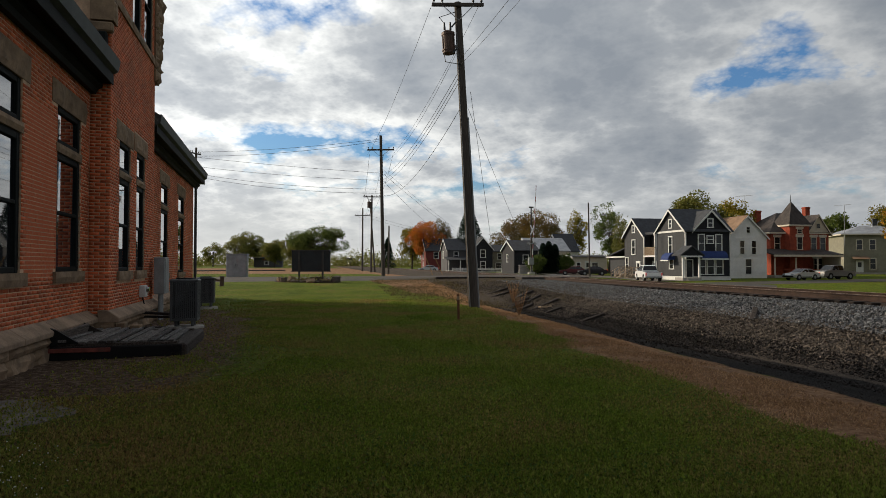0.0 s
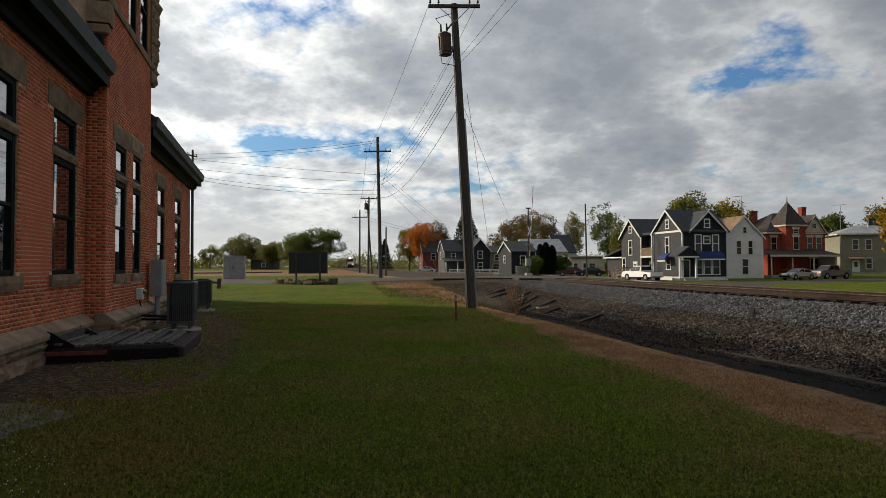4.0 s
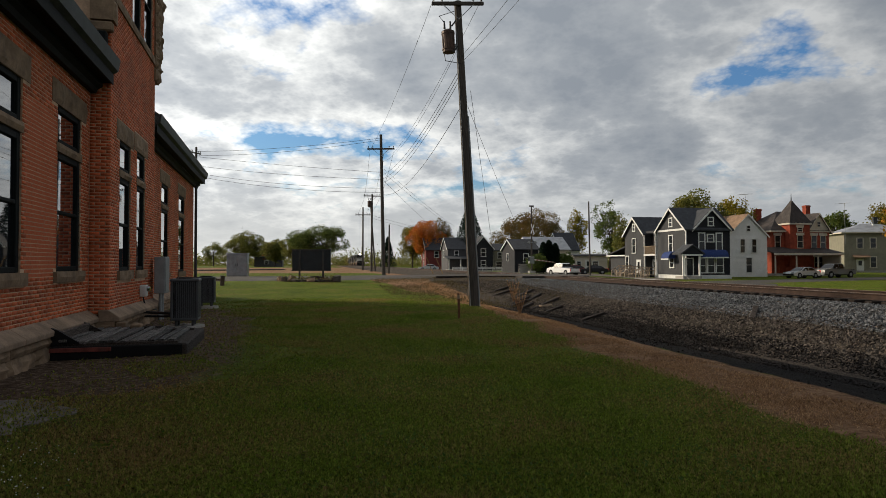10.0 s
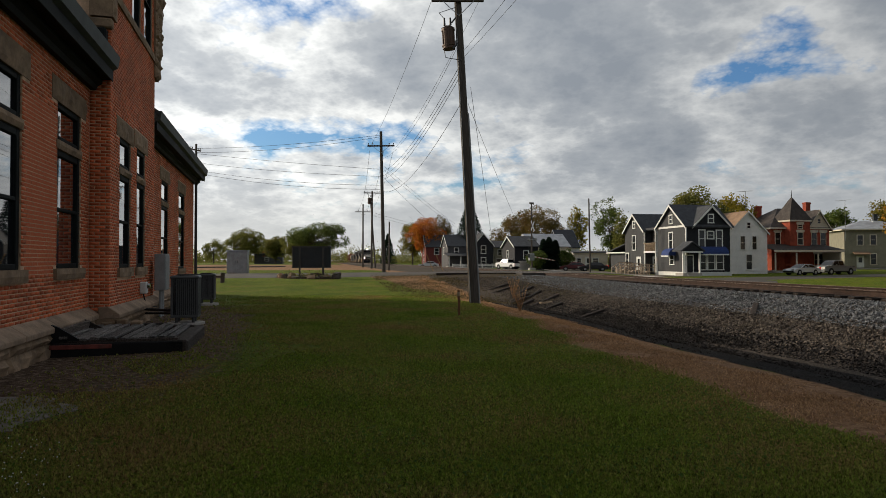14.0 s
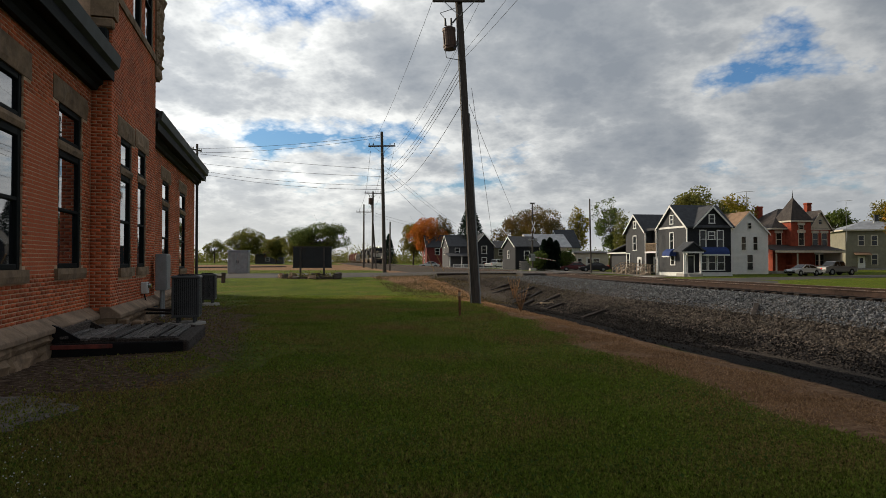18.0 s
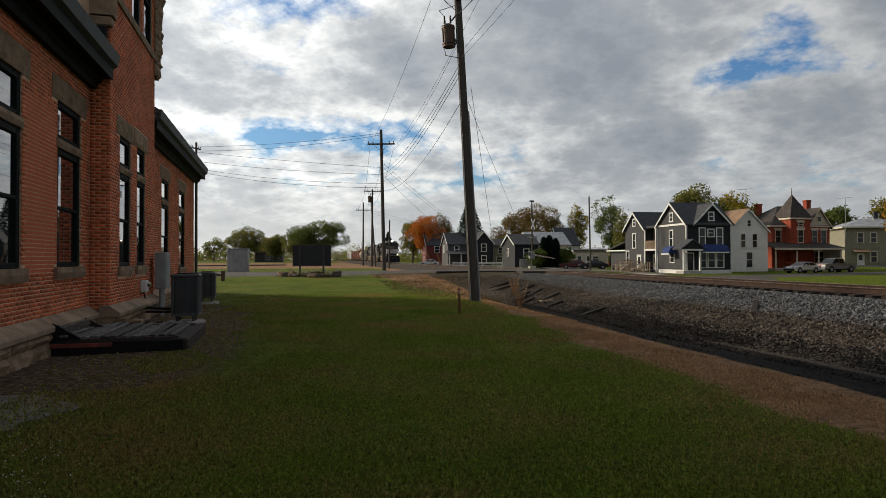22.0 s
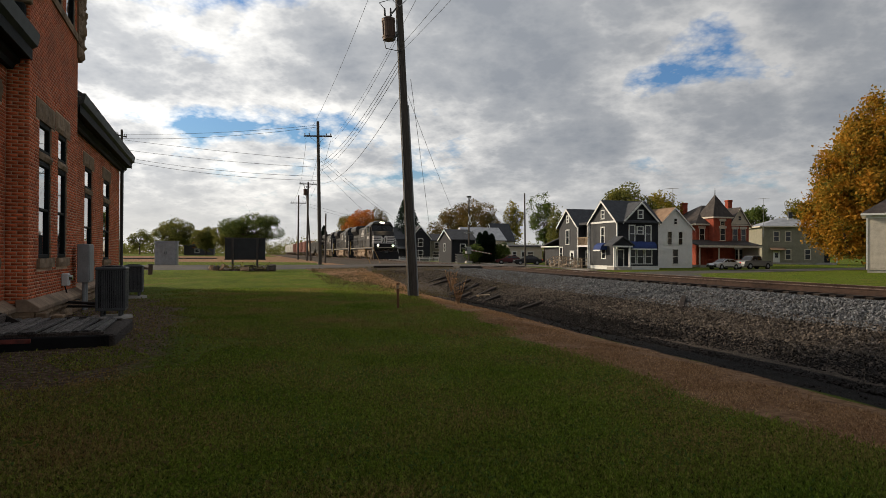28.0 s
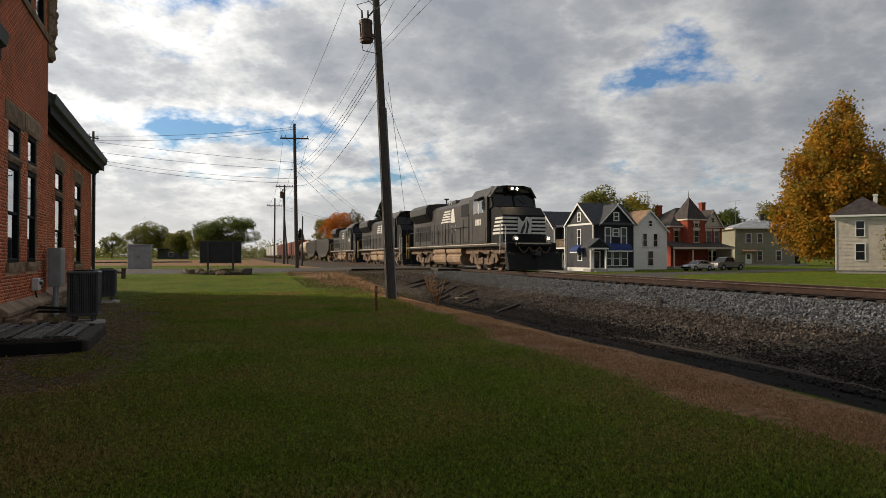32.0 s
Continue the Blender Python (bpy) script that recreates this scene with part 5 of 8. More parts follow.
def tv_antenna(px, d, z0, z1, label):
    x = (px - 784) / 1150 * d
    t = thing("tv_antenna", pose(x, d, z0, 0, 0, 25), label, "antenna", "roof antennas")
    part("mast", cyl(bmesh.new(), (0, 0, 0), (0, 0, z1 - z0), 0.05, 0.04, 6), M["metal_grey"], t)
    b = part("boom", cyl(bmesh.new(), (-1.5, 0, z1 - z0 - 0.1), (1.5, 0, z1 - z0 + 0.15), 0.035, seg=6), M["metal_grey"], t)
    for i in range(7):
        u = -1.4 + i * 0.46
        part("element", cyl(bmesh.new(), (u, -0.9 + 0.08 * i, z1 - z0 + 0.02 + u * 0.08), (u, 0.9 - 0.08 * i, z1 - z0 + 0.02 + u * 0.08), 0.02, seg=5), M["metal_grey"], b)


tv_antenna(1318, 110, 6.0, 13.2, "spindly television antenna on a tall mast")
tv_antenna(1494, 118, 5.0, 12.4, "spindly television antenna on a tall mast")


def olive_house():
    h = house_at(*OLIVE, "olive clapboard house with a pale metal roof", turn=-24, size=1.08)
    w, d = 10.5, 8.0
    siding(h, w, d, 0.3, 6.7, H["olive"])
    part("foundation", bx(0.05, w, 0.05, d, -0.4, 0.3), M["concrete"], h)
    part("eave", hip_roof(h, 0, w, 0, d, 6.9, 8.5, H["tin"], 0.6), H["cream"], h)
    chimney(h, 6.0, 3.5, 7.6, 9.6, M["metal_dark"], 0.6)
    part("chimney_base", bx(5.5, 6.5, 3.0, 4.0, 7.4, 8.4), M["white"], h)
    dims = (w, d)
    for u, z, hh in ((2.4, 4.2, 1.6), (4.4, 4.2, 1.6), (7.7, 4.2, 1.6), (4.4, 0.9, 1.7), (7.7, 0.9, 1.7)):
        house_window(h, "front", u, z, 0.8, hh, H["cream"], dims, trim=0.14)
    house_door(h, "front", 2.4, 0.3, M["white"], dims, M["white"])
    part("door_hood", prism(bmesh.new(), [(-1.2, 2.5), (0, 2.9), (0, 3.0), (-1.2, 2.6)], 1.2, 3.7, "x"), H["brown"], h)
    part("porch", bx(w, w + 2.2, 0.2, 5, -0.3, 0.3), M["concrete"], h)
    part("porch_roof", bx(w, w + 2.5, -0.1, 5.2, 2.8, 3.05), M["white"], h)
    part("post", bx(w + 2.1, w + 2.25, 0.1, 0.25, 0.3, 2.8), M["white"], h)
    part("upper_wall", bx(w, w + 1.6, 1.5, d, 0.3, 6.7), H["dark"], h)


OLIVE = (79.8, 70.5)
olive_house()


def beige_house():
    h = house_at(*BEIGE, "beige two-storey house with a hipped dark roof", turn=-50, size=1.04)
    w, d = 5.3, 7.5
    siding(h, w, d, 0.35, 6.4, H["beige"])
    part("foundation", bx(0.05, w, 0.05, d, -0.5, 0.35), M["concrete"], h)
    part("eave", hip_roof(h, 0, w, 0, d, 6.75, 9.0, H["oldslate"], 0.6), M["white"], h)
    corner_boards(h, w, d, 6.4, M["white"], 0.35)
    part("frieze", bx(-0.04, w + 0.04, -0.05, 0.0, 6.2, 6.5), M["white"], h)
    dims = (w, d)
    house_window(h, "front", 2.4, 4.3, 0.75, 1.7, M["white"], dims)
    house_window(h, "front", 2.4, 1.6, 0.85, 1.8, M["white"], dims)
    chimney(h, 4.0, 4.0, 7.5, 9.4, M["white"], 0.4)


BEIGE = (54.1, 25.6)
beige_house()


def simple_house(s, a, w, d, eave, ridge, axis, wall, roof, label, wins=(), trim=None, dz=0.0):
    h = house_at(s, a, label, dz)
    siding(h, w, d, 0.0, eave, wall, 0.25)
    part("foundation", bx(0.05, w - 0.05, 0.05, d - 0.05, -0.8, 0), M["concrete"], h)
    if axis == "x":
        gable_wall(h, 0, d, eave, ridge, 0, "x", wall)
        gable_wall(h, 0, d, eave, ridge, w - 0.15, "x", wall)
    else:
        gable_wall(h, 0, w, eave, ridge, 0, "y", wall)
    gable_roof(h, 0, w, 0, d, eave, ridge, axis, roof, 0.3, trim=trim or M["white"])
    for face, u, z, ww, hh in wins:
        house_window(h, face, u, z, ww, hh, M["white"], (w, d))
    return h


# the group beyond the crossing
simple_house(17.8, 107.6, 4.4, 9.0, 5.2, 7.7, "y", H["dark"], H["shingle"], "charcoal clapboard house with white windows",
             [("front", 2.2, 3.3, 1.0, 1.6), ("front", 2.2, 0.6, 1.0, 1.7), ("left", 3, 3.2, 0.9, 1.5)])
lav = simple_house(12.6, 111.5, 5.2, 8.0, 5.0, 7.6, "x", H["lav"], H["shingle"], "slate-grey clapboard house with a front porch", [("left", 3, 3.2, 0.9, 1.5), ("front", 2, 3.0, 0.9, 1.5)])
lp = part("porch", bx(-0.5, 5.2, -3.2, 0, -0.4, 0.3), M["concrete"], lav)
part("porch_roof", prism(bmesh.new(), [(-3.4, 2.6), (0, 3.3), (0, 3.45), (-3.4, 2.75)], -0.8, 5.4, "x"), H["shingle"], lp)
for x in (-0.3, 2.4, 5.0):
    part("post", bx(x - 0.09, x + 0.09, -3.1, -2.9, 0.3, 2.65), M["white"], lp)
simple_house(13.0, 146.0, 6.4, 8.0, 5.6, 8.9, "x", H["maroon"], H["shingle"], "dark red gabled house with an arched window", [("left", 4, 3.2, 1.4, 1.8), ("left", 4, 0.8, 1.2, 1.5), ("front", 3, 3.4, 1.2, 1.7)])
simple_house(24.3, 118.0, 5.2, 8.0, 4.8, 6.4, "x", H["olive"], H["shingle"], "brown clapboard house behind a white fence", [("front", 2.4, 3.0, 0.9, 1.3), ("front", 2.2, 0.7, 1.4, 1.3)])
simple_house(19.7, 82.4, 4.6, 8.5, 4.3, 6.2, "x", H["dark"], H["shingle"], "charcoal house with a low grey roof", [("front", 2.2, 2.0, 0.9, 1.4), ("left", 4, 2.2, 0.9, 1.3)])
simple_house(24.6, 87.8, 8.0, 9.0, 4.4, 6.9, "x", H["cream"], H["tin"], "cream house with a pale low roof", [("front", 4, 1.2, 1.2, 1.3)])
simple_house(34.7, 98.3, 4.2, 8.0, 4.6, 8.3, "x", M["white"], H["shingle"], "white gabled house with a steep dark roof", [("left", 4, 4.5, 0.8, 1.2)])
trailer = simple_house(29.6, 78.0, 6.6, 5.0, 3.0, 3.25, "x", H["cream"], H["shingle"], "long low cream trailer home", [("front", 1.0, 1.1, 0.7, 0.9), ("front", 4.2, 1.1, 1.1, 0.9)])
house_door(trailer, "front", 2.8, 0.3, M["white"], (6.6, 5.0), M["white"])
# far barn and sheds on the left beyond the road
simple_house(-86.0, 176.0, 12.0, 10.0, 3.0, 5.8, "x", H["maroon"], H["shingle"], "far dark barn with a low roof", [("front", 4, 1, 1.2, 1.0)])
simple_house(-38.0, 190.0, 9.0, 8.0, 3.2, 5.0, "x", H["lav"], H["shingle"], "far grey house beyond the sign", [("front", 4, 1, 1.2, 1.0)])
simple_house(-24.0, 240.0, 10.0, 9.0, 3.4, 6.0, "x", H["red"], H["shingle"], "far brick shed beside the line", [("front", 4, 1, 1.2, 1.2)])

# ---- trees ----
LEAF = dict(
    green=leaf_material("green_leaves", [(0.045, 0.070, 0.018), (0.095, 0.130, 0.030), (0.165, 0.185, 0.045)]),
    olive=leaf_material("olive_leaves", [(0.075, 0.090, 0.024), (0.155, 0.160, 0.040), (0.25, 0.215, 0.05)]),
    gold=leaf_material("golden_leaves", [(0.05, 0.06, 0.014), (0.16, 0.13, 0.02), (0.36, 0.20, 0.024), (0.46, 0.22, 0.028), (0.36, 0.12, 0.02)]),
    yellow=leaf_material("yellow_green_leaves", [(0.06, 0.075, 0.015), (0.16, 0.14, 0.02), (0.28, 0.20, 0.03)]),
    lime=leaf_material("bright_yellow_green_leaves", [(0.10, 0.11, 0.015), (0.24, 0.20, 0.025), (0.36, 0.27, 0.03)]),
    orange=leaf_material("orange_leaves", [(0.28, 0.15, 0.02), (0.42, 0.14, 0.02), (0.40, 0.075, 0.02)]),
    spruce=leaf_material("spruce_needles", [(0.008, 0.018, 0.014), (0.018, 0.034, 0.022), (0.03, 0.05, 0.03)]),
    russet=leaf_material("russet_leaves", [(0.055, 0.058, 0.018), (0.13, 0.095, 0.024), (0.25, 0.13, 0.03)]),
)
M["bark"] = material("bark", (0.07, 0.055, 0.043), 0.95, var=0.4, scale=5, fine=30, bump=0.8, stretch=(4, 4, 1))
LEAF_V = [(-0.5, 0, 0), (0, -0.32, 0.06), (0.5, 0, 0), (0, 0.32, 0.06)]
LEAF_F = [(0, 1, 2, 3)]


def tree(name, x, y, h, rx, leaf, seed, label, n=3500, size=0.45, bare=0.28, z=None, ry=None, lumps=26, gap=0.07, cat="tree", lobe=(0.20, 0.36)):
    """A tapered trunk with limbs, and a crown of lobes filled with single leaves."""
    rng = np.random.default_rng(seed)
    n, size = int(n * 2.3), size * 0.78
    z0 = float(land(x, y)) if z is None else z
    t = thing(name, pose(x, y, z0 - 0.05, 0, 0, float(rng.uniform(0, 360))), label, cat, "trees")
    bm = bmesh.new()
    th = h * 0.62
    r0 = 0.012 * h + 0.14
    knee = Vector((rng.normal(0, 0.02) * h, rng.normal(0, 0.02) * h, th * 0.5))
    cyl(bm, (0, 0, -0.3), knee, r0, r0 * 0.7, 9)
    cyl(bm, knee, (knee.x * 1.5, knee.y * 1.5, th), r0 * 0.7, r0 * 0.3, 8)
    lobes = []
    ry = ry or rx
    zc, hz = h * (1 + bare) / 2, h * (1 - bare) / 2
    for i in range(lumps):
        u = rng.normal(0, 1, 3)
        u /= np.linalg.norm(u)
        k = rng.uniform(0.45, 0.72) if lumps < 40 else rng.uniform(0.3, 0.86)
        c = np.array([u[0] * rx * k, u[1] * ry * k, zc + u[2] * hz * k])
        lobes.append((c, rng.uniform(*lobe)))
        a = knee.lerp(Vector((knee.x * 1.5, knee.y * 1.5, th)), float(rng.uniform(0, 0.9)))
        cyl(bm, a, c, r0 * 0.3, r0 * 0.06, 6)
        for _ in range(2):
            e = Vector(c) + Vector(rng.normal(0, 0.3, 3)) * rx
            cyl(bm, Vector(a).lerp(Vector(c), 0.6), e, r0 * 0.12, r0 * 0.02, 4)
    part("trunk", bm, M["bark"], t)
    lobes.append((np.array([0, 0, zc]), 0.6))
    w = np.array([q[1] ** 2 for q in lobes])
    pick = rng.choice(len(lobes), n, p=w / w.sum())
    C = np.array([q[0] for q in lobes])[pick]
    R = np.array([q[1] for q in lobes])[pick]
    d = rng.normal(0, 1, (n, 3))
    d /= np.linalg.norm(d, axis=1)[:, None]
    rad = R * rng.uniform(0.55, 1.06, n) ** 0.7
    P = C + d * rad[:, None] * np.array([rx, ry, hz])
    # gather the leaves into sprays
    P += 0.35 * size * rng.normal(0, 1, (n, 3))
    # fit the crown to the height and spread that the tree has
    zt = np.percentile(P[:, 2], 99.7)
    P[:, 2] = h * bare + (P[:, 2] - h * bare) * (h - h * bare) / (zt - h * bare)
    rad = np.percentile(np.hypot(P[:, 0] / rx, P[:, 1] / ry), 97)
    P[:, :2] /= rad
    keep = P[:, 2] > max(0.4, h * bare * 0.75)
    if gap:
        g = np.array([noise.noise(Vector(p) * (1.6 / rx)) for p in P])
        keep &= g > gap - 0.35
    P = P[keep]
    s = size * rng.uniform(0.6, 1.35, len(P))
    scatter("crown", LEAF_V, LEAF_F, turns(len(P), rng, s, P, 1.1), leaf, t)
    return t


def conifer(name, x, y, h, r, leaf, seed, label, n=2600, cat="conifer", spread=1.0, tiers=True):
    rng = np.random.default_rng(seed)
    n = n * 2
    t = thing(name, pose(x, y, float(land(x, y)) - 0.05), label, cat, "trees")
    part("trunk", cyl(bmesh.new(), (0, 0, -0.2), (0, 0, h * 0.97), 0.018 * h, 0.02, 8), M["bark"], t)
    u = rng.uniform(0, 1, n) ** 0.8
    n_t = max(8, int(h * 1.2))
    tier = np.clip(np.round(u * n_t) / n_t + rng.normal(0, 0.03, n), 0, 1)
    tier = tier if tiers else u
    ang = rng.integers(0, 13, n) * 2 * math.pi / 13 + tier * 37 + rng.normal(0, 0.22 if tiers else 3, n)
    rr = r * (1 - tier) ** (0.7 if tiers else 0.45) * rng.uniform(0.1, 1.0, n) ** 0.6
    P = np.stack([np.cos(ang) * rr, np.sin(ang) * rr, h * (0.05 + 0.95 * tier) - rr * 0.25 * spread], -1)
    P[:, 2] = np.maximum(P[:, 2], 0.1)
    scatter("crown", LEAF_V, LEAF_F, turns(n, rng, rng.uniform(0.5, 1.0, n) * max(0.55, min(r / 4, 0.8)), P, 0.6), leaf, t)
    return t


def tree_at(px, d, top, rx_px, leaf, seed, label, **k):
    """By bearing, distance ahead and the height to which it rises."""
    x = (px - 784) / 1150 * d
    z0 = float(land(x, d))
    return tree("tree", x, d, 1.55 + (467 - top) / 1150 * d - z0, rx_px / 1150 * d, leaf, seed, label, **k)


def plume_tree(name, x, y, h, spread, leaf, seed, label, plumes=22, sprays=70, leaves=20, size=1.0):
    """A big tree of upright plumes: steep limbs, each set about with sprays of leaves, dark gaps between them."""
    rng = np.random.default_rng(seed)
    t = thing(name, pose(x, y, float(land(x, y)) - 0.05), label, "tree", "trees")
    bm = cyl(bmesh.new(), (0, 0, -0.3), (0.1, 0, h * 0.22), 0.55, 0.42, 12)
    P, S = [], []
    for i in range(plumes):
        ang, k = i * 2.39996, math.sqrt((i + 0.4) / plumes)
        top = h * (1.0 if i == 0 else rng.uniform(0.80, 0.99) - 0.46 * k ** 1.5)
        tip = np.array([math.cos(ang) * spread * k * 0.86, math.sin(ang) * spread * k * 0.86, top])
        foot = np.array([tip[0] * 0.5, tip[1] * 0.5, max(h * 0.10, top - h * rng.uniform(0.40, 0.55))])
        root = (0, 0, h * rng.uniform(0.10, 0.25))
        cyl(bm, root, foot, 0.24, 0.15, 7)
        cyl(bm, foot, tip, 0.15, 0.02, 6)
        reach = spread * rng.uniform(0.20, 0.30)
        for _ in range(sprays):
            q = rng.uniform(0, 1)
            r = reach * (math.sin(math.pi * min(1, 0.12 + 0.88 * q ** 0.8)) ** 0.7 + 0.08) * rng.uniform(0.35, 1.0) ** 0.5
            a = rng.uniform(0, 2 * math.pi)
            c = foot + (tip - foot) * q + np.array([math.cos(a) * r, math.sin(a) * r, rng.uniform(0.0, 0.9)])
            n = int(leaves * rng.uniform(0.6, 1.4))
            P.append(c + rng.normal(0, 1, (n, 3)) * np.array([0.34, 0.34, 0.42]) * size)
            if rng.uniform() < 0.25:
                cyl(bm, foot + (tip - foot) * q * 0.85, c, 0.04, 0.01, 4)
    part("trunk", bm, M["bark"], t)
    P = np.concatenate(P)
    scatter("crown", LEAF_V, LEAF_F, turns(len(P), rng, rng.uniform(0.16, 0.36, len(P)) * size, P, 1.2), leaf, t)
    return t


plume_tree("tree", 67.4, 84.0, 23.4, 9.4, LEAF["gold"], 11, "tall golden autumn tree beside the beige house", 26, 120, 26, 1.65)
plume_tree("tree", 60.2, 66.4, 6.6, 1.7, LEAF["yellow"], 10, "thin yellow-green sapling at the house corner", 5, 14, 9)
tree_at(1235, 105, 340, 52, LEAF["olive"], 12, "olive-green tree behind the grey house", n=4500, size=0.5, bare=0.35)
tree_at(1303, 112, 350, 34, LEAF["lime"], 13, "yellow-green tree behind the white house", n=2500, size=0.5)
tree_at(1484, 150, 376, 26, LEAF["green"], 14, "round dark green tree behind the roofs", n=2500, size=0.6)
tree_at(1560, 140, 362, 30, LEAF["yellow"], 15, "yellow-green autumn tree behind the houses", n=2500, size=0.6)
tree_at(752, 190, 391, 36, LEAF["orange"], 16, "bright orange maple beyond the red house", n=9000, size=0.45, bare=0.1)
tree_at(775, 196, 388, 24, LEAF["russet"], 17, "russet autumn tree beyond the houses", n=6000, size=0.45, bare=0.1)
tree_at(728, 205, 402, 24, LEAF["yellow"], 18, "yellow autumn tree beside the street", n=5500, size=0.45, bare=0.1)
tree_at(908, 170, 388, 38, LEAF["russet"], 19, "green tree turning russet over the roofs", n=8000, size=0.42, bare=0.1)
tree_at(950, 150, 372, 46, LEAF["russet"], 20, "thin russet tree over the roofs", n=8000, size=0.38, bare=0.15, gap=0.12)
tree_at(1017, 150, 372, 21, LEAF["lime"], 21, "slim yellow-green tree behind the roofs", n=2200, size=0.5, bare=0.1)
tree_at(1076, 128, 358, 27, LEAF["green"], 22, "loose olive-green tree behind the trailer", n=3400, size=0.42, bare=0.12, gap=0.22)
tree_at(1105, 120, 380, 24, LEAF["olive"], 23, "loose olive-green tree behind the trailer", n=2500, size=0.45, bare=0.12, gap=0.12)
tree_at(430, 210, 410, 34, LEAF["olive"], 24, "broad green tree beyond the road", n=8000, size=0.5, bare=0.12)
tree_at(485, 200, 425, 24, LEAF["olive"], 25, "green tree with yellowing leaves", n=6000, size=0.5, bare=0.12)
tree_at(565, 150, 402, 50, LEAF["green"], 26, "wide dark green tree behind the sign", n=10000, size=0.42, bare=0.22)
tree_at(525, 165, 416, 28, LEAF["olive"], 27, "green tree behind the sign", n=5500, size=0.45, bare=0.12)
tree_at(376, 260, 428, 20, LEAF["olive"], 28, "far thin tree beyond the road", n=3500, size=0.5, bare=0.1, gap=0.3)
tree_at(470, 220, 445, 18, LEAF["orange"], 29, "low orange tree beyond the road", n=1200, size=0.7, bare=0.05)
conifer("spruce", 6.1, 155.0, 15.6, 5.6, LEAF["spruce"], 31, "dark spruce rising over the roofs", 2600)
conifer("spruce", -18.6, 215.0, 10.5, 3.2, LEAF["spruce"], 32, "far dark spruce beside the line", 1400)
for i, (px, d, hh, rr) in enumerate(((960, 112, 5.4, 1.2), (970, 112, 5.7, 1.3), (981, 112, 5.2, 1.2))):
    conifer("cedar", (px - 784) / 1150 * d, d, hh, rr, LEAF["spruce"], 40 + i, "narrow dark evergreen beside the house", 2200, "evergreen", 0.3, False)
tree("shrub", (946 - 784) / 1150 * 110, 110.0, 3.4, 1.7, LEAF["green"], 46, "dark green round shrub beside the wall", n=1800, size=0.3, bare=0.02, cat="shrub")
tree("shrub", (1000 - 784) / 1150 * 112, 112.0, 3.6, 1.7, LEAF["green"], 45, "dark green round shrub beside the wall", n=1800, size=0.3, bare=0.02, cat="shrub")


def far_woods():
    rng = np.random.default_rng(8)
    P = []
    for ang in np.arange(-60, 75, 0.35):
        d = rng.uniform(330, 480)
        h = rng.uniform(5, 10) * (1.0 if ang < 5 else 0.9)
        a = radians(ang)
        n = 260
        q = rng.normal(0, 1, (n, 3)) * np.array([3.2, 2.5, h * 0.28]) + np.array([math.sin(a) * d, math.cos(a) * d, h * 0.45])
        P.append(q)
    P = np.concatenate(P)
    P[:, 2] = np.maximum(P[:, 2], 0.3)
    ob = scatter("far_woods", LEAF_V, LEAF_F, turns(len(P), rng, rng.uniform(0.7, 1.5, len(P)), P, 1.0), LEAF["olive"])
    tagged(ob, "far line of trees on the horizon", "trees", kind="stuff")


far_woods()

# ---- beside the brick building ----
M["rubber"] = material("tyre_rubber", (0.018, 0.018, 0.019), 0.9, var=0.2, bump=0.2)
M["rust"] = material("rusty_steel", (0.14, 0.06, 0.03), 0.85, var=0.4, scale=6, bump=0.4)
M["sign_back"] = material("dark_sign_board", (0.018, 0.024, 0.03), 0.6, var=0.2, scale=2, bump=0.05)
M["old_concrete"] = material("crumbled_concrete", (0.15, 0.135, 0.12), 0.95, var=0.35, scale=3, fine=30, bump=0.9, bump_scale=18, stain=0.6, stain_col=(0.05, 0.042, 0.032))
M["soil"] = material("dark_soil", (0.05, 0.038, 0.027), 0.95, var=0.4, scale=6, bump=0.8)
M["copper"] = material("faded_red_wood", (0.17, 0.045, 0.035), 0.85, var=0.4, scale=5, bump=0.4, stain=0.4)


def wall_pose(x, y, z=0.0, turn=0.0):
    return pose(-3.546, -0.907, 0, 0, 0, 14.34) @ pose(x, y, z, 0, 0, turn)


PLANK = material("silvered_plank", (0.10, 0.092, 0.086), 0.6, var=0.8, scale=4, fine=50, bump=0.8, stretch=(9, 0.8, 9), random_ob=0.6, stain=0.9, stain_col=(0.010, 0.009, 0.008))
AC = material("grey_unit_paint", (0.075, 0.08, 0.085), 0.5, metal=0.1, var=0.15, scale=3, bump=0.06)


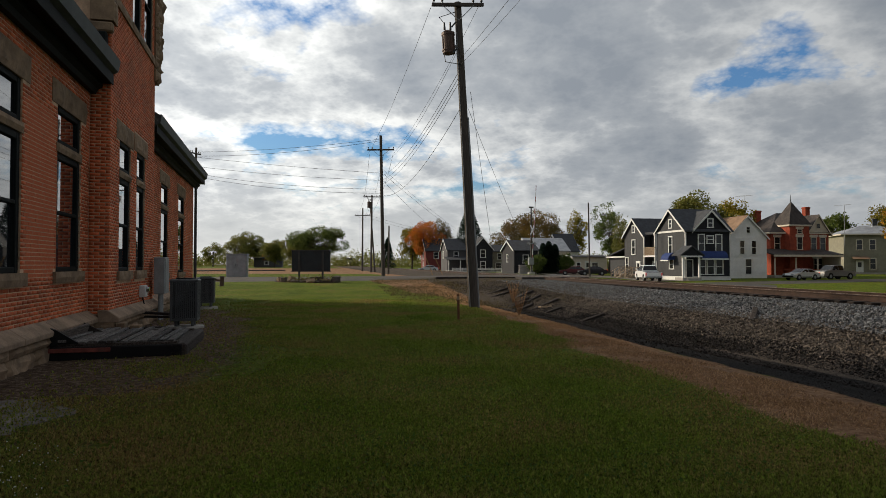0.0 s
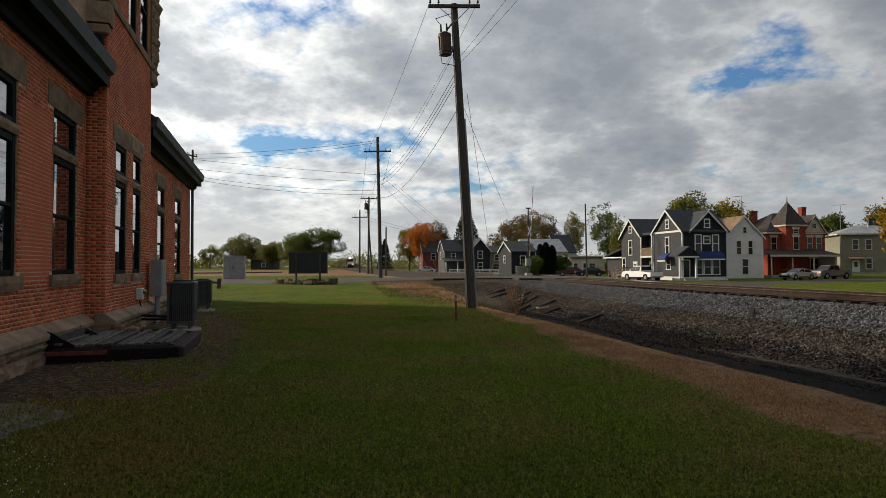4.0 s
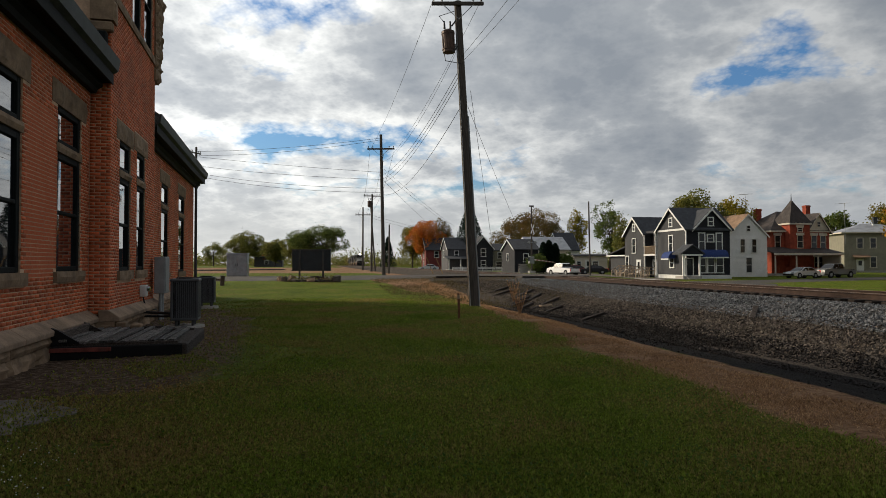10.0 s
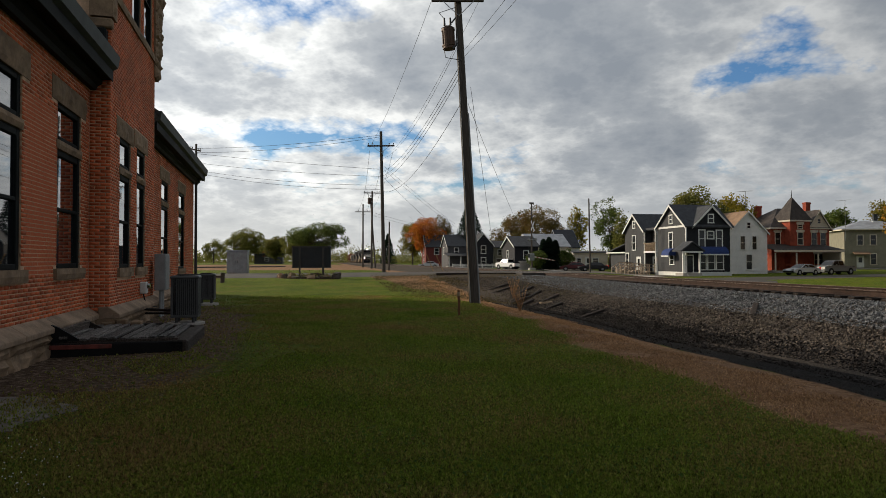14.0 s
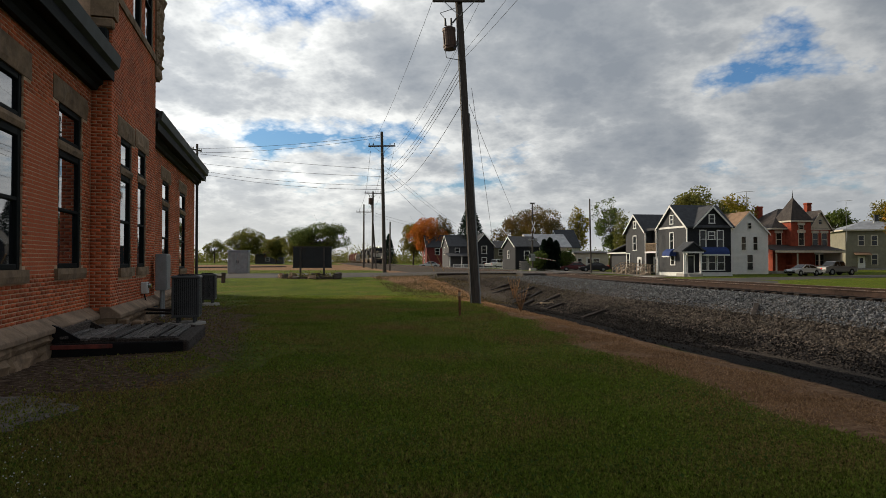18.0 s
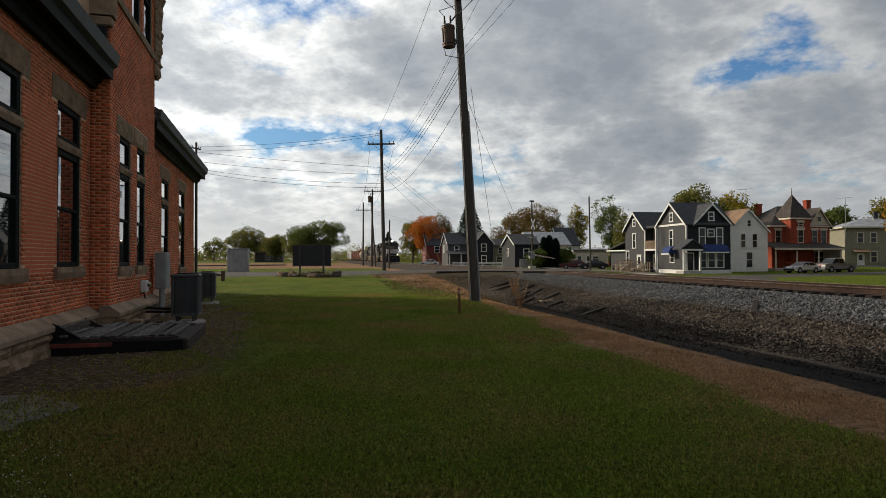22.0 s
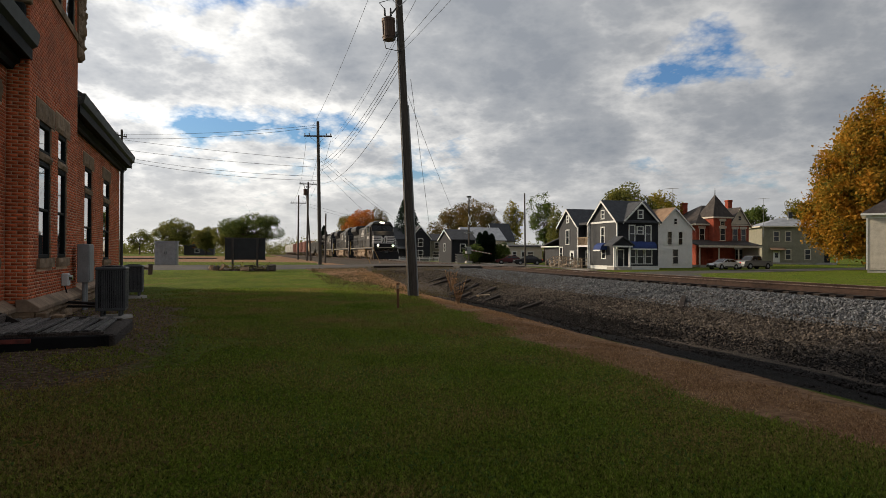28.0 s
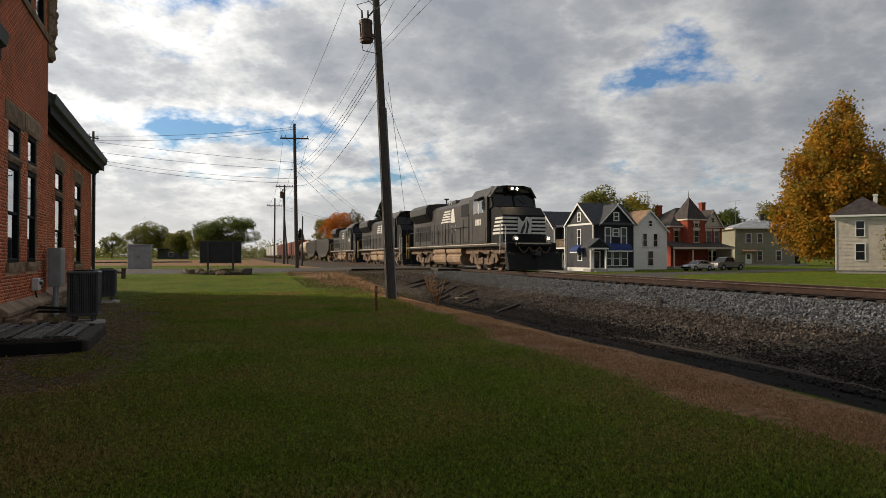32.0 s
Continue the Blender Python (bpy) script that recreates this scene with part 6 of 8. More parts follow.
def air_conditioner(x, y, w, d, h, label):
    p = wall_pose(x, y)
    t = thing("air_conditioner", p, label, "air conditioner", "condensing units by the wall")
    part("pad", cyl(bmesh.new(), (0, 0, -0.03), (0, 0, 0.07), w * 0.72, w * 0.70, 28), M["concrete"], t, "pale concrete pad")
    for sx in (-1, 1):
        for sy in (-1, 1):
            part("foot", cyl(bmesh.new(), (sx * w * 0.3, sy * d * 0.3, 0.07), (sx * w * 0.3, sy * d * 0.3, 0.2), 0.035, seg=8), AC, t)
    part("base_pan", bx(-w / 2, w / 2, -d / 2, d / 2, 0.2, 0.26, bevel=0.01), AC, t)
    part("coil", bx(-w / 2 + 0.04, w / 2 - 0.04, -d / 2 + 0.04, d / 2 - 0.04, 0.26, h - 0.08), M["black"], t)
    for sx in (-1, 1):
        for sy in (-1, 1):
            part("corner_post", bx(sx * w / 2 - (0.06 if sx > 0 else 0), sx * w / 2 + (0 if sx > 0 else 0.06), sy * d / 2 - (0.06 if sy > 0 else 0), sy * d / 2 + (0 if sy > 0 else 0.06), 0.26, h - 0.08, bevel=0.008), AC, t)
    n = 11
    sl = bx(-0.014, 0.014, -0.012, 0.012, 0.26, h - 0.08)
    first = part("louvre", sl, AC, t, m=pose(-w / 2 + 0.09, -d / 2 + 0.012, 0))
    for i in range(n):
        u = 0.09 + i * (w - 0.18) / (n - 1)
        for q in ((-w / 2 + u, -d / 2 + 0.012), (-w / 2 + u, d / 2 - 0.012), (-w / 2 + 0.012, -d / 2 + u * d / w), (w / 2 - 0.012, -d / 2 + u * d / w)):
            o = new("louvre", first.data)
            o.parent, o.matrix_basis = t, pose(q[0], q[1], 0)
    part("lid", bx(-w / 2 - 0.015, w / 2 + 0.015, -d / 2 - 0.015, d / 2 + 0.015, h - 0.08, h, bevel=0.025), AC, t)
    part("fan_grille", cyl(bmesh.new(), (0, 0, h), (0, 0, h + 0.03), w * 0.38, w * 0.34, 20), M["black"], t)


air_conditioner(1.5, 16.86, 0.62, 0.62, 1.2, "dark grey air conditioner on a concrete pad")
air_conditioner(1.22, 24.3, 0.58, 0.58, 1.1, "dark grey air conditioner on a concrete pad")


def meter_box():
    t = thing("electric_cabinet", wall_pose(PT + 0.25, 19.4), "tall grey electric cabinet fixed on the wall", "electric box")
    part("cabinet", bx(-0.12, 0.16, -0.34, 0.34, 0.75, 1.75, bevel=0.015), M["metal_grey"], t)
    part("cabinet_door", bx(0.16, 0.175, -0.29, 0.29, 0.8, 1.7, bevel=0.006), M["metal_grey"], t)
    for y, r in ((-0.2, 0.045), (0.02, 0.06), (0.2, 0.03)):
        part("conduit", cyl(bmesh.new(), (0.02, y, -0.05), (0.02, y, 0.75), r, seg=10), M["metal_grey"], t)
    b = thing("meter_box", wall_pose(PT + 0.06, 17.95), "small white meter box on the brick wall", "electric box")
    part("case", bx(-0.06, 0.1, -0.13, 0.13, 0.72, 1.02, bevel=0.02), M["white"], b)
    part("meter", cyl(bmesh.new(), (0.1, 0.0, 0.92), (0.17, 0.0, 0.92), 0.07, 0.06, 14), M["glass"], b)
    bm = cyl(bmesh.new(), (0.0, 0.0, 0.74), (0.05, 0.12, 0.42), 0.018, seg=6)
    cyl(bm, (0.05, 0.12, 0.42), (0.2, 0.75, 0.33), 0.018, seg=6)
    part("cable", bm, M["wire"], b)
    pl = thing("pipe_bend", wall_pose(0.6, 17.6), "black insulated pipes between wall and unit", "pipe")
    part("pipe", cyl(bmesh.new(), (-0.3, 0, 0.36), (0.5, -0.5, 0.34), 0.035, seg=8), M["wire"], pl)
    part("pipe", cyl(bmesh.new(), (-0.3, 0.15, 0.24), (0.5, -0.35, 0.26), 0.03, seg=8), M["wire"], pl)
    part("riser", cyl(bmesh.new(), (-0.3, 0.0, -0.05), (-0.3, 0.0, 0.4), 0.03, seg=8), M["metal_grey"], pl)


meter_box()


def cellar_hatch():
    """The old board cover over the cellar way, on a timber curb against the wall."""
    t = thing("cellar_hatch", wall_pose(0.05, 11.9, 0), "old weathered plank hatch cover on a timber curb", "hatch")
    rng = random.Random(9)
    w, d = 2.05, 2.7                     # out from the wall, along it
    # front curb and near cheek are blacker than the other timbers
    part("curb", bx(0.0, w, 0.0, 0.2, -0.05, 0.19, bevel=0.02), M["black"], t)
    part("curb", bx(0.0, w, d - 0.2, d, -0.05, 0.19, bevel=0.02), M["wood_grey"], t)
    part("curb", bx(w - 0.22, w + 0.06, 0.0, d, -0.05, 0.2, bevel=0.03), M["wood_grey"], t)
    part("curb_board", bx(0.0, w * 0.45, -0.03, -0.002, 0.1, 0.17, bevel=0.005), M["copper"], t, "faded red board")
    n = 12
    for i in range(n):
        x0 = 0.12 + i * (w - 0.25) / n
        wd = (w - 0.25) / n - rng.uniform(0.012, 0.045)
        bm = bmesh.new()
        box(bm, 0, wd, 0, d - rng.uniform(0.1, 0.3), 0, 0.045, bevel=0.008)
        for v in bm.verts:
            v.co.z += 0.012 * noise.noise(Vector((v.co.y * 2, i * 3.1, 0)))
        part("plank", bm, PLANK, t, m=pose(x0, 0.05 + rng.uniform(-0.05, 0.12), 0.235 - 0.004 * i + rng.uniform(0, 0.03), rng.uniform(-0.8, 0.8), rng.uniform(-5, 5), rng.uniform(-0.9, 0.9)))
    part("batten", bx(0.1, w - 0.1, 0.05, 0.18, 0.185, 0.235), M["wood_grey"], t)
    part("batten", bx(0.1, w - 0.1, d - 0.4, d - 0.27, 0.185, 0.235), M["wood_grey"], t)
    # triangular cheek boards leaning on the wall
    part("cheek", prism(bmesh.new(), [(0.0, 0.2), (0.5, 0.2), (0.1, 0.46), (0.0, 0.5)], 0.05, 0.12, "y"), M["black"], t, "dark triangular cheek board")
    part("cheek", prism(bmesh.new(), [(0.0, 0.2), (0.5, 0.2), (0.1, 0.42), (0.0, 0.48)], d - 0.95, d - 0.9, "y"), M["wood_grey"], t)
    part("back_board", bx(0.0, 0.05, 0.15, d - 0.95, 0.2, 0.45, bevel=0.01), M["wood_grey"], t, m=pose(0.02, 0, 0, 0, 12, 0))
    part("beam", bx(0.25, w * 0.75, d + 0.1, d + 0.24, 0.02, 0.24, bevel=0.02), M["wood_grey"], t, m=pose(0, 0, 0, 0, 0, 4))
    for i in range(3):
        part("block", bx(0.1 + i * 0.28, 0.3 + i * 0.28, d + 0.02, d + 0.3, 0.02, 0.3 + 0.05 * (i % 2), bevel=0.02), M["stone"], t)


cellar_hatch()


def slab(px_x, y, w, d, rot):
    t = thing("stone_slab", pose(px_x, y, float(land(px_x, y)) - 0.02, 0, 0, rot), "flat pale concrete slab sunk in the lawn", "slab")
    bm = bmesh.new()
    n = 48
    pts = [(w * 0.5 * math.cos(a) * (1 + 0.4 * noise.noise(Vector((math.cos(a) * 2, math.sin(a) * 2, 0))) + 0.2 * noise.noise(Vector((a * 5, w, 0)))), d * 0.5 * math.sin(a) * (1 + 0.4 * noise.noise(Vector((math.cos(a) * 2, math.sin(a) * 2, 0))) + 0.2 * noise.noise(Vector((a * 5, d, 5))))) for a in [i * 2 * math.pi / n for i in range(n)]]
    prism(bm, pts, 0, 0.028, "z")
    part("slab", bm, M["old_concrete"], t)


slab(-4.75, 6.6, 1.8, 1.7, 10)


def stake(x, y, h, label, mat, r=0.03):
    t = thing("stake", pose(x, y, float(land(x, y)) - 0.02, 2, -2, 20), label, "stake")
    part("post", bx(-r, r, -r * 0.6, r * 0.6, -0.1, h, bevel=0.004), mat, t)
    part("top_band", bx(-r - 0.003, r + 0.003, -r * 0.6 - 0.003, r * 0.6 + 0.003, h - 0.16, h - 0.05), M["wood_new"], t)


stake(0.42, 18.2, 0.75, "thin wooden marker stake in the lawn", M["rust"])


def old_post(x, y):
    t = thing("wooden_post", pose(x, y, float(land(x, y)) - 0.03, 1, 3, 25), "short weathered wooden post in the lawn", "post")
    part("post", bx(-0.11, 0.11, -0.1, 0.1, -0.2, 0.55, bevel=0.02), M["pole"], t)
    part("cap", bx(-0.14, 0.14, -0.12, 0.12, 0.55, 0.60, bevel=0.01), PLANK, t)
    part("brace", bx(-0.4, -0.115, -0.05, 0.05, 0.3, 0.42, bevel=0.01), M["pole"], t)


old_post(-12.6, 36.9)


def sign_board():
    x, y = -8.56, 42.0
    z = float(land(x, y))
    t = thing("sign_board", pose(x, y, z, 0, 0, 3), "dark back of a sign on two posts", "sign")
    part("board", bx(-1.23, 1.23, -0.06, 0.06, 0.72, 2.02, bevel=0.01), M["sign_back"], t)
    bm = bmesh.new()
    for a in ((-1.27, 1.27, 2.0, 2.07), (-1.27, 1.27, 0.67, 0.73)):
        box(bm, a[0], a[1], -0.08, 0.08, a[2], a[3])
    part("frame", bm, M["metal_dark"], t)
    for u in (-0.75, 0.75):
        part("post", bx(u - 0.06, u + 0.06, -0.12, -0.062, -0.3, 2.0, bevel=0.005), M["metal_dark"], t)
    p = thing("flower_bed", pose(x - 0.1, y - 0.3, z, 0, 0, 3), "low stone-edged flower bed with withered plants", "flower bed")
    rng = random.Random(2)
    part("soil", cyl(bmesh.new(), (0, 0, -0.05), (0, 0, 0.12), 1.0, 0.9, 20), M["soil"], p, m=Matrix.Diagonal((1.75, 0.8, 1, 1)))
    for i in range(24):
        a = i * 2 * math.pi / 24 + rng.uniform(-0.08, 0.08)
        hh = rng.uniform(0.14, 0.38)
        b = rough_block(rng, rng.uniform(0.2, 0.35), rng.uniform(0.3, 0.62), hh, 0.09)
        k = rng.uniform(0.85, 1.1)
        part("edging_stone", b, M["ballast_mid"] if i % 3 else M["pale_stone"], p, m=pose(1.85 * k * math.cos(a), 0.85 * k * math.sin(a), -0.04, rng.uniform(-16, 16), rng.uniform(-16, 16), math.degrees(a) + rng.uniform(-35, 35)))
    g = np.random.default_rng(4)
    P = np.stack([g.uniform(-1.7, 1.7, 420), g.uniform(-0.7, 0.7, 420), g.uniform(0.1, 0.6, 420) * g.uniform(0.4, 1, 420)], -1)
    tagged(scatter("foliage", LEAF_V, LEAF_F, turns(420, g, g.uniform(0.05, 0.14, 420), P, 1.2), LEAF["olive"], p), kind="stuff")


sign_board()


def cabinet(x, y):
    t = thing("signal_cabinet", pose(x, y, float(land(x, y)) - 0.05, 0, 0, 8), "plain grey metal signal cabinet by the line", "cabinet")
    part("body", bx(-0.78, 0.78, -0.5, 0.5, 0.05, 1.82, bevel=0.02), M["metal_grey"], t)
    part("roof", bx(-0.84, 0.84, -0.56, 0.56, 1.82, 1.9, bevel=0.02), M["metal_grey"], t)
    for s in (-1, 1):
        d = part("door", bx(min(0, s * 0.72) + 0.01, max(0, s * 0.72) - 0.01, -0.52, -0.502, 0.12, 1.75, bevel=0.006), M["metal_grey"], t)
        part("handle", bx(s * 0.07 - 0.015, s * 0.07 + 0.015, -0.56, -0.521, 0.9, 1.1), M["metal_dark"], d)
    part("plinth", bx(-0.8, 0.8, -0.52, 0.52, -0.1, 0.05), M["concrete"], t)


cabinet(-16.5, 52.0)


def level_crossing_signal():
    x, y = 8.5, 63.0
    z = float(land(x, y)) - 0.02
    t = thing("crossing_signal", pose(x, y, z, 0, 0, 10), "railway crossing signal mast with white crossbuck", "crossing signal")
    part("mast", cyl(bmesh.new(), (0, 0, -0.1), (0, 0, 6.6), 0.09, 0.06, 10), M["pole"], t)
    part("crossarm", bx(-0.22, 0.22, -0.06, 0.06, 6.45, 6.6), M["pole"], t)
    for r in (-45, 45):
        part("crossbuck_board", bx(-0.65, 0.65, -0.02, 0.0, -0.09, 0.09, bevel=0.004), M["white"], t, m=pose(0.05, -0.13 - (0.02 if r > 0 else 0), 4.3) @ pose(0, 0, 0, 0, 0, 52) @ pose(0, 0, 0, 0, r, 0))
    for sx in (-0.3, 0.3):
        hd = part("light_hood", cyl(bmesh.new(), (sx, -0.1, 3.0), (sx, -0.22, 3.0), 0.14, 0.14, 20), M["metal_dark"], t)
        part("lens", cyl(bmesh.new(), (sx, -0.221, 3.0), (sx, -0.235, 3.0), 0.12, 0.1, 14), LAMP_BACK, hd)
    part("light_bar", bx(-0.45, 0.45, -0.08, -0.02, 2.95, 3.05), M["metal_grey"], t)
    part("gate_mechanism", bx(-0.25, 0.25, -0.1, 0.35, 0.95, 1.65, bevel=0.03), M["metal_grey"], t)
    part("base", bx(-0.3, 0.3, -0.3, 0.3, -0.1, 0.25, bevel=0.03), M["concrete"], t)
    arm = thing("crossing_gate_arm", pose(8.6, 63.1, z + 1.35), "red and white striped crossing gate arm", "barrier")
    n = 13
    L = 7.6
    for i in range(n):
        part("stripe", bx(i * L / n, (i + 1) * L / n - 0.002, -0.02, 0.02, -0.06 + 0.02 * i / n, 0.06 - 0.02 * i / n), M["white"] if i % 2 else RED_PAINT, arm)
    part("counterweight", bx(-1.3, -0.9, -0.06, 0.06, -0.18, 0.18, bevel=0.02), M["metal_dark"], arm)
    part("lever", bx(-1.3, 0, -0.04, 0.04, -0.05, 0.05), M["metal_grey"], arm)
    return arm


LAMP_BACK = material("grey_lamp_back", (0.36, 0.36, 0.36), 0.4, bump=0)
RED_PAINT = material("red_paint", (0.35, 0.10, 0.09), 0.5, var=0.1, bump=0.05)
gate_arm = level_crossing_signal()


def guy_guards():
    for px, d, lean in ((-1.0, 60.0, 22), (-0.1, 61.0, 24)):
        t = thing("guy_guard", pose(px, d, float(land(px, d)), 0, -lean, 0), "slanted yellow plastic guy wire guard", "guy guard", "guy guards")
        part("guard", cyl(bmesh.new(), (0, 0, -0.1), (0, 0, 1.7), 0.03, 0.03, 8), YELLOW, t)


YELLOW = material("faded_yellow_plastic", (0.25, 0.15, 0.05), 0.6, var=0.15, bump=0.05)
guy_guards()


def white_fence():
    t = thing("white_fence", line_pose(11.5, 100.5, -0.15), "low white rail fence beside the street", "fence")
    L = 13.0
    for i in range(7):
        part("post", bx(i * L / 6 - 0.06, i * L / 6 + 0.06, -0.06, 0.06, -0.2, 1.05, bevel=0.01), M["white"], t)
    for z in (0.3, 0.62, 0.92):
        part("rail", bx(0, L, -0.03, 0.03, z - 0.07, z + 0.07), M["white"], t)


white_fence()


def block_wall():
    t = thing("block_wall", line_pose(17.6, 73.0, -0.3), "plain grey concrete block wall", "wall")
    for r in range(9):
        for i in range(10):
            part("block", bx(i * 0.4 + (0.2 if r % 2 else 0) + 0.005, i * 0.4 + 0.395 + (0.2 if r % 2 else 0), -0.1, 0.1, r * 0.2 + 0.004, r * 0.2 + 0.197), M["concrete"], t)


block_wall()


# ---- parked cars and pickups ----
CAR_GLASS = glass_material("car_window_glass", (0.008, 0.009, 0.011), 0.12, 1.35, 0.0)


def vehicle(m, kind, paint, label, group="parked cars"):
    """A car heading along +y of its pose; z 0 on the road."""
    t = thing("pickup_truck" if kind == "pickup" else "car", m, label, "truck" if kind == "pickup" else "car", group)
    if kind == "pickup":
        L, W, wr, axles = 5.9, 2.0, 0.40, (1.02, 4.72)
        side = [(0.0, 0.55), (0.0, 1.05), (2.02, 1.12), (2.05, 1.2), (5.2, 1.22), (5.82, 1.05), (5.9, 0.6), (5.8, 0.42), (0.1, 0.45)]
        cab = [(2.0, 1.18), (2.12, 1.82), (2.45, 1.90), (3.55, 1.90), (3.85, 1.80), (4.55, 1.2)]
    else:
        L, W, wr, axles = 4.75, 1.8, 0.33, (0.95, 3.75)
        side = [(0.0, 0.5), (0.05, 0.88), (0.7, 0.95), (3.4, 0.93), (4.45, 0.78), (4.72, 0.62), (4.75, 0.42), (4.6, 0.26), (0.15, 0.28)]
        cab = [(0.55, 0.93), (1.2, 1.36), (1.8, 1.45), (2.55, 1.44), (3.5, 0.92)]
    def loft(profile, w0, w1, zmid, inset=0.0):
        bm = bmesh.new()
        prism(bm, profile, -w0 / 2, w0 / 2, "x")
        top = max(z for _, z in profile)
        for v in bm.verts:
            k = max(0, (v.co.z - zmid) / max(1e-3, top - zmid))
            v.co.x *= 1 - (1 - w1 / w0) * k
        bmesh.ops.bevel(bm, geom=list(bm.edges), offset=0.05, segments=2, affect="EDGES", profile=0.6)
        return bm
    body = part("body", loft(side, W, W * 0.94, 0.8), paint, t, smooth=False)
    c = part("cabin", loft(cab, W * 0.94, W * 0.72, 1.0), paint, t)
    # window bands, a little proud of the cabin
    z0 = cab[0][1] + 0.06
    z1 = max(z for _, z in cab) - 0.1
    ys = [y for y, _ in cab]
    for sx in (-1, 1):
        a, b = ys[0] + 0.28, ys[-1] - 0.3
        a2, b2 = (cab[1][0] + 0.12, cab[-2][0] - 0.02)
        mid = (a2 + b2) / 2 + 0.1
        for q0, q1, r0, r1 in ((a, mid - 0.05, a2, mid - 0.05), (mid + 0.05, b, mid + 0.05, b2)):
            bm = bmesh.new()
            xa, xb = sx * W * 0.47 + sx * 0.006, sx * W * 0.375 + sx * 0.012
            f = [bm.verts.new(p) for p in ((xa, q0, z0), (xa, q1, z0), (xb, r1, z1), (xb, r0, z1))]
            g = [bm.verts.new((v.co.x - sx * 0.02, v.co.y, v.co.z)) for v in f]
            bm.faces.new(f), bm.faces.new(g[::-1])
            for i in range(4):
                bm.faces.new((f[i], f[(i + 1) % 4], g[(i + 1) % 4], g[i]))
            part("side_window", bm, CAR_GLASS, c)
    def pane(name, y0, zz0, y1, zz1, out):
        bm = bmesh.new()
        f = [bm.verts.new(p) for p in ((-W * 0.42, y0 + out, zz0), (W * 0.42, y0 + out, zz0), (W * 0.34, y1 + out, zz1), (-W * 0.34, y1 + out, zz1))]
        g = [bm.verts.new((v.co.x, v.co.y - out * 0.8, v.co.z)) for v in f]
        bm.faces.new(f), bm.faces.new(g[::-1])
        for i in range(4):
            bm.faces.new((f[i], f[(i + 1) % 4], g[(i + 1) % 4], g[i]))
        part(name, bm, CAR_GLASS, c)
    (ya, za), (yb, zb) = cab[-1], cab[-2]
    pane("windscreen", ya - (ya - yb) * 0.1, za + (zb - za) * 0.12, yb + (ya - yb) * 0.08, zb - (zb - za) * 0.02, 0.03)
    (ya, za), (yb, zb) = cab[0], cab[1]
    pane("rear_window", ya + (yb - ya) * 0.15, za + (zb - za) * 0.2, yb - (yb - ya) * 0.05, zb - (zb - za) * 0.03, -0.03)
    if kind == "pickup":
        part("bed", bx(-W * 0.42, W * 0.42, 0.12, 1.95, 1.06, 1.125), M["black"], t)
        part("tailgate", bx(-W * 0.42, W * 0.42, -0.03, 0.0, 0.6, 1.05, bevel=0.01), paint, t)
        part("rear_bumper", bx(-W * 0.47, W * 0.47, -0.14, -0.02, 0.42, 0.6, bevel=0.02), M["metal_grey"], t, "chrome bumper")
    for sx in (-1, 1):
        part("headlight", bx(sx * W * 0.36 - 0.2, sx * W * 0.36 + 0.2, L - 0.07, L + 0.004, 0.6, 0.78, bevel=0.02), M["metal_grey"], t)
        part("tail_light", bx(sx * W * 0.43 - 0.09, sx * W * 0.43 + 0.09, -0.02, 0.06, 0.68, 1.0, bevel=0.01), TAIL, t, "red tail light")
        part("mirror", bx(sx * W * 0.5, sx * (W * 0.5 + 0.16), ys[-1] - 0.75, ys[-1] - 0.65, z0, z0 + 0.14, bevel=0.02), paint, t)
        part("sill", bx(sx * W * 0.49 - 0.02, sx * W * 0.49 + 0.02, axles[0] + 0.5, axles[1] - 0.5, 0.3, 0.42), M["black"], t)
        for y in axles:
            part("wheel_arch", cyl(bmesh.new(), (sx * W * 0.40, y, wr), (sx * W * 0.502, y, wr), wr * 1.2, wr * 1.2, 18), M["black"], t)
            wh = part("wheel", cyl(bmesh.new(), (sx * W * 0.39, y, wr), (sx * W * 0.508, y, wr), wr, wr, 20), M["rubber"], t)
            part("rim", cyl(bmesh.new(), (sx * W * 0.505, y, wr), (sx * W * 0.514, y, wr), wr * 0.62, wr * 0.55, 14), M["metal_grey"], wh)
    part("front_bumper", bx(-W * 0.46, W * 0.46, L - 0.1, L + 0.05, 0.35, 0.55, bevel=0.03), M["black"] if kind != "pickup" else M["metal_grey"], t)
    return t


TAIL = material("red_tail_lens", (0.4, 0.015, 0.012), 0.25, bump=0, emit=0.6)
CARP = dict(
    silver=material("silver_car_paint", (0.42, 0.43, 0.44), 0.35, metal=0.5, var=0.05, bump=0.0, coat=0.5),
    grey=material("pewter_car_paint", (0.17, 0.17, 0.165), 0.4, metal=0.4, var=0.05, bump=0.0, coat=0.4),
    white=material("white_car_paint", (0.76, 0.76, 0.76), 0.35, var=0.03, bump=0.0, coat=0.5),
    black=material("black_car_paint", (0.008, 0.008, 0.010), 0.45, var=0.05, bump=0.0, coat=0.15),
    red=material("dark_red_car_paint", (0.075, 0.008, 0.009), 0.45, var=0.05, bump=0.0, coat=0.15),
)


def road_z(s, a):
    p = on_line(s, a)
    return float(land(p.x, p.y)) + 0.035


def parked(s, a, turn, kind, paint, label):
    return vehicle(line_pose(s, a, road_z(s, a), turn), kind, CARP[paint], label)


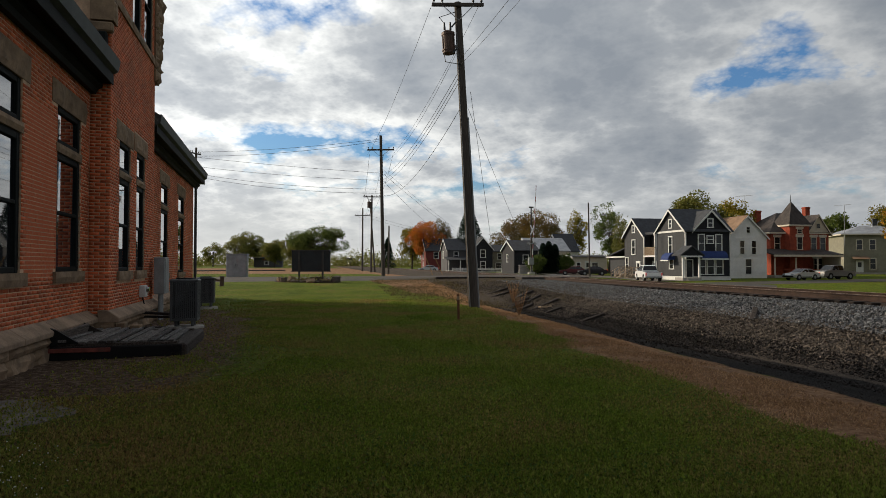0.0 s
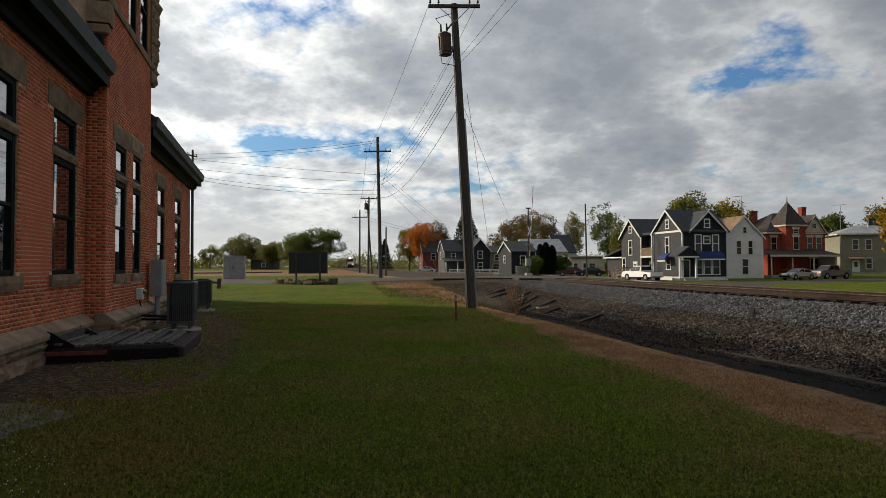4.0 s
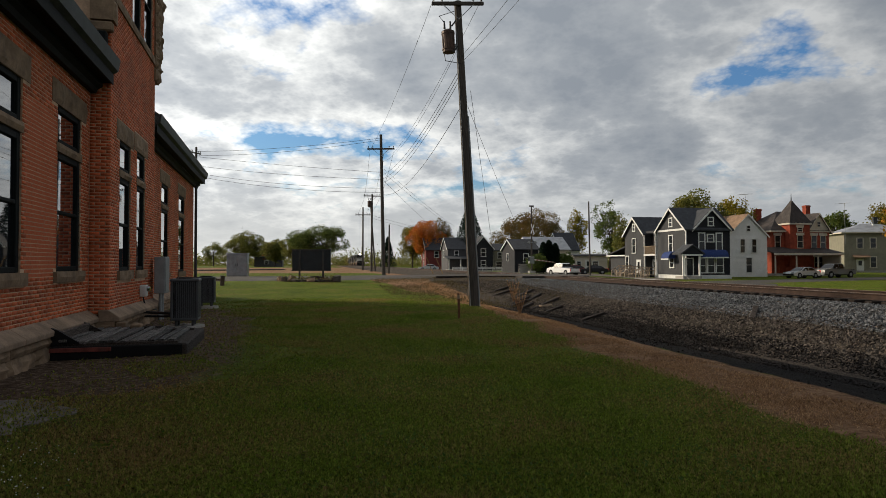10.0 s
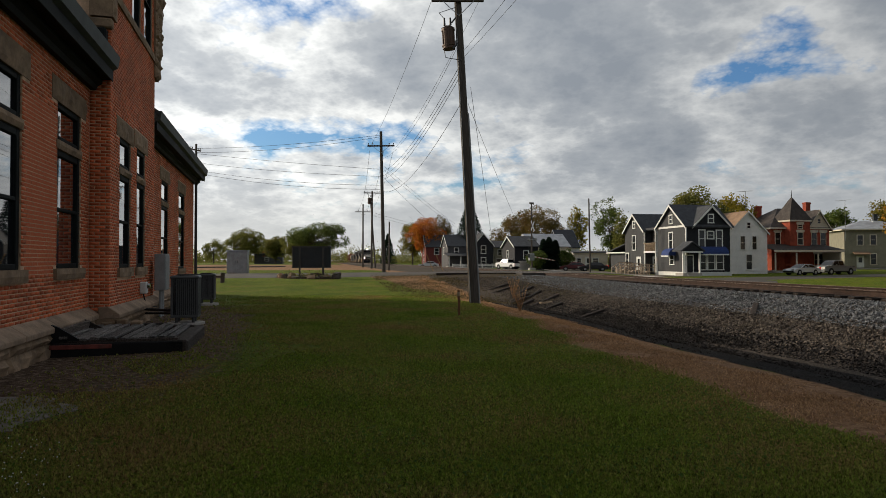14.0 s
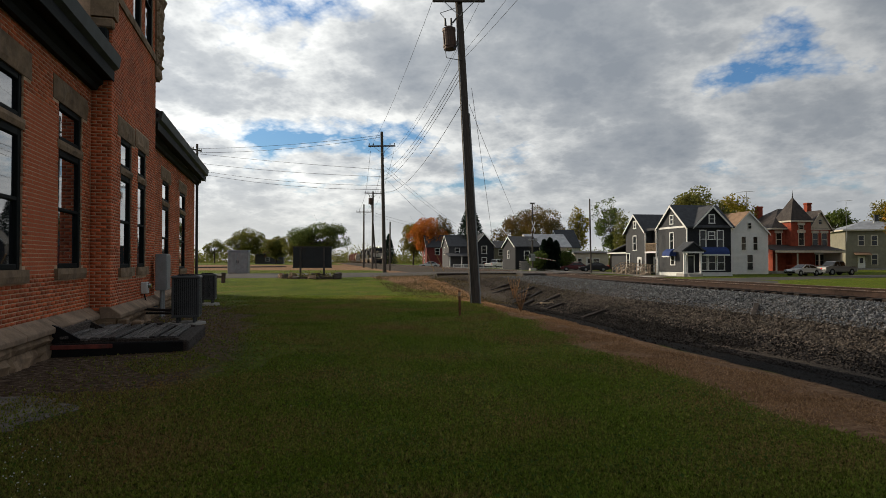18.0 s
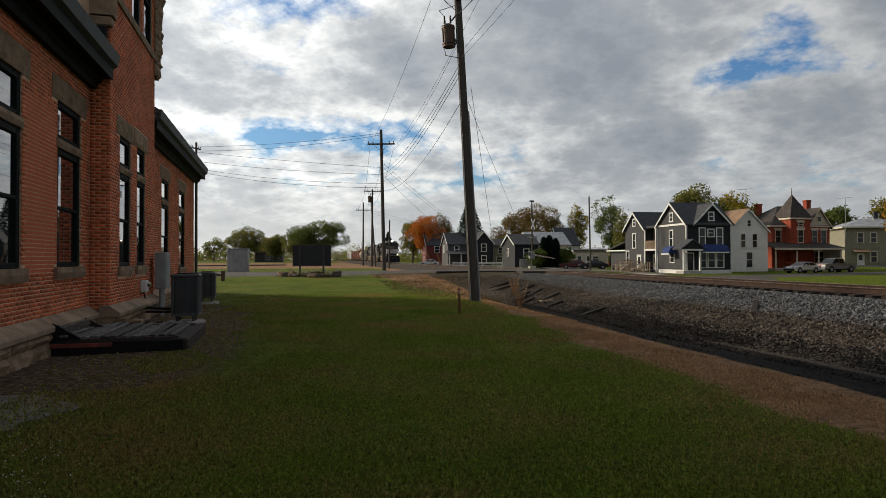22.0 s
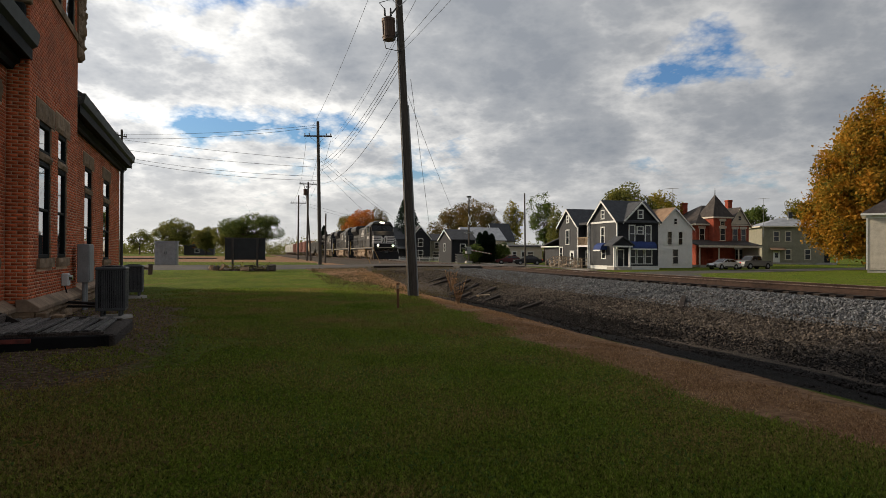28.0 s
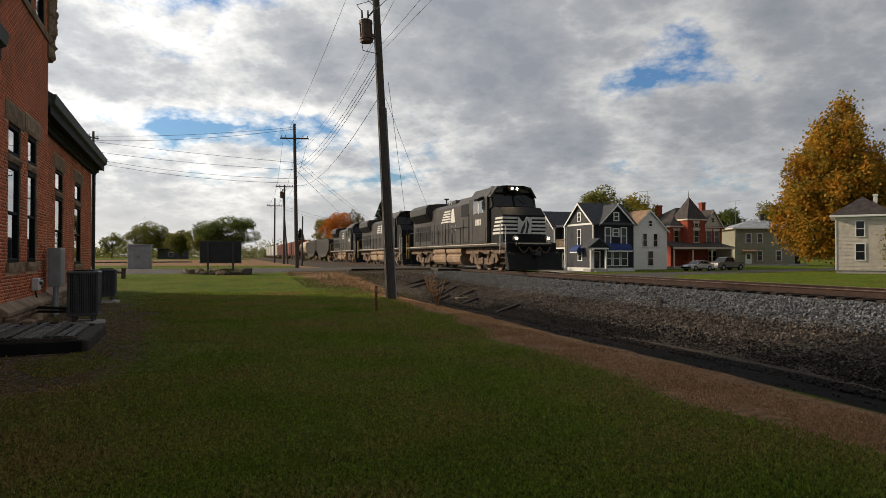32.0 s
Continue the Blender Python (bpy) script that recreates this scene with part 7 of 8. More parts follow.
parked(49.1, 41.7, 100, "car", "silver", "silver saloon car parked by the kerb")
parked(56.8, 44.3, 100, "pickup", "grey", "pewter grey pickup truck parked by the kerb")
parked(30.4, 65.4, 75, "car", "black", "black saloon car parked by the trailer")
parked(28.0, 67.6, 70, "car", "red", "dark red saloon car parked by the trailer")
parked(29.2, 74.2, 60, "car", "black", "dark car parked by the trailer home")
parked(10.6, 112.0, 80, "car", "silver", "silver car under the porch roof")
white_truck = vehicle(line_pose(17, 36, road_z(17, 36), 0), "pickup", CARP["white"], "white crew-cab pickup truck on the street", "moving vehicles")

# ---- the goods train; each vehicle's origin is its leading end on the rail, y runs back along it ----
T_ = dict(
    # body black is lightened and warmed: sun on the sides is in its colour
    black=material("worn_sunlit_black", (0.036, 0.0325, 0.028), 0.5, var=0.35, scale=1.2, fine=20, bump=0.08, stain=0.35, stain_col=(0.075, 0.058, 0.042)),
    dust=material("dusty_underframe", (0.15, 0.105, 0.072), 0.9, var=0.4, scale=2, fine=20, bump=0.3, stain=0.5, stain_col=(0.05, 0.042, 0.035)),
    tank=material("dusty_fuel_tank", (0.27, 0.19, 0.125), 0.85, var=0.25, scale=1.5, fine=15, bump=0.15, stain=0.4, stain_col=(0.09, 0.075, 0.06)),
    white=material("train_white_paint", (0.62, 0.60, 0.56), 0.6, var=0.1, scale=2, bump=0.05, stain=0.2, stain_col=(0.3, 0.28, 0.25)),
    sill=material("cream_sill_stripe", (0.46, 0.40, 0.30), 0.7, var=0.2, scale=2, bump=0.05),
    rail=material("handrail_black", (0.03, 0.03, 0.03), 0.5, bump=0),
    yellow=material("yellow_handrail", (0.42, 0.30, 0.08), 0.6, var=0.2, bump=0),
    brown=material("boxcar_brown", (0.16, 0.055, 0.038), 0.8, var=0.3, scale=1.2, fine=10, bump=0.1, stain=0.4),
    tan=material("tan_tank_car", (0.38, 0.28, 0.18), 0.7, var=0.25, scale=1.2, bump=0.1, stain=0.4, stain_col=(0.14, 0.09, 0.06)),
    pale=material("pale_car_paint", (0.55, 0.54, 0.50), 0.7, var=0.15, scale=1.2, bump=0.1, stain=0.3, stain_col=(0.25, 0.2, 0.16)),
    glow=material("headlight_glow", (1.0, 0.78, 0.5), 0.3, bump=0, emit=450.0),
)

CAB_GLASS = glass_material("dark_cab_glass", (0.006, 0.007, 0.009), 0.05, 1.3, 0.0)

def bogie(t, y0, axles, gap, r, dark=True):
    """A truck: side frames, axle boxes, springs and wheels."""
    y1 = y0 + gap * (axles - 1)
    fr = part("truck_frame", bx(-1.16, 1.16, y0 - 0.1, y1 + 0.1, r * 0.95, r * 1.35, bevel=0.05), T_["dust"], t)
    for sx in (-1, 1):
        bm = bmesh.new()
        prism(bm, [(y0 - 0.65, r + 0.05), (y0 - 0.45, r + 0.38), (y0 + 0.35, r + 0.42), (y0 + 0.6, r + 0.15), (y1 - 0.6, r + 0.15), (y1 - 0.35, r + 0.42), (y1 + 0.45, r + 0.38), (y1 + 0.65, r + 0.05), (y1 + 0.4, r - 0.08), (y1 - 0.6, r - 0.2), (y0 + 0.6, r - 0.2), (y0 - 0.4, r - 0.08)],
              sx * 1.06, sx * 1.22, "x")
        part("side_frame", bm, T_["dust"], fr)
        for i in range(axles):
            y = y0 + i * gap
            part("axle_box", bx(sx * 1.2 - 0.1, sx * 1.2 + 0.1, y - 0.17, y + 0.17, r - 0.16, r + 0.2, bevel=0.03), T_["dust"], fr)
            if i < axles - 1:
                part("spring", cyl(bmesh.new(), (sx * 1.16, y + gap * 0.5, r - 0.05), (sx * 1.16, y + gap * 0.5, r + 0.32), 0.12, 0.12, 10), T_["dust"], fr)
                part("brake_cylinder", cyl(bmesh.new(), (sx * 1.24, y + gap * 0.28, r + 0.45), (sx * 1.24, y + gap * 0.72, r + 0.45), 0.1, 0.1, 10), T_["dust"], fr)
    for i in range(axles):
        y = y0 + i * gap
        for sx in (-1, 1):
            part("wheel", cyl(bmesh.new(), (sx * 0.68, y, r), (sx * 0.82, y, r), r + 0.02, r, 24), T_["dust"], t)


def handrail(t, x, y0, y1, z0, h, step_=1.55, mat=None):
    mat = mat or T_["rail"]
    n = max(1, int((y1 - y0) / step_))
    hr = part("handrail", cyl(bmesh.new(), (x, y0, z0 + h), (x, y1, z0 + h), 0.022, seg=6), mat, t)
    for i in range(n + 1):
        y = y0 + (y1 - y0) * i / n
        part("stanchion", cyl(bmesh.new(), (x, y, z0), (x, y, z0 + h), 0.022, seg=6), mat, hr)
    return hr


def cab_profile(w, z0, zs, zt):
    """Half-octagon roof section."""
    return [(-w, z0), (w, z0), (w, zs), (w * 0.72, zt - 0.08), (w * 0.35, zt), (-w * 0.35, zt), (-w * 0.72, zt - 0.08), (-w, zs)]


def locomotive(lead, label):
    t = thing("locomotive", line_pose(0, 0, 0.711), label, "locomotive", "train")
    L = 22.3
    K = T_["black"]
    # frame and walkway
    part("frame", bx(-1.5, 1.5, 0.55, L - 0.4, 1.32, 1.52, bevel=0.03), K, t)
    for sx in (-1, 1):
        part("sill_stripe", bx(sx * 1.502 - 0.006, sx * 1.502 + 0.006, 1.9, L - 1.6, 1.445, 1.49), T_["sill"], t, "cream stripe along the sill")
    part("underframe", bx(-1.1, 1.1, 0.8, L - 0.8, 0.95, 1.32), T_["dust"], t)
    # plough, coupler, steps
    bm = prism(bmesh.new(), [(0.55, 1.05), (0.28, 0.95), (-0.05, 0.12), (0.05, 0.1), (0.45, 0.3), (0.6, 0.9)], -1.58, 1.58, "x")
    bmesh.ops.bisect_plane(bm, geom=list(bm.verts) + list(bm.edges) + list(bm.faces), plane_co=(0, 0, 0), plane_no=(1, 0, 0))
    for v in bm.verts:
        v.co.y -= 0.2 * (1 - abs(v.co.x) / 1.58) if v.co.z < 0.5 else 0.1 * (1 - abs(v.co.x) / 1.58)
    pl = part("snow_plough", bm, M["black"], t)
    part("plough_edge", bx(-1.5, 1.5, 0.03, 0.06, 0.10, 0.14), T_["dust"], pl)
    part("pilot", bx(-1.5, 1.5, 0.5, 0.62, 0.6, 1.5, bevel=0.03), M["black"], t)
    part("coupler", bx(-0.14, 0.14, -0.35, 0.55, 0.82, 1.08, bevel=0.04), M["metal_dark"], t)
    ac = part("anticlimber", bx(-1.05, 1.05, 0.15, 0.6, 1.3, 1.5, bevel=0.03), M["black"], t)
    part("anticlimber_edge", bx(-1.0, 1.0, 0.135, 0.148, 1.42, 1.49), T_["sill"] if lead else K, ac, "thin pale edge")
    # hoses hanging in loops below it
    for x0, x1, dip in ((-0.95, -0.35, 0.28), (-0.35, 0.3, 0.2), (0.3, 0.95, 0.3)):
        bm = bmesh.new()
        prev = None
        for k in range(9):
            q = k / 8
            p = Vector((x0 + (x1 - x0) * q, 0.12, 1.28 - dip * 4 * q * (1 - q)))
            if prev is not None:
                cyl(bm, prev, p, 0.026, 0.026, 6)
            prev = p
        part("air_hose", bm, T_["dust"], t)
    for sx in (-1, 1):
        for i in range(4):
            part("step", bx(sx * 1.5 - (0.42 if sx > 0 else 0), sx * 1.5 + (0 if sx > 0 else 0.42), 0.68, 1.35, 0.42 + i * 0.28, 0.46 + i * 0.28), T_["dust"], t)
        part("step_rail", cyl(bmesh.new(), (sx * 1.5, 0.66, 0.5), (sx * 1.5, 0.66, 2.35), 0.028, seg=6), T_["white"], t)
        part("step_rail", cyl(bmesh.new(), (sx * 1.5, 1.4, 0.9), (sx * 1.5, 1.4, 2.5), 0.028, seg=6), T_["white"], t)
        part("step_rail", cyl(bmesh.new(), (sx * 1.5, 1.4, 2.5), (sx * 1.05, 2.0, 2.75), 0.028, seg=6), T_["white"], t)
        part("air_hose", cyl(bmesh.new(), (sx * 0.45, 0.35, 1.1), (sx * 0.5, 0.1, 0.55), 0.03, seg=6), M["rubber"], t)
        for y in (L - 1.4, L - 0.7):
            part("step_rail", cyl(bmesh.new(), (sx * 1.5, y, 0.6), (sx * 1.5, y, 2.5), 0.028, seg=6), T_["yellow"], t)
    # nose with its white bands
    # the front is turned from the sun; its shade is put into a blacker material
    nose = part("nose", prism(bmesh.new(), [(1.35, 1.52), (1.5, 3.0), (2.05, 3.42), (3.7, 3.62), (3.7, 1.52)], -1.32, 1.32, "x"), M["black"], t)
    if lead:
        for i in range(5):
            z = 1.98 + i * 0.2
            y = 1.35 + 0.15 * (z - 1.52) / 1.48
            for a, b in ((-1.325, -0.42), (0.42, 1.325)):
                part("stripe", bx(a, b, y - 0.008, y + 0.01, z, z + 0.11), T_["white"], nose, "white stripe")
            for sx in (-1, 1):
                part("stripe", bx(sx * 1.325 - 0.006, sx * 1.325 + 0.006, y, 2.5 + 0.1 * (4 - i), z, z + 0.11), T_["white"], nose)
        # emblem: a plain pale shape
        part("emblem", prism(bmesh.new(), [(-0.42, 1.98), (0.38, 1.98), (0.42, 2.85), (0.1, 2.9), (-0.1, 2.6), (-0.42, 2.9)], 1.36, 1.42, "y"), T_["white"], nose, "plain pale emblem")
        for q in ([(-0.3, 2.02), (-0.16, 2.0), (0.0, 2.35), (0.02, 2.7), (-0.08, 2.5), (-0.2, 2.3)], [(0.02, 2.0), (0.14, 2.0), (0.26, 2.5), (0.1, 2.78), (0.12, 2.45)]):
            part("emblem", prism(bmesh.new(), q, 1.345, 1.365, "y"), K, nose)
    for sx in (-1, 1):
        dl = part("ditch_light", cyl(bmesh.new(), (sx * 0.95, 0.62, 1.72), (sx * 0.95, 0.4, 1.72), 0.15, 0.15, 14), M["metal_dark"], t)
        part("ditch_lens", cyl(bmesh.new(), (sx * 0.95, 0.4, 1.72), (sx * 0.95, 0.385, 1.72), 0.065, 0.06, 14), T_["glow"] if lead else M["glass"], dl)
    # cab
    cab = part("cab", prism(bmesh.new(), cab_profile(1.52, 1.52, 4.1, 4.72), 3.3, 6.3, "y"), K, t)
    # cab front likewise carries its shade as a blacker colour
    part("cab_front", prism(bmesh.new(), [(3.3, 3.4), (2.85, 3.5), (3.15, 4.25), (3.3, 4.3)], -1.4, 1.4, "x"), M["black"], cab)
    # the roof runs on over the windscreen as a brow with canted sides
    brow = [(1.50, 4.08), (1.08, 4.66), (0.53, 4.74), (-0.53, 4.74), (-1.08, 4.66), (-1.50, 4.08), (-1.40, 4.08), (-1.03, 4.56), (-0.5, 4.64), (0.5, 4.64), (1.03, 4.56), (1.40, 4.08)]
    bm = prism(bmesh.new(), brow, 2.72, 3.32, "y")
    for v in bm.verts:
        if v.co.y < 3:
            v.co.y += 0.5 * max(0.0, abs(v.co.x) - 0.5) * 0.4
            v.co.z -= 0.05
    part("brow", bm, K, cab)
    for sx in (-1, 1):
        part("windscreen_wiper", cyl(bmesh.new(), (sx * 0.35, 2.83, 4.2), (sx * 0.75, 2.80, 3.75), 0.018, seg=5), T_["rail"], cab)
        part("front_post", cyl(bmesh.new(), (sx * 1.36, 2.86, 3.5), (sx * 1.36, 3.14, 4.28), 0.05, 0.05, 6), K, cab)
    for a, b in ((-1.28, -0.08), (0.08, 1.28)):
        bm = bmesh.new()
        f = [bm.verts.new(p) for p in ((a, 2.835, 3.55), (b, 2.835, 3.55), (b, 3.1, 4.2), (a, 3.1, 4.2))]
        g = [bm.verts.new((v.co.x, v.co.y + 0.04, v.co.z)) for v in f]
        bm.faces.new(f), bm.faces.new(g[::-1])
        for i in range(4):
            bm.faces.new((f[i], f[(i + 1) % 4], g[(i + 1) % 4], g[i]))
        part("windscreen", bm, CAB_GLASS, cab)
    hl = part("headlight_box", bx(-0.4, 0.4, 2.79, 3.35, 4.38, 4.66, bevel=0.04), K, cab)
    for sx in (-0.16, 0.16):
        part("headlight", cyl(bmesh.new(), (sx, 2.79, 4.52), (sx, 2.775, 4.52), 0.06, 0.055, 14), T_["glow"] if lead else M["glass"], hl)
    for sx in (-1, 1):
        part("number_board", bx(sx * 0.85 - 0.3, sx * 0.85 + 0.3, 3.16, 3.3, 4.36, 4.56, bevel=0.02), M["metal_grey"] if lead else K, cab)
        for y0, y1 in ((3.95, 4.6), (4.75, 5.4)):
            wn = part("cab_window", bx(sx * 1.525 - 0.012, sx * 1.525 + 0.012, y0, y1, 3.25, 3.95), M["glass"], cab)
            part("window_frame", bx(sx * 1.53 - 0.008, sx * 1.53 + 0.008, y0 - 0.06, y0, 3.2, 4.0), T_["white"], wn)
            part("window_frame", bx(sx * 1.53 - 0.008, sx * 1.53 + 0.008, y1, y1 + 0.06, 3.2, 4.0), T_["white"], wn)
        part("sun_visor", prism(bmesh.new(), [(sx * 1.5, 4.1), (sx * 1.85, 4.0), (sx * 1.85, 4.04), (sx * 1.5, 4.16)], 3.85, 5.5, "y"), K, cab)
        part("mirror", bx(sx * 1.62 - 0.08, sx * 1.62 + 0.08, 3.72, 3.76, 3.4, 3.85), M["metal_grey"], cab)
        # the number on the cab side as plain bars
        for k in range(4):
            part("number_bar", bx(sx * 1.526 - 0.006, sx * 1.526 + 0.006, 4.3 + k * 0.24, 4.47 + k * 0.24, 2.55, 2.9), T_["white"], cab)
        part("cab_panel", bx(sx * 1.528 - 0.012, sx * 1.528 + 0.012, 3.5, 5.5, 1.62, 2.42, bevel=0.008), K, cab)
        part("cab_panel", bx(sx * 1.37 - 0.02, sx * 1.37 + 0.02, 6.5, 7.7, 1.62, 3.05, bevel=0.012), K, t)
        part("cab_panel", bx(sx * 1.37 - 0.02, sx * 1.37 + 0.02, 7.85, 9.2, 1.62, 3.05, bevel=0.012), K, t)
        part("grab_iron", cyl(bmesh.new(), (sx * 1.56, 6.28, 1.7), (sx * 1.56, 6.28, 3.3), 0.02, seg=5), T_["rail"], cab)
        part("cab_door", bx(sx * 1.526 - 0.008, sx * 1.526 + 0.008, 5.65, 6.2, 1.6, 3.6), K, cab)
    part("horn", cyl(bmesh.new(), (0.2, 7.2, 4.6), (0.2, 6.6, 4.85), 0.05, 0.11, 8), M["metal_grey"], cab)
    part("antenna_dome", cyl(bmesh.new(), (-0.5, 5.0, 4.7), (-0.5, 5.0, 4.86), 0.25, 0.12, 12), M["metal_grey"], cab)
    # hood
    blower = part("blower_housing", prism(bmesh.new(), cab_profile(1.35, 1.52, 3.95, 4.5), 6.3, 9.4, "y"), K, t)
    part("vent", bx(-1.37, -1.34, 6.6, 8.2, 3.2, 3.95), M["black"], blower)
    part("vent", bx(1.34, 1.37, 6.6, 8.2, 3.2, 3.95), M["black"], blower)
    hood = part("hood", prism(bmesh.new(), cab_profile(1.05, 1.52, 4.0, 4.35), 9.4, 20.9, "y"), K, t)
    rad = part("radiator", prism(bmesh.new(), [(-1.05, 3.3), (1.05, 3.3), (1.5, 3.85), (1.5, 4.3), (1.2, 4.55), (-1.2, 4.55), (-1.5, 4.3), (-1.5, 3.85)], 15.9, 20.6, "y"), K, t)
    for sx in (-1, 1):
        part("radiator_screen", prism(bmesh.new(), [(sx * 1.10, 3.34), (sx * 1.50, 3.83), (sx * 1.52, 3.82), (sx * 1.12, 3.32)], 16.2, 20.3, "y"), M["black"], rad)
    for i in range(3):
        part("fan", cyl(bmesh.new(), (0, 16.9 + i * 1.45, 4.55), (0, 16.9 + i * 1.45, 4.66), 0.62, 0.6, 20), M["metal_dark"], rad)
    part("exhaust", bx(-0.35, 0.35, 12.2, 13.2, 4.35, 4.62, bevel=0.05), M["metal_dark"], hood)
    for sx in (-1, 1):
        for i in range(9):
            y = 9.6 + i * 0.68
            part("hood_door", bx(sx * 1.06 - 0.035, sx * 1.06 + 0.035, y + 0.02, y + 0.60, 1.7, 3.0, bevel=0.012), K, hood)
            part("door_latch", bx(sx * 1.1 - 0.012, sx * 1.1 + 0.012, y + 0.5, y + 0.55, 2.2, 2.4), T_["dust"], hood)
        for i in range(4):
            part("grille", bx(sx * 1.06 - 0.012, sx * 1.06 + 0.012, 16.2 + i * 1.1, 17.1 + i * 1.1, 1.9, 3.0), M["black"], hood)
        if lead:
            # plain white bands and blocks in place of lettering
            x = sx * 1.065
            for i in range(5):
                part("hood_stripe", bx(x - 0.008, x + 0.008, 11.3, 13.4 - i * 0.18, 3.05 + i * 0.17, 3.15 + i * 0.17), T_["white"], hood, "white stripe")
            part("emblem", prism(bmesh.new(), [(10.3, 3.0), (11.25, 3.0), (11.0, 3.9), (10.55, 3.9)], x - 0.012, x + 0.012, "x"), T_["white"], hood, "plain white block shape")
            part("emblem", prism(bmesh.new(), [(9.5, 3.0), (10.1, 3.0), (10.15, 3.9), (9.6, 3.9)], x - 0.012, x + 0.012, "x"), T_["white"], hood)
            for i in range(2):
                part("lettering_bar", bx(x - 0.012, x + 0.012, 9.7, 11.3, 2.35 + i * 0.3, 2.55 + i * 0.3), T_["white"], hood)
        else:
            x = sx * 1.065
            for i in range(4):
                part("hood_stripe", bx(x - 0.008, x + 0.008, 11.3, 13.0 - i * 0.18, 3.05 + i * 0.2, 3.16 + i * 0.2), T_["white"], hood)
            part("emblem", prism(bmesh.new(), [(9.7, 3.0), (11.1, 3.0), (10.9, 3.8), (9.8, 3.8)], x - 0.012, x + 0.012, "x"), T_["white"], hood)
        handrail(t, sx * 1.47, 6.5, L - 1.6, 1.52, 1.05)
        for k in range(2):
            part("air_tank", cyl(bmesh.new(), (sx * 1.2, 8.2 + k * 3.4, 1.12), (sx * 1.2, 11.3 + k * 3.0, 1.12), 0.2, 0.2, 14), T_["tank"], t)
    # fuel tank
    bm = prism(bmesh.new(), [(-1.3, 0.92), (1.3, 0.92), (1.42, 0.75), (1.38, 0.45), (1.1, 0.24), (-1.1, 0.24), (-1.38, 0.45), (-1.42, 0.75)], 8.3, 14.4, "y")
    bmesh.ops.bevel(bm, geom=list(bm.edges), offset=0.05, segments=2, affect="EDGES")
    ft = part("fuel_tank", bm, T_["tank"], t, "dusty grey-brown fuel tank")
    part("tank_strap", bx(-1.44, 1.44, 11.2, 11.3, 0.22, 0.94), T_["dust"], ft)
    bogie(t, 3.0, 3, 1.7, 0.53)
    bogie(t, 15.6, 3, 1.7, 0.53)
    t.scale = (1.0, 1.0, 1.06)
    part("rear_light", cyl(bmesh.new(), (0, L - 1.4, 4.2), (0, L - 1.35, 4.2), 0.12, 0.1, 12), M["glass"], t)
    part("rear_hood", bx(-1.05, 1.05, 20.9, L - 1.2, 1.52, 3.4, bevel=0.05), K, t)
    return t


def hopper(label):
    t = thing("hopper_car", line_pose(0, 0, 0.711), label, "goods wagon", "train")
    L = 16.0
    part("body", prism(bmesh.new(), [(0.5, 1.9), (0.3, 3.4), (L - 0.3, 3.4), (L - 0.5, 1.9), (L - 3.5, 0.9), (L / 2 + 1.5, 0.7), (L / 2 - 1.5, 0.7), (3.5, 0.9)], -1.5, 1.5, "x"), T_["black"], t)
    for sx in (-1, 1):
        for i in range(13):
            part("rib", bx(sx * 1.5 - 0.05, sx * 1.5 + 0.08 * sx + 0.0, 0.7 + i * 1.2, 0.82 + i * 1.2, 1.3, 3.35), T_["black"], t)
        part("top_chord", bx(sx * 1.52 - 0.06, sx * 1.52 + 0.06, 0.3, L - 0.3, 3.35, 3.5), T_["black"], t)
    part("load", prism(bmesh.new(), [(0.6, 3.3), (3, 3.7), (L / 2, 3.75), (L - 3, 3.7), (L - 0.6, 3.3)], -1.35, 1.35, "x"), M["soil"], t)
    part("centre_sill", bx(-0.25, 0.25, 0, L, 0.85, 1.15), T_["dust"], t)
    bogie(t, 1.5, 2, 1.7, 0.45)
    bogie(t, L - 3.2, 2, 1.7, 0.45)
    return t


def boxcar(mat, label):
    t = thing("boxcar", line_pose(0, 0, 0.711), label, "goods wagon", "train")
    L = 17.0
    part("body", prism(bmesh.new(), cab_profile(1.5, 1.1, 4.2, 4.5), 0.5, L - 0.5, "y"), mat, t)
    for sx in (-1, 1):
        for i in range(14):
            y = 0.8 + i * 1.18
            if 6.3 < y < 10.2:
                continue
            part("rib", bx(sx * 1.5 - 0.04, sx * 1.5 + 0.04, y, y + 0.1, 1.15, 4.1), mat, t)
        part("door", bx(sx * 1.5 - 0.06, sx * 1.5 + 0.06, 6.9, 10.0, 1.2, 4.0, bevel=0.02), mat, t)
    part("centre_sill", bx(-0.25, 0.25, 0, L, 0.8, 1.1), T_["dust"], t)
    bogie(t, 1.6, 2, 1.7, 0.45)
    bogie(t, L - 3.3, 2, 1.7, 0.45)
    return t


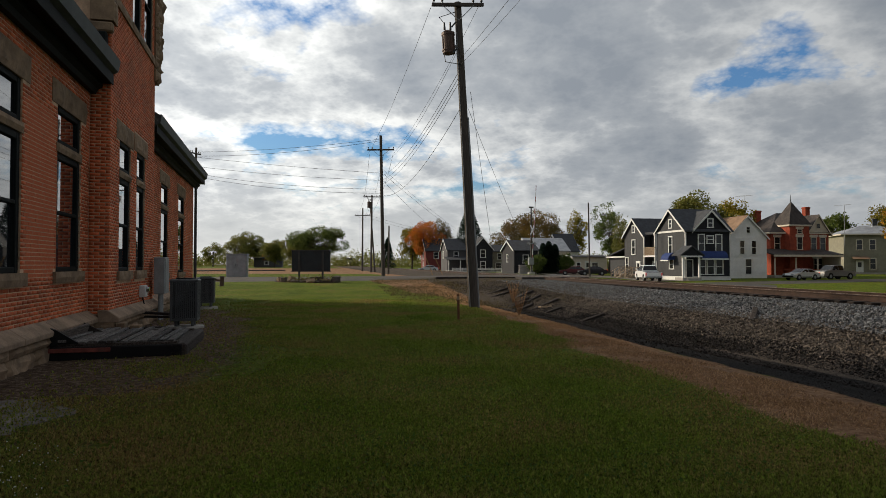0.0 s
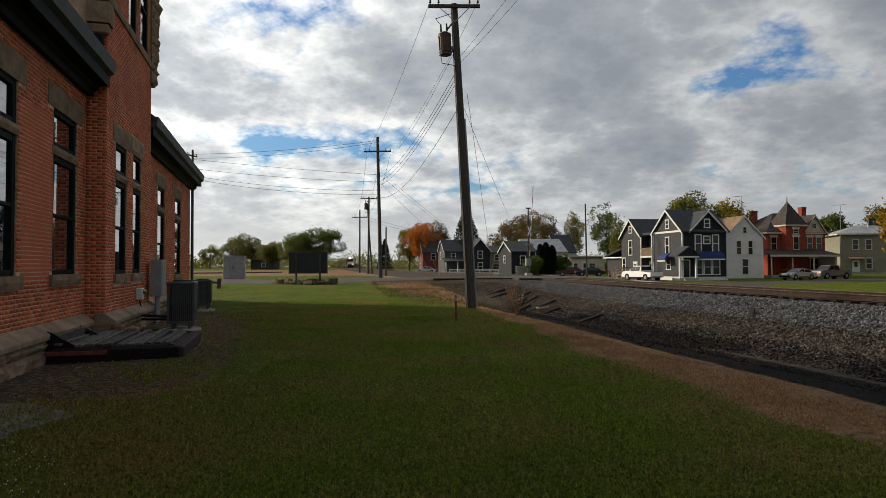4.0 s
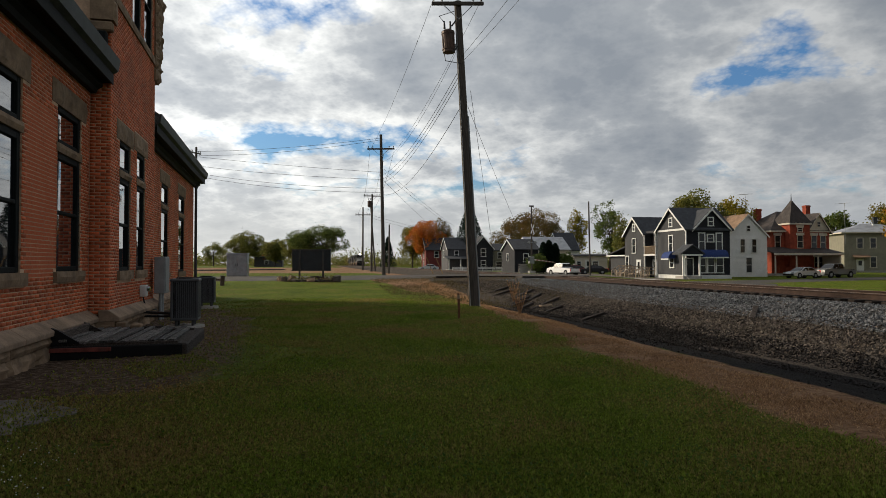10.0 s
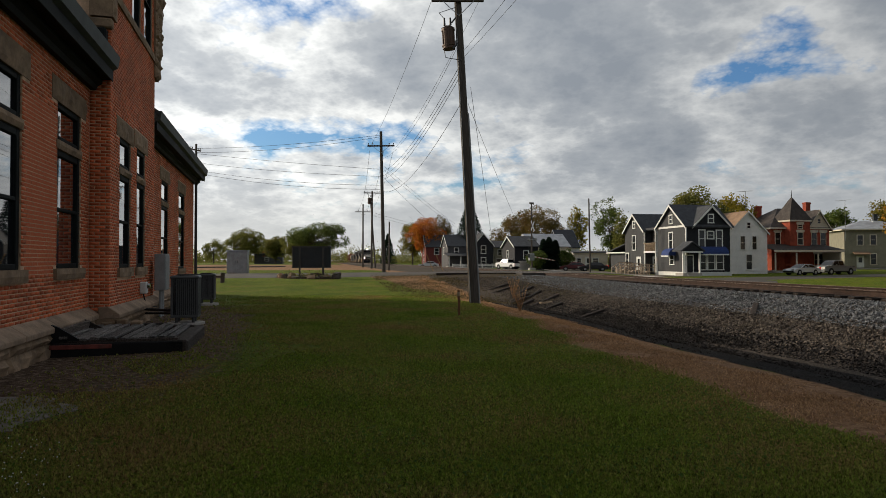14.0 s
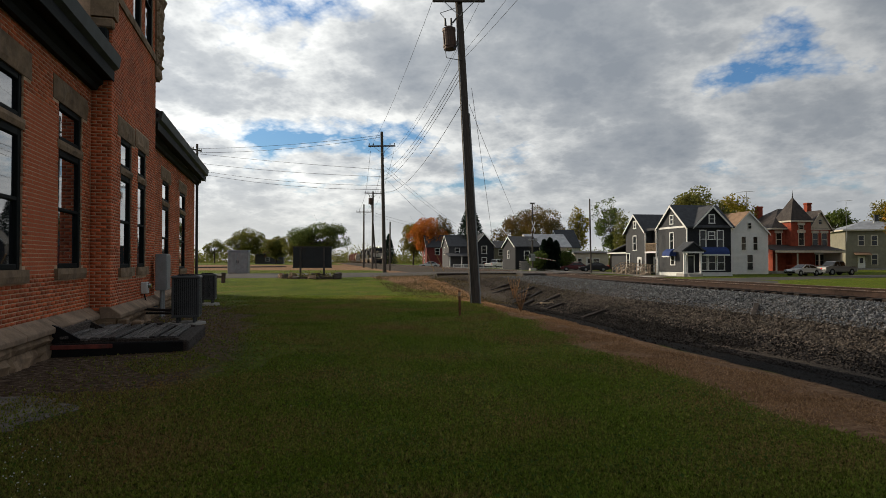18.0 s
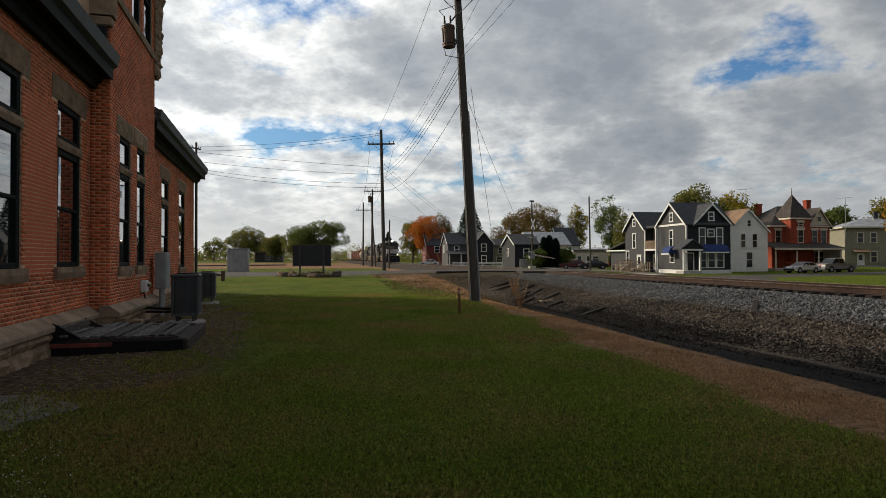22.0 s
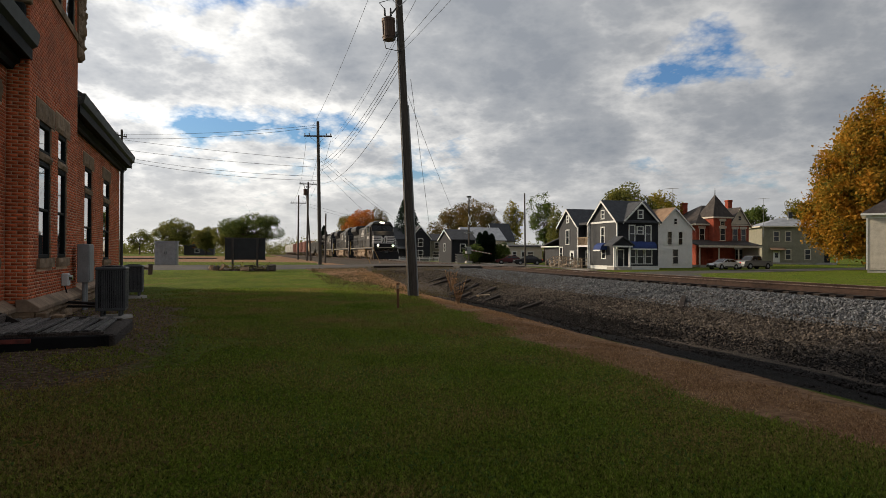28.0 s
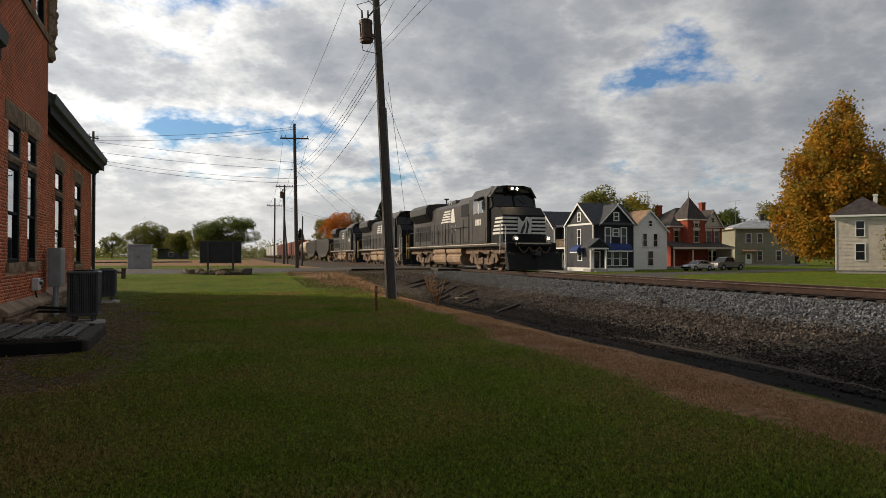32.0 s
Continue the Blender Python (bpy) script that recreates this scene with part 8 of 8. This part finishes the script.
def tank_car(mat, label):
    t = thing("tank_car", line_pose(0, 0, 0.711), label, "goods wagon", "train")
    L = 15.0
    bm = cyl(bmesh.new(), (0, 1.2, 2.55), (0, L - 1.2, 2.55), 1.45, 1.45, 28)
    part("tank", bm, mat, t)
    for a, b in ((1.2, 0.6), (L - 1.2, L - 0.6)):
        part("tank_end", cyl(bmesh.new(), (0, a, 2.55), (0, b, 2.55), 1.45, 0.7, 28), mat, t)
    part("dome", cyl(bmesh.new(), (0, L / 2, 3.9), (0, L / 2, 4.35), 0.45, 0.42, 16), mat, t)
    part("centre_sill", bx(-0.3, 0.3, 0, L, 0.85, 1.2), T_["dust"], t)
    for sx in (-1, 1):
        handrail(t, sx * 1.48, 1.0, L - 1.0, 1.6, 0.9, 3.0)
    bogie(t, 1.5, 2, 1.7, 0.45)
    bogie(t, L - 3.2, 2, 1.7, 0.45)
    return t


lead = locomotive(True, "black diesel locomotive with white nose stripes, headlights lit")
second = locomotive(False, "dusty black diesel locomotive coupled behind the first")
third = copy_thing(second, line_pose(0, 0, 0.711))
hop = hopper("black open hopper car with a dark load")
tankc = tank_car(T_["tan"], "tan tank car with rusty stains")
box1 = boxcar(T_["brown"], "weathered red-brown boxcar in the train")
pale = boxcar(T_["pale"], "pale grey covered goods wagon")
CARS = [(lead, 22.6), (second, 22.6), (third, 22.6), (hop, 16.3), (copy_thing(hop, line_pose(0, 0, 0.711)), 16.3), (tankc, 15.3)]
CARS += [(box1, 17.3)] + [(copy_thing(box1, line_pose(0, 0, 0.711)), 17.3) for _ in range(3)]
CARS += [(pale, 17.3)] + [(copy_thing(pale, line_pose(0, 0, 0.711)), 17.3) for _ in range(3)]


# ---- bricks: courses of stretchers a little proud of the mortar ----
def bricks():
    rng = np.random.default_rng(12)
    C, L, G = 0.068, 0.205, 0.0145
    near, rest = [], []

    def face(u0, u1, z0, z1, openings, put, keep_near):
        n = int((z1 - z0) / C)
        for r in range(n):
            z = z0 + r * C
            u = u0 - (L / 2 if r % 2 else 0)
            while u < u1:
                a, b = max(u, u0), min(u + L - G, u1)
                u += L
                if b - a < 0.03:
                    continue
                spans = [(a, b)]
                for o in openings:
                    if z + C > o[2] and z < o[3]:
                        nxt = []
                        for p, q in spans:
                            if q <= o[0] or p >= o[1]:
                                nxt.append((p, q))
                            else:
                                if o[0] - p > 0.02:
                                    nxt.append((p, o[0]))
                                if q - o[1] > 0.02:
                                    nxt.append((o[1], q))
                        spans = nxt
                for p, q in spans:
                    m = put((p + q) / 2, z + C / 2, q - p, C - G)
                    (near if keep_near(p, z) and len(near) < 290 and abs(q - p - L + G) < 1e-6 else rest).append(m)

    def on_x(x):
        def put(u, z, lu, lz):
            m = np.eye(4)
            m[0, 0], m[1, 1], m[2, 2] = 0.03, lu / 2, lz / 2
            m[:3, 3] = x - 0.0275 + rng.uniform(-0.001, 0.0015), u, z
            return m
        return put

    def on_y(y):
        def put(u, z, lu, lz):
            m = np.zeros((4, 4))
            m[0, 1], m[1, 0], m[2, 2], m[3, 3] = lu / 2, -0.03, lz / 2, 1
            m[:3, 3] = u, y + 0.0275 + rng.uniform(-0.001, 0.0015), z
            return m
        return put

    wl = lambda W, k=0.31, h=0.42: W + [(a - k, b + k, d - 0.02, d + h - 0.02) for a, b, c, d in W] + [(a - 0.15, b + 0.15, c - 0.2, c) for a, b, c, d in W]
    no = lambda u, z: False
    face(2.0, YT0, 0.52, 5.08, wl(WIN_1), on_x(P1), lambda u, z: 11.2 < u < 12.6 and 1.3 < z < 4.6)
    face(YT0 + 0.004, YT1, 0.52, 7.12, wl(WIN_T), on_x(PT), no)
    face(YT0 + 0.004, YT1, 7.31, 9.9, wl(WIN_TU), on_x(PT), no)
    face(YT1 + 0.004, YE, 0.52, 5.08, wl(WIN_3), on_x(P1), no)
    face(P1 + 0.01, PT, 0.52, 6.6, [], on_y(YT0 + 0.004), no)
    V = [(x, y, z) for x in (-1, 1) for y in (-1, 1) for z in (-1, 1)]
    F = [(4, 6, 7, 5), (0, 4, 5, 1), (2, 3, 7, 6), (0, 2, 6, 4), (1, 5, 7, 3)]
    walls = [o for o in depot.children if o.name.split(".")[0] == "wall"]
    host = walls[0]
    ob = scatter("brickwork", V, F, np.array(rest), M["brick"], host)
    tagged(ob, kind="stuff")
    me = bpy.data.meshes.new("brick")
    h = (L - G) / 2
    hz = (C - G) / 2
    me.from_pydata([(x * 0.03, y * h, z * hz) for x, y, z in V], [], F)
    me.materials.append(M["brick"])
    for m in near:
        o = new("brick", me)
        o.parent = host
        o.matrix_basis = pose(*m[:3, 3])


bricks()


# ---- ballast stones, and short grass blades over the near lawn ----
def ballast():
    rng = np.random.default_rng(21)
    V = [(0.5, 0.1, 0.0), (-0.45, 0.2, 0.05), (0.0, -0.5, -0.1), (0.1, 0.45, 0.1), (0.05, 0.0, 0.45), (-0.1, 0.05, -0.42), (0.3, -0.3, 0.2), (-0.3, -0.25, 0.22)]
    F = [(0, 3, 4), (3, 1, 4), (1, 7, 4), (7, 6, 4), (6, 0, 4), (7, 2, 6), (0, 6, 2), (1, 2, 7)]

    def bed(n, a0, a1, s0, s1, lo, hi, mat, label, lift=0.3, power=1.0):
        a = a0 + (a1 - a0) * rng.uniform(0, 1, n) ** power
        s = rng.uniform(s0, s1, n)
        x, y = 9.0 + LC * s - LS * a, 37.0 + LS * s + LC * a
        size = rng.uniform(lo, hi, n) ** 1.0
        z = land(x, y) + size * lift
        ob = scatter("ballast", V, F, turns(n, rng, np.stack([size, size * rng.uniform(0.6, 1, n), size * rng.uniform(0.55, 0.9, n)], -1), np.stack([x, y, z], -1)), mat)
        tagged(ob, label, "ballast", kind="stuff")

    bed(66000, -31, 7, -4.5, -1.42, 0.035, 0.088, M["ballast"], "pale grey crushed stone ballast on the shoulder", power=1.35)
    bed(46000, -31, 7, -6.5, -4.0, 0.03, 0.085, M["ballast_mid"], "brownish older ballast on the slope", power=1.35)
    bed(30000, -31, -9, -8.0, -6.0, 0.03, 0.085, M["ballast_dark"], "dark old ballast above the ditch", power=1.2)
    bed(7000, -13, 7, -7.4, -5.8, 0.04, 0.10, M["ballast_mid"], "brownish old ballast above the ditch")
    bed(12000, -27, 7, -1.3, 1.4, 0.05, 0.1, M["ballast_mid"], "grey ballast between the rails", 0.1)
    bed(2200, -31, 7, -9.0, -7.4, 0.025, 0.07, M["ballast_dark"], "scattered dark stones in the ditch", 0.2)


ballast()


def grass():
    rng = np.random.default_rng(33)
    n = 550000
    y = 1.6 + 27 * rng.uniform(0, 1, n) ** 1.4
    x = rng.uniform(-0.92, 0.92, n) * (y * 0.82 + 0.6)
    more = 170000
    x, y = np.r_[x, rng.uniform(-4, 7.5, more)], np.r_[y, rng.uniform(-6, 5.5, more)]
    n += more
    s, a = line_coords(x, y)
    off = (x + 3.546) * 0.9688 + (y + 0.907) * 0.2477
    worn = np.array([noise.noise(Vector((float(px) * 0.55, float(py) * 0.55, 0))) for px, py in zip(x, y)])
    edge = (s < dry_edge(a) + 0.45 * worn + rng.normal(0, 0.12, n)) & (off > 0.5)
    keep = edge & ((off > 1.0 + 2.3 * step(6.5, 11.0, y) + worn * 2.4 - 0.06 * np.maximum(y - 14, 0)) | (rng.uniform(0, 1, n) < 0.10)) & (rng.uniform(0, 1, n) < np.maximum(0.55, 0.85 + 0.8 * worn))
    x, y = x[keep], y[keep]
    n = len(x)
    h = rng.uniform(0.016, 0.05, n) * (1 + 0.35 * np.maximum(worn[keep], 0)) * (1 + 0.2 * (y > 12))
    m4 = turns(n, rng, np.stack([h * 0.16 + 0.0025 + 0.0004 * np.maximum(y, 2), h * 0.2, h], -1), np.stack([x, y, land(x, y) + swell(x, y) - 0.003], -1), 0.55)
    ob = scatter("grass", [(-1, 0, 0), (1, 0, 0), (0.15, 0.9, 1)], [(0, 1, 2)], m4, GRASS)
    tagged(ob, "short mown lawn grass blades", "grass", kind="stuff")
    # broad-leaved weeds among the blades
    n = 26000
    y = 1.8 + 13 * rng.uniform(0, 1, n) ** 1.3
    x = rng.uniform(-0.8, 0.8, n) * (y * 0.85 + 0.5)
    patch = np.array([noise.noise(Vector((float(px) * 0.9, float(py) * 0.9, 9))) for px, py in zip(x, y)])
    s, a = line_coords(x, y)
    ok = (patch + rng.uniform(-0.25, 0.25, n) > 0.05) & (s < dry_edge(a) - 0.2) & ((x + 3.546) * 0.9688 + (y + 0.907) * 0.2477 > 1.2)
    x, y = x[ok], y[ok]
    n = len(x)
    ob = scatter("leafy_weeds", LEAF_V, LEAF_F, turns(n, rng, rng.uniform(0.015, 0.042, n), np.stack([x, y, land(x, y) + swell(x, y) + rng.uniform(0.012, 0.04, n)], -1), 0.7), CLOVER)
    tagged(ob, "low dark clover leaves among the grass", "clover", kind="stuff")
    # dry stalks on the strip before the ditch
    n = 120000
    a = -31 + 35 * rng.uniform(0, 1, n) ** 1.3
    s = dry_edge(a) + rng.triangular(-0.35, 0.6, 1.75, n)
    thin = np.array([noise.noise(Vector((float(p) * 1.1, float(q) * 1.1, 2))) for p, q in zip(s, a)])
    ok = thin + rng.uniform(-0.3, 0.3, n) > -0.12
    a, s = a[ok], s[ok]
    n = len(a)
    x, y = 9.0 + LC * s - LS * a, 37.0 + LS * s + LC * a
    h = rng.uniform(0.012, 0.045, n)
    m4 = turns(n, rng, np.stack([h * 0.1 + 0.003, h * 0.2, h], -1), np.stack([x, y, land(x, y) + swell(x, y) - 0.003], -1), 1.0)
    ob = scatter("dry_grass", [(-1, 0, 0), (1, 0, 0), (0.15, 0.9, 1)], [(0, 1, 2)], m4, DRY)
    tagged(ob, "dead brown grass along the ditch", "grass", kind="stuff")
    n = 30000
    a, s = rng.uniform(-9, 13, n), rng.uniform(-12.5, -2.6, n)
    clump = np.array([noise.noise(Vector((float(p) * 0.5, float(q) * 0.5, 4))) for p, q in zip(s, a)])
    ok = clump * 1.6 + rng.uniform(-0.5, 0.5, n) + np.minimum(a + 7, 3) * 0.12 + np.minimum(s + 11.5, 2) * 0.12 > 0
    a, s = a[ok], s[ok]
    n = len(a)
    x, y = 9.0 + LC * s - LS * a, 37.0 + LS * s + LC * a
    h = rng.uniform(0.04, 0.15, n) * rng.uniform(0.3, 1, n)
    m4 = turns(n, rng, np.stack([h * 0.1 + 0.008, h * 0.2, h], -1), np.stack([x, y, land(x, y) - 0.004], -1), 0.8)
    ob = scatter("dry_weeds", [(-1, 0, 0), (1, 0, 0), (0.15, 0.9, 1)], [(0, 1, 2)], m4, WEED)
    tagged(ob, "dry brown weeds on the bank by the crossing", "weeds", kind="stuff")
    # white clover heads in the lawn
    n = 55
    y = rng.uniform(4.0, 5.6, n)
    x = -0.68 * y + np.abs(rng.normal(0, 0.3, n))
    ob = scatter("clover", [(1, 0, 0), (-1, 0, 0), (0, 1, 0), (0, -1, 0), (0, 0, 1), (0, 0, -1)], [(0, 2, 4), (2, 1, 4), (1, 3, 4), (3, 0, 4), (2, 0, 5), (1, 2, 5), (3, 1, 5), (0, 3, 5)],
                 turns(n, rng, rng.uniform(0.004, 0.008, n), np.stack([x, y, land(x, y) + swell(x, y) + 0.045], -1)), M["white"])
    tagged(ob, "small white clover heads in the lawn", "clover", kind="stuff")
    # fallen leaves near the wall
    n = 12000
    u, v = rng.uniform(4, 24, n), np.abs(rng.normal(2.6, 1.0, n)) + 0.15
    x = -3.546 + 0.9688 * v - 0.2477 * u
    y = -0.907 + 0.2477 * v + 0.9688 * u
    ob = scatter("fallen_leaves", LEAF_V, LEAF_F, turns(n, rng, rng.uniform(0.02, 0.06, n), np.stack([x, y, land(x, y) + swell(x, y) + 0.012], -1), 0.4), LEAF["russet"])
    tagged(ob, "brown fallen leaves by the wall", "leaves", kind="stuff")


GRASS = leaf_material("grass_blades", [(0.046, 0.078, 0.010), (0.098, 0.150, 0.016), (0.140, 0.175, 0.026), (0.175, 0.165, 0.042), (0.22, 0.150, 0.060), (0.22, 0.135, 0.058)], 0.35, 34.0)
DRY = leaf_material("dead_grass", [(0.10, 0.056, 0.030), (0.30, 0.175, 0.09), (0.58, 0.38, 0.22)], 0.7)
CLOVER = leaf_material("clover_leaves", [(0.030, 0.060, 0.010), (0.055, 0.105, 0.016), (0.085, 0.135, 0.022)], 0.5)
WEED = leaf_material("brown_weeds", [(0.045, 0.052, 0.015), (0.085, 0.065, 0.028), (0.12, 0.082, 0.045)], 0.6)
grass()


def weeds(x, y, h, seed, label, n=26):
    rng = np.random.default_rng(seed)
    t = thing("weed", pose(x, y, float(land(x, y)) - 0.02), label, "weed", "dry weeds")
    tips = []
    for i in range(n):
        a, l = rng.uniform(0, 6.28), rng.uniform(0.5, 1) * h
        tip = (math.cos(a) * l * 0.3, math.sin(a) * l * 0.3, l)
        part("stalk", cyl(bmesh.new(), (0, 0, 0), tip, 0.006, 0.003, 4), DRY, t)
        tips += [np.array(tip) * rng.uniform(0.4, 1) for _ in range(5)]
    P = np.array(tips)
    tagged(scatter("seed_head", LEAF_V, LEAF_F, turns(len(P), rng, rng.uniform(0.04, 0.09, len(P)), P, 1.3), DRY, t), kind="stuff")


weeds(2.35, 20.2, 0.95, 5, "tall dry brown weed by the ditch")
weeds(3.2, 30.0, 1.1, 6, "tall dry brown weed by the ditch")


def debris():
    rng = random.Random(14)
    for s, a, l, r, label in ((-6.4, -8.5, 1.9, 35, "dark rotten timber lying on the ballast"), (-7.0, -14.5, 1.4, 20, "dark rotten timber lying on the ballast"), (-5.9, -4.0, 1.6, 40, "dark rotten timber lying on the ballast"),
                              (-6.6, -1.5, 1.7, 30, "dark rotten timber lying on the ballast"), (-4.2, -19.0, 1.2, 50, "short dark tie end on the ballast"),
                              (-6.9, -6.2, 1.8, 38, "dark rotten timber lying on the ballast"), (-7.2, -11.0, 1.7, 28, "dark rotten timber lying on the ballast"), (-6.1, -6.0, 1.5, 44, "dark rotten timber lying on the ballast"), (-7.4, -7.4, 1.6, 32, "dark rotten timber lying on the ballast"), (-6.8, -2.8, 1.6, 26, "dark rotten timber lying on the ballast"), (-7.7, -9.4, 1.5, 36, "dark rotten timber lying on the ballast")):
        p = on_line(s, a)
        t = thing("old_timber", line_pose(s, a, float(land(p.x, p.y)) + 0.04, r), label, "timber", "old timbers")
        part("timber", bx(-l / 2, l / 2, -0.07, 0.07, -0.05, 0.06, bevel=0.015), M["tie"], t, m=pose(0, 0, 0, 0, -12, 0))
    p = on_line(-6.6, -9.3)
    t = thing("broken_board", line_pose(-6.6, -9.3, float(land(p.x, p.y)) + 0.05, 25), "pale broken piece of wood on stones", "timber")
    part("board", bx(-0.4, 0.4, -0.08, 0.08, -0.03, 0.04, bevel=0.01), M["wood_new"], t)


debris()


# ---- what moves ----
TRUCK = [   # seconds, bearing across, distance ahead, heading in degrees from forward, clockwise
    (0.0, 24.7, 78.5, 5), (1.0, 25.3, 80.0, -4), (2.0, 26.0, 82.0, -12), (3.5, 26.2, 83.8, -19), (5.5, 25.2, 86.0, -25), (7.0, 23.2, 89.0, -27), (8.0, 21.8, 92.6, -28),
    (9.0, 20.2, 97.0, -28), (10.0, 18.4, 100.4, -27), (11.0, 16.6, 104.0, -28), (12.0, 15.0, 110.0, -33), (13.0, 13.4, 117.0, -36),
    (14.0, 12.2, 123.0, -34), (15.5, 11.4, 132.0, -20), (17.0, 11.0, 140.0, 5), (18.0, 11.4, 145.0, 40), (19.0, 13.6, 148.5, 75), (20.0, 16.6, 149.5, 88), (21.0, 19.2, 149.5, 90), (22.0, 21.8, 149.0, 92), (24.0, 27.0, 148.5, 92), (32.0, 27.2, 148.5, 92)]
GATE = [(0.0, 80), (4.0, 80), (5.5, 76), (6.0, 74), (7.0, 60), (8.0, 25), (9.0, 8), (10.0, -2), (12.0, -3), (32.0, -3)]


TRAIN_RUN = [(0.0, 339.0), (7.0, 269.0), (13.0, 208.0), (20.0, 132.5), (25.0, 80.7), (28.0, 45.5), (32.0, -2.65)]   # seconds, metres along the line


def motions():
    y = 0.0
    for car, length in CARS:
        walk(car, [(t, line_pose(0, a + y, 0.711)) for t, a in TRAIN_RUN])
        y += length
    walk(white_truck, [(t, pose(x, d, float(land(x, d)) + 0.04, 0, 0, -h) @ pose(0, -2.9, 0)) for t, x, d, h in TRUCK])
    z = float(land(8.5, 63.0)) - 0.02
    walk(gate_arm, [(t, pose(8.6, 63.1, z + 1.35, 0, 0, 64) @ pose(0, 0, 0, 0, -e, 0)) for t, e in GATE])


motions()
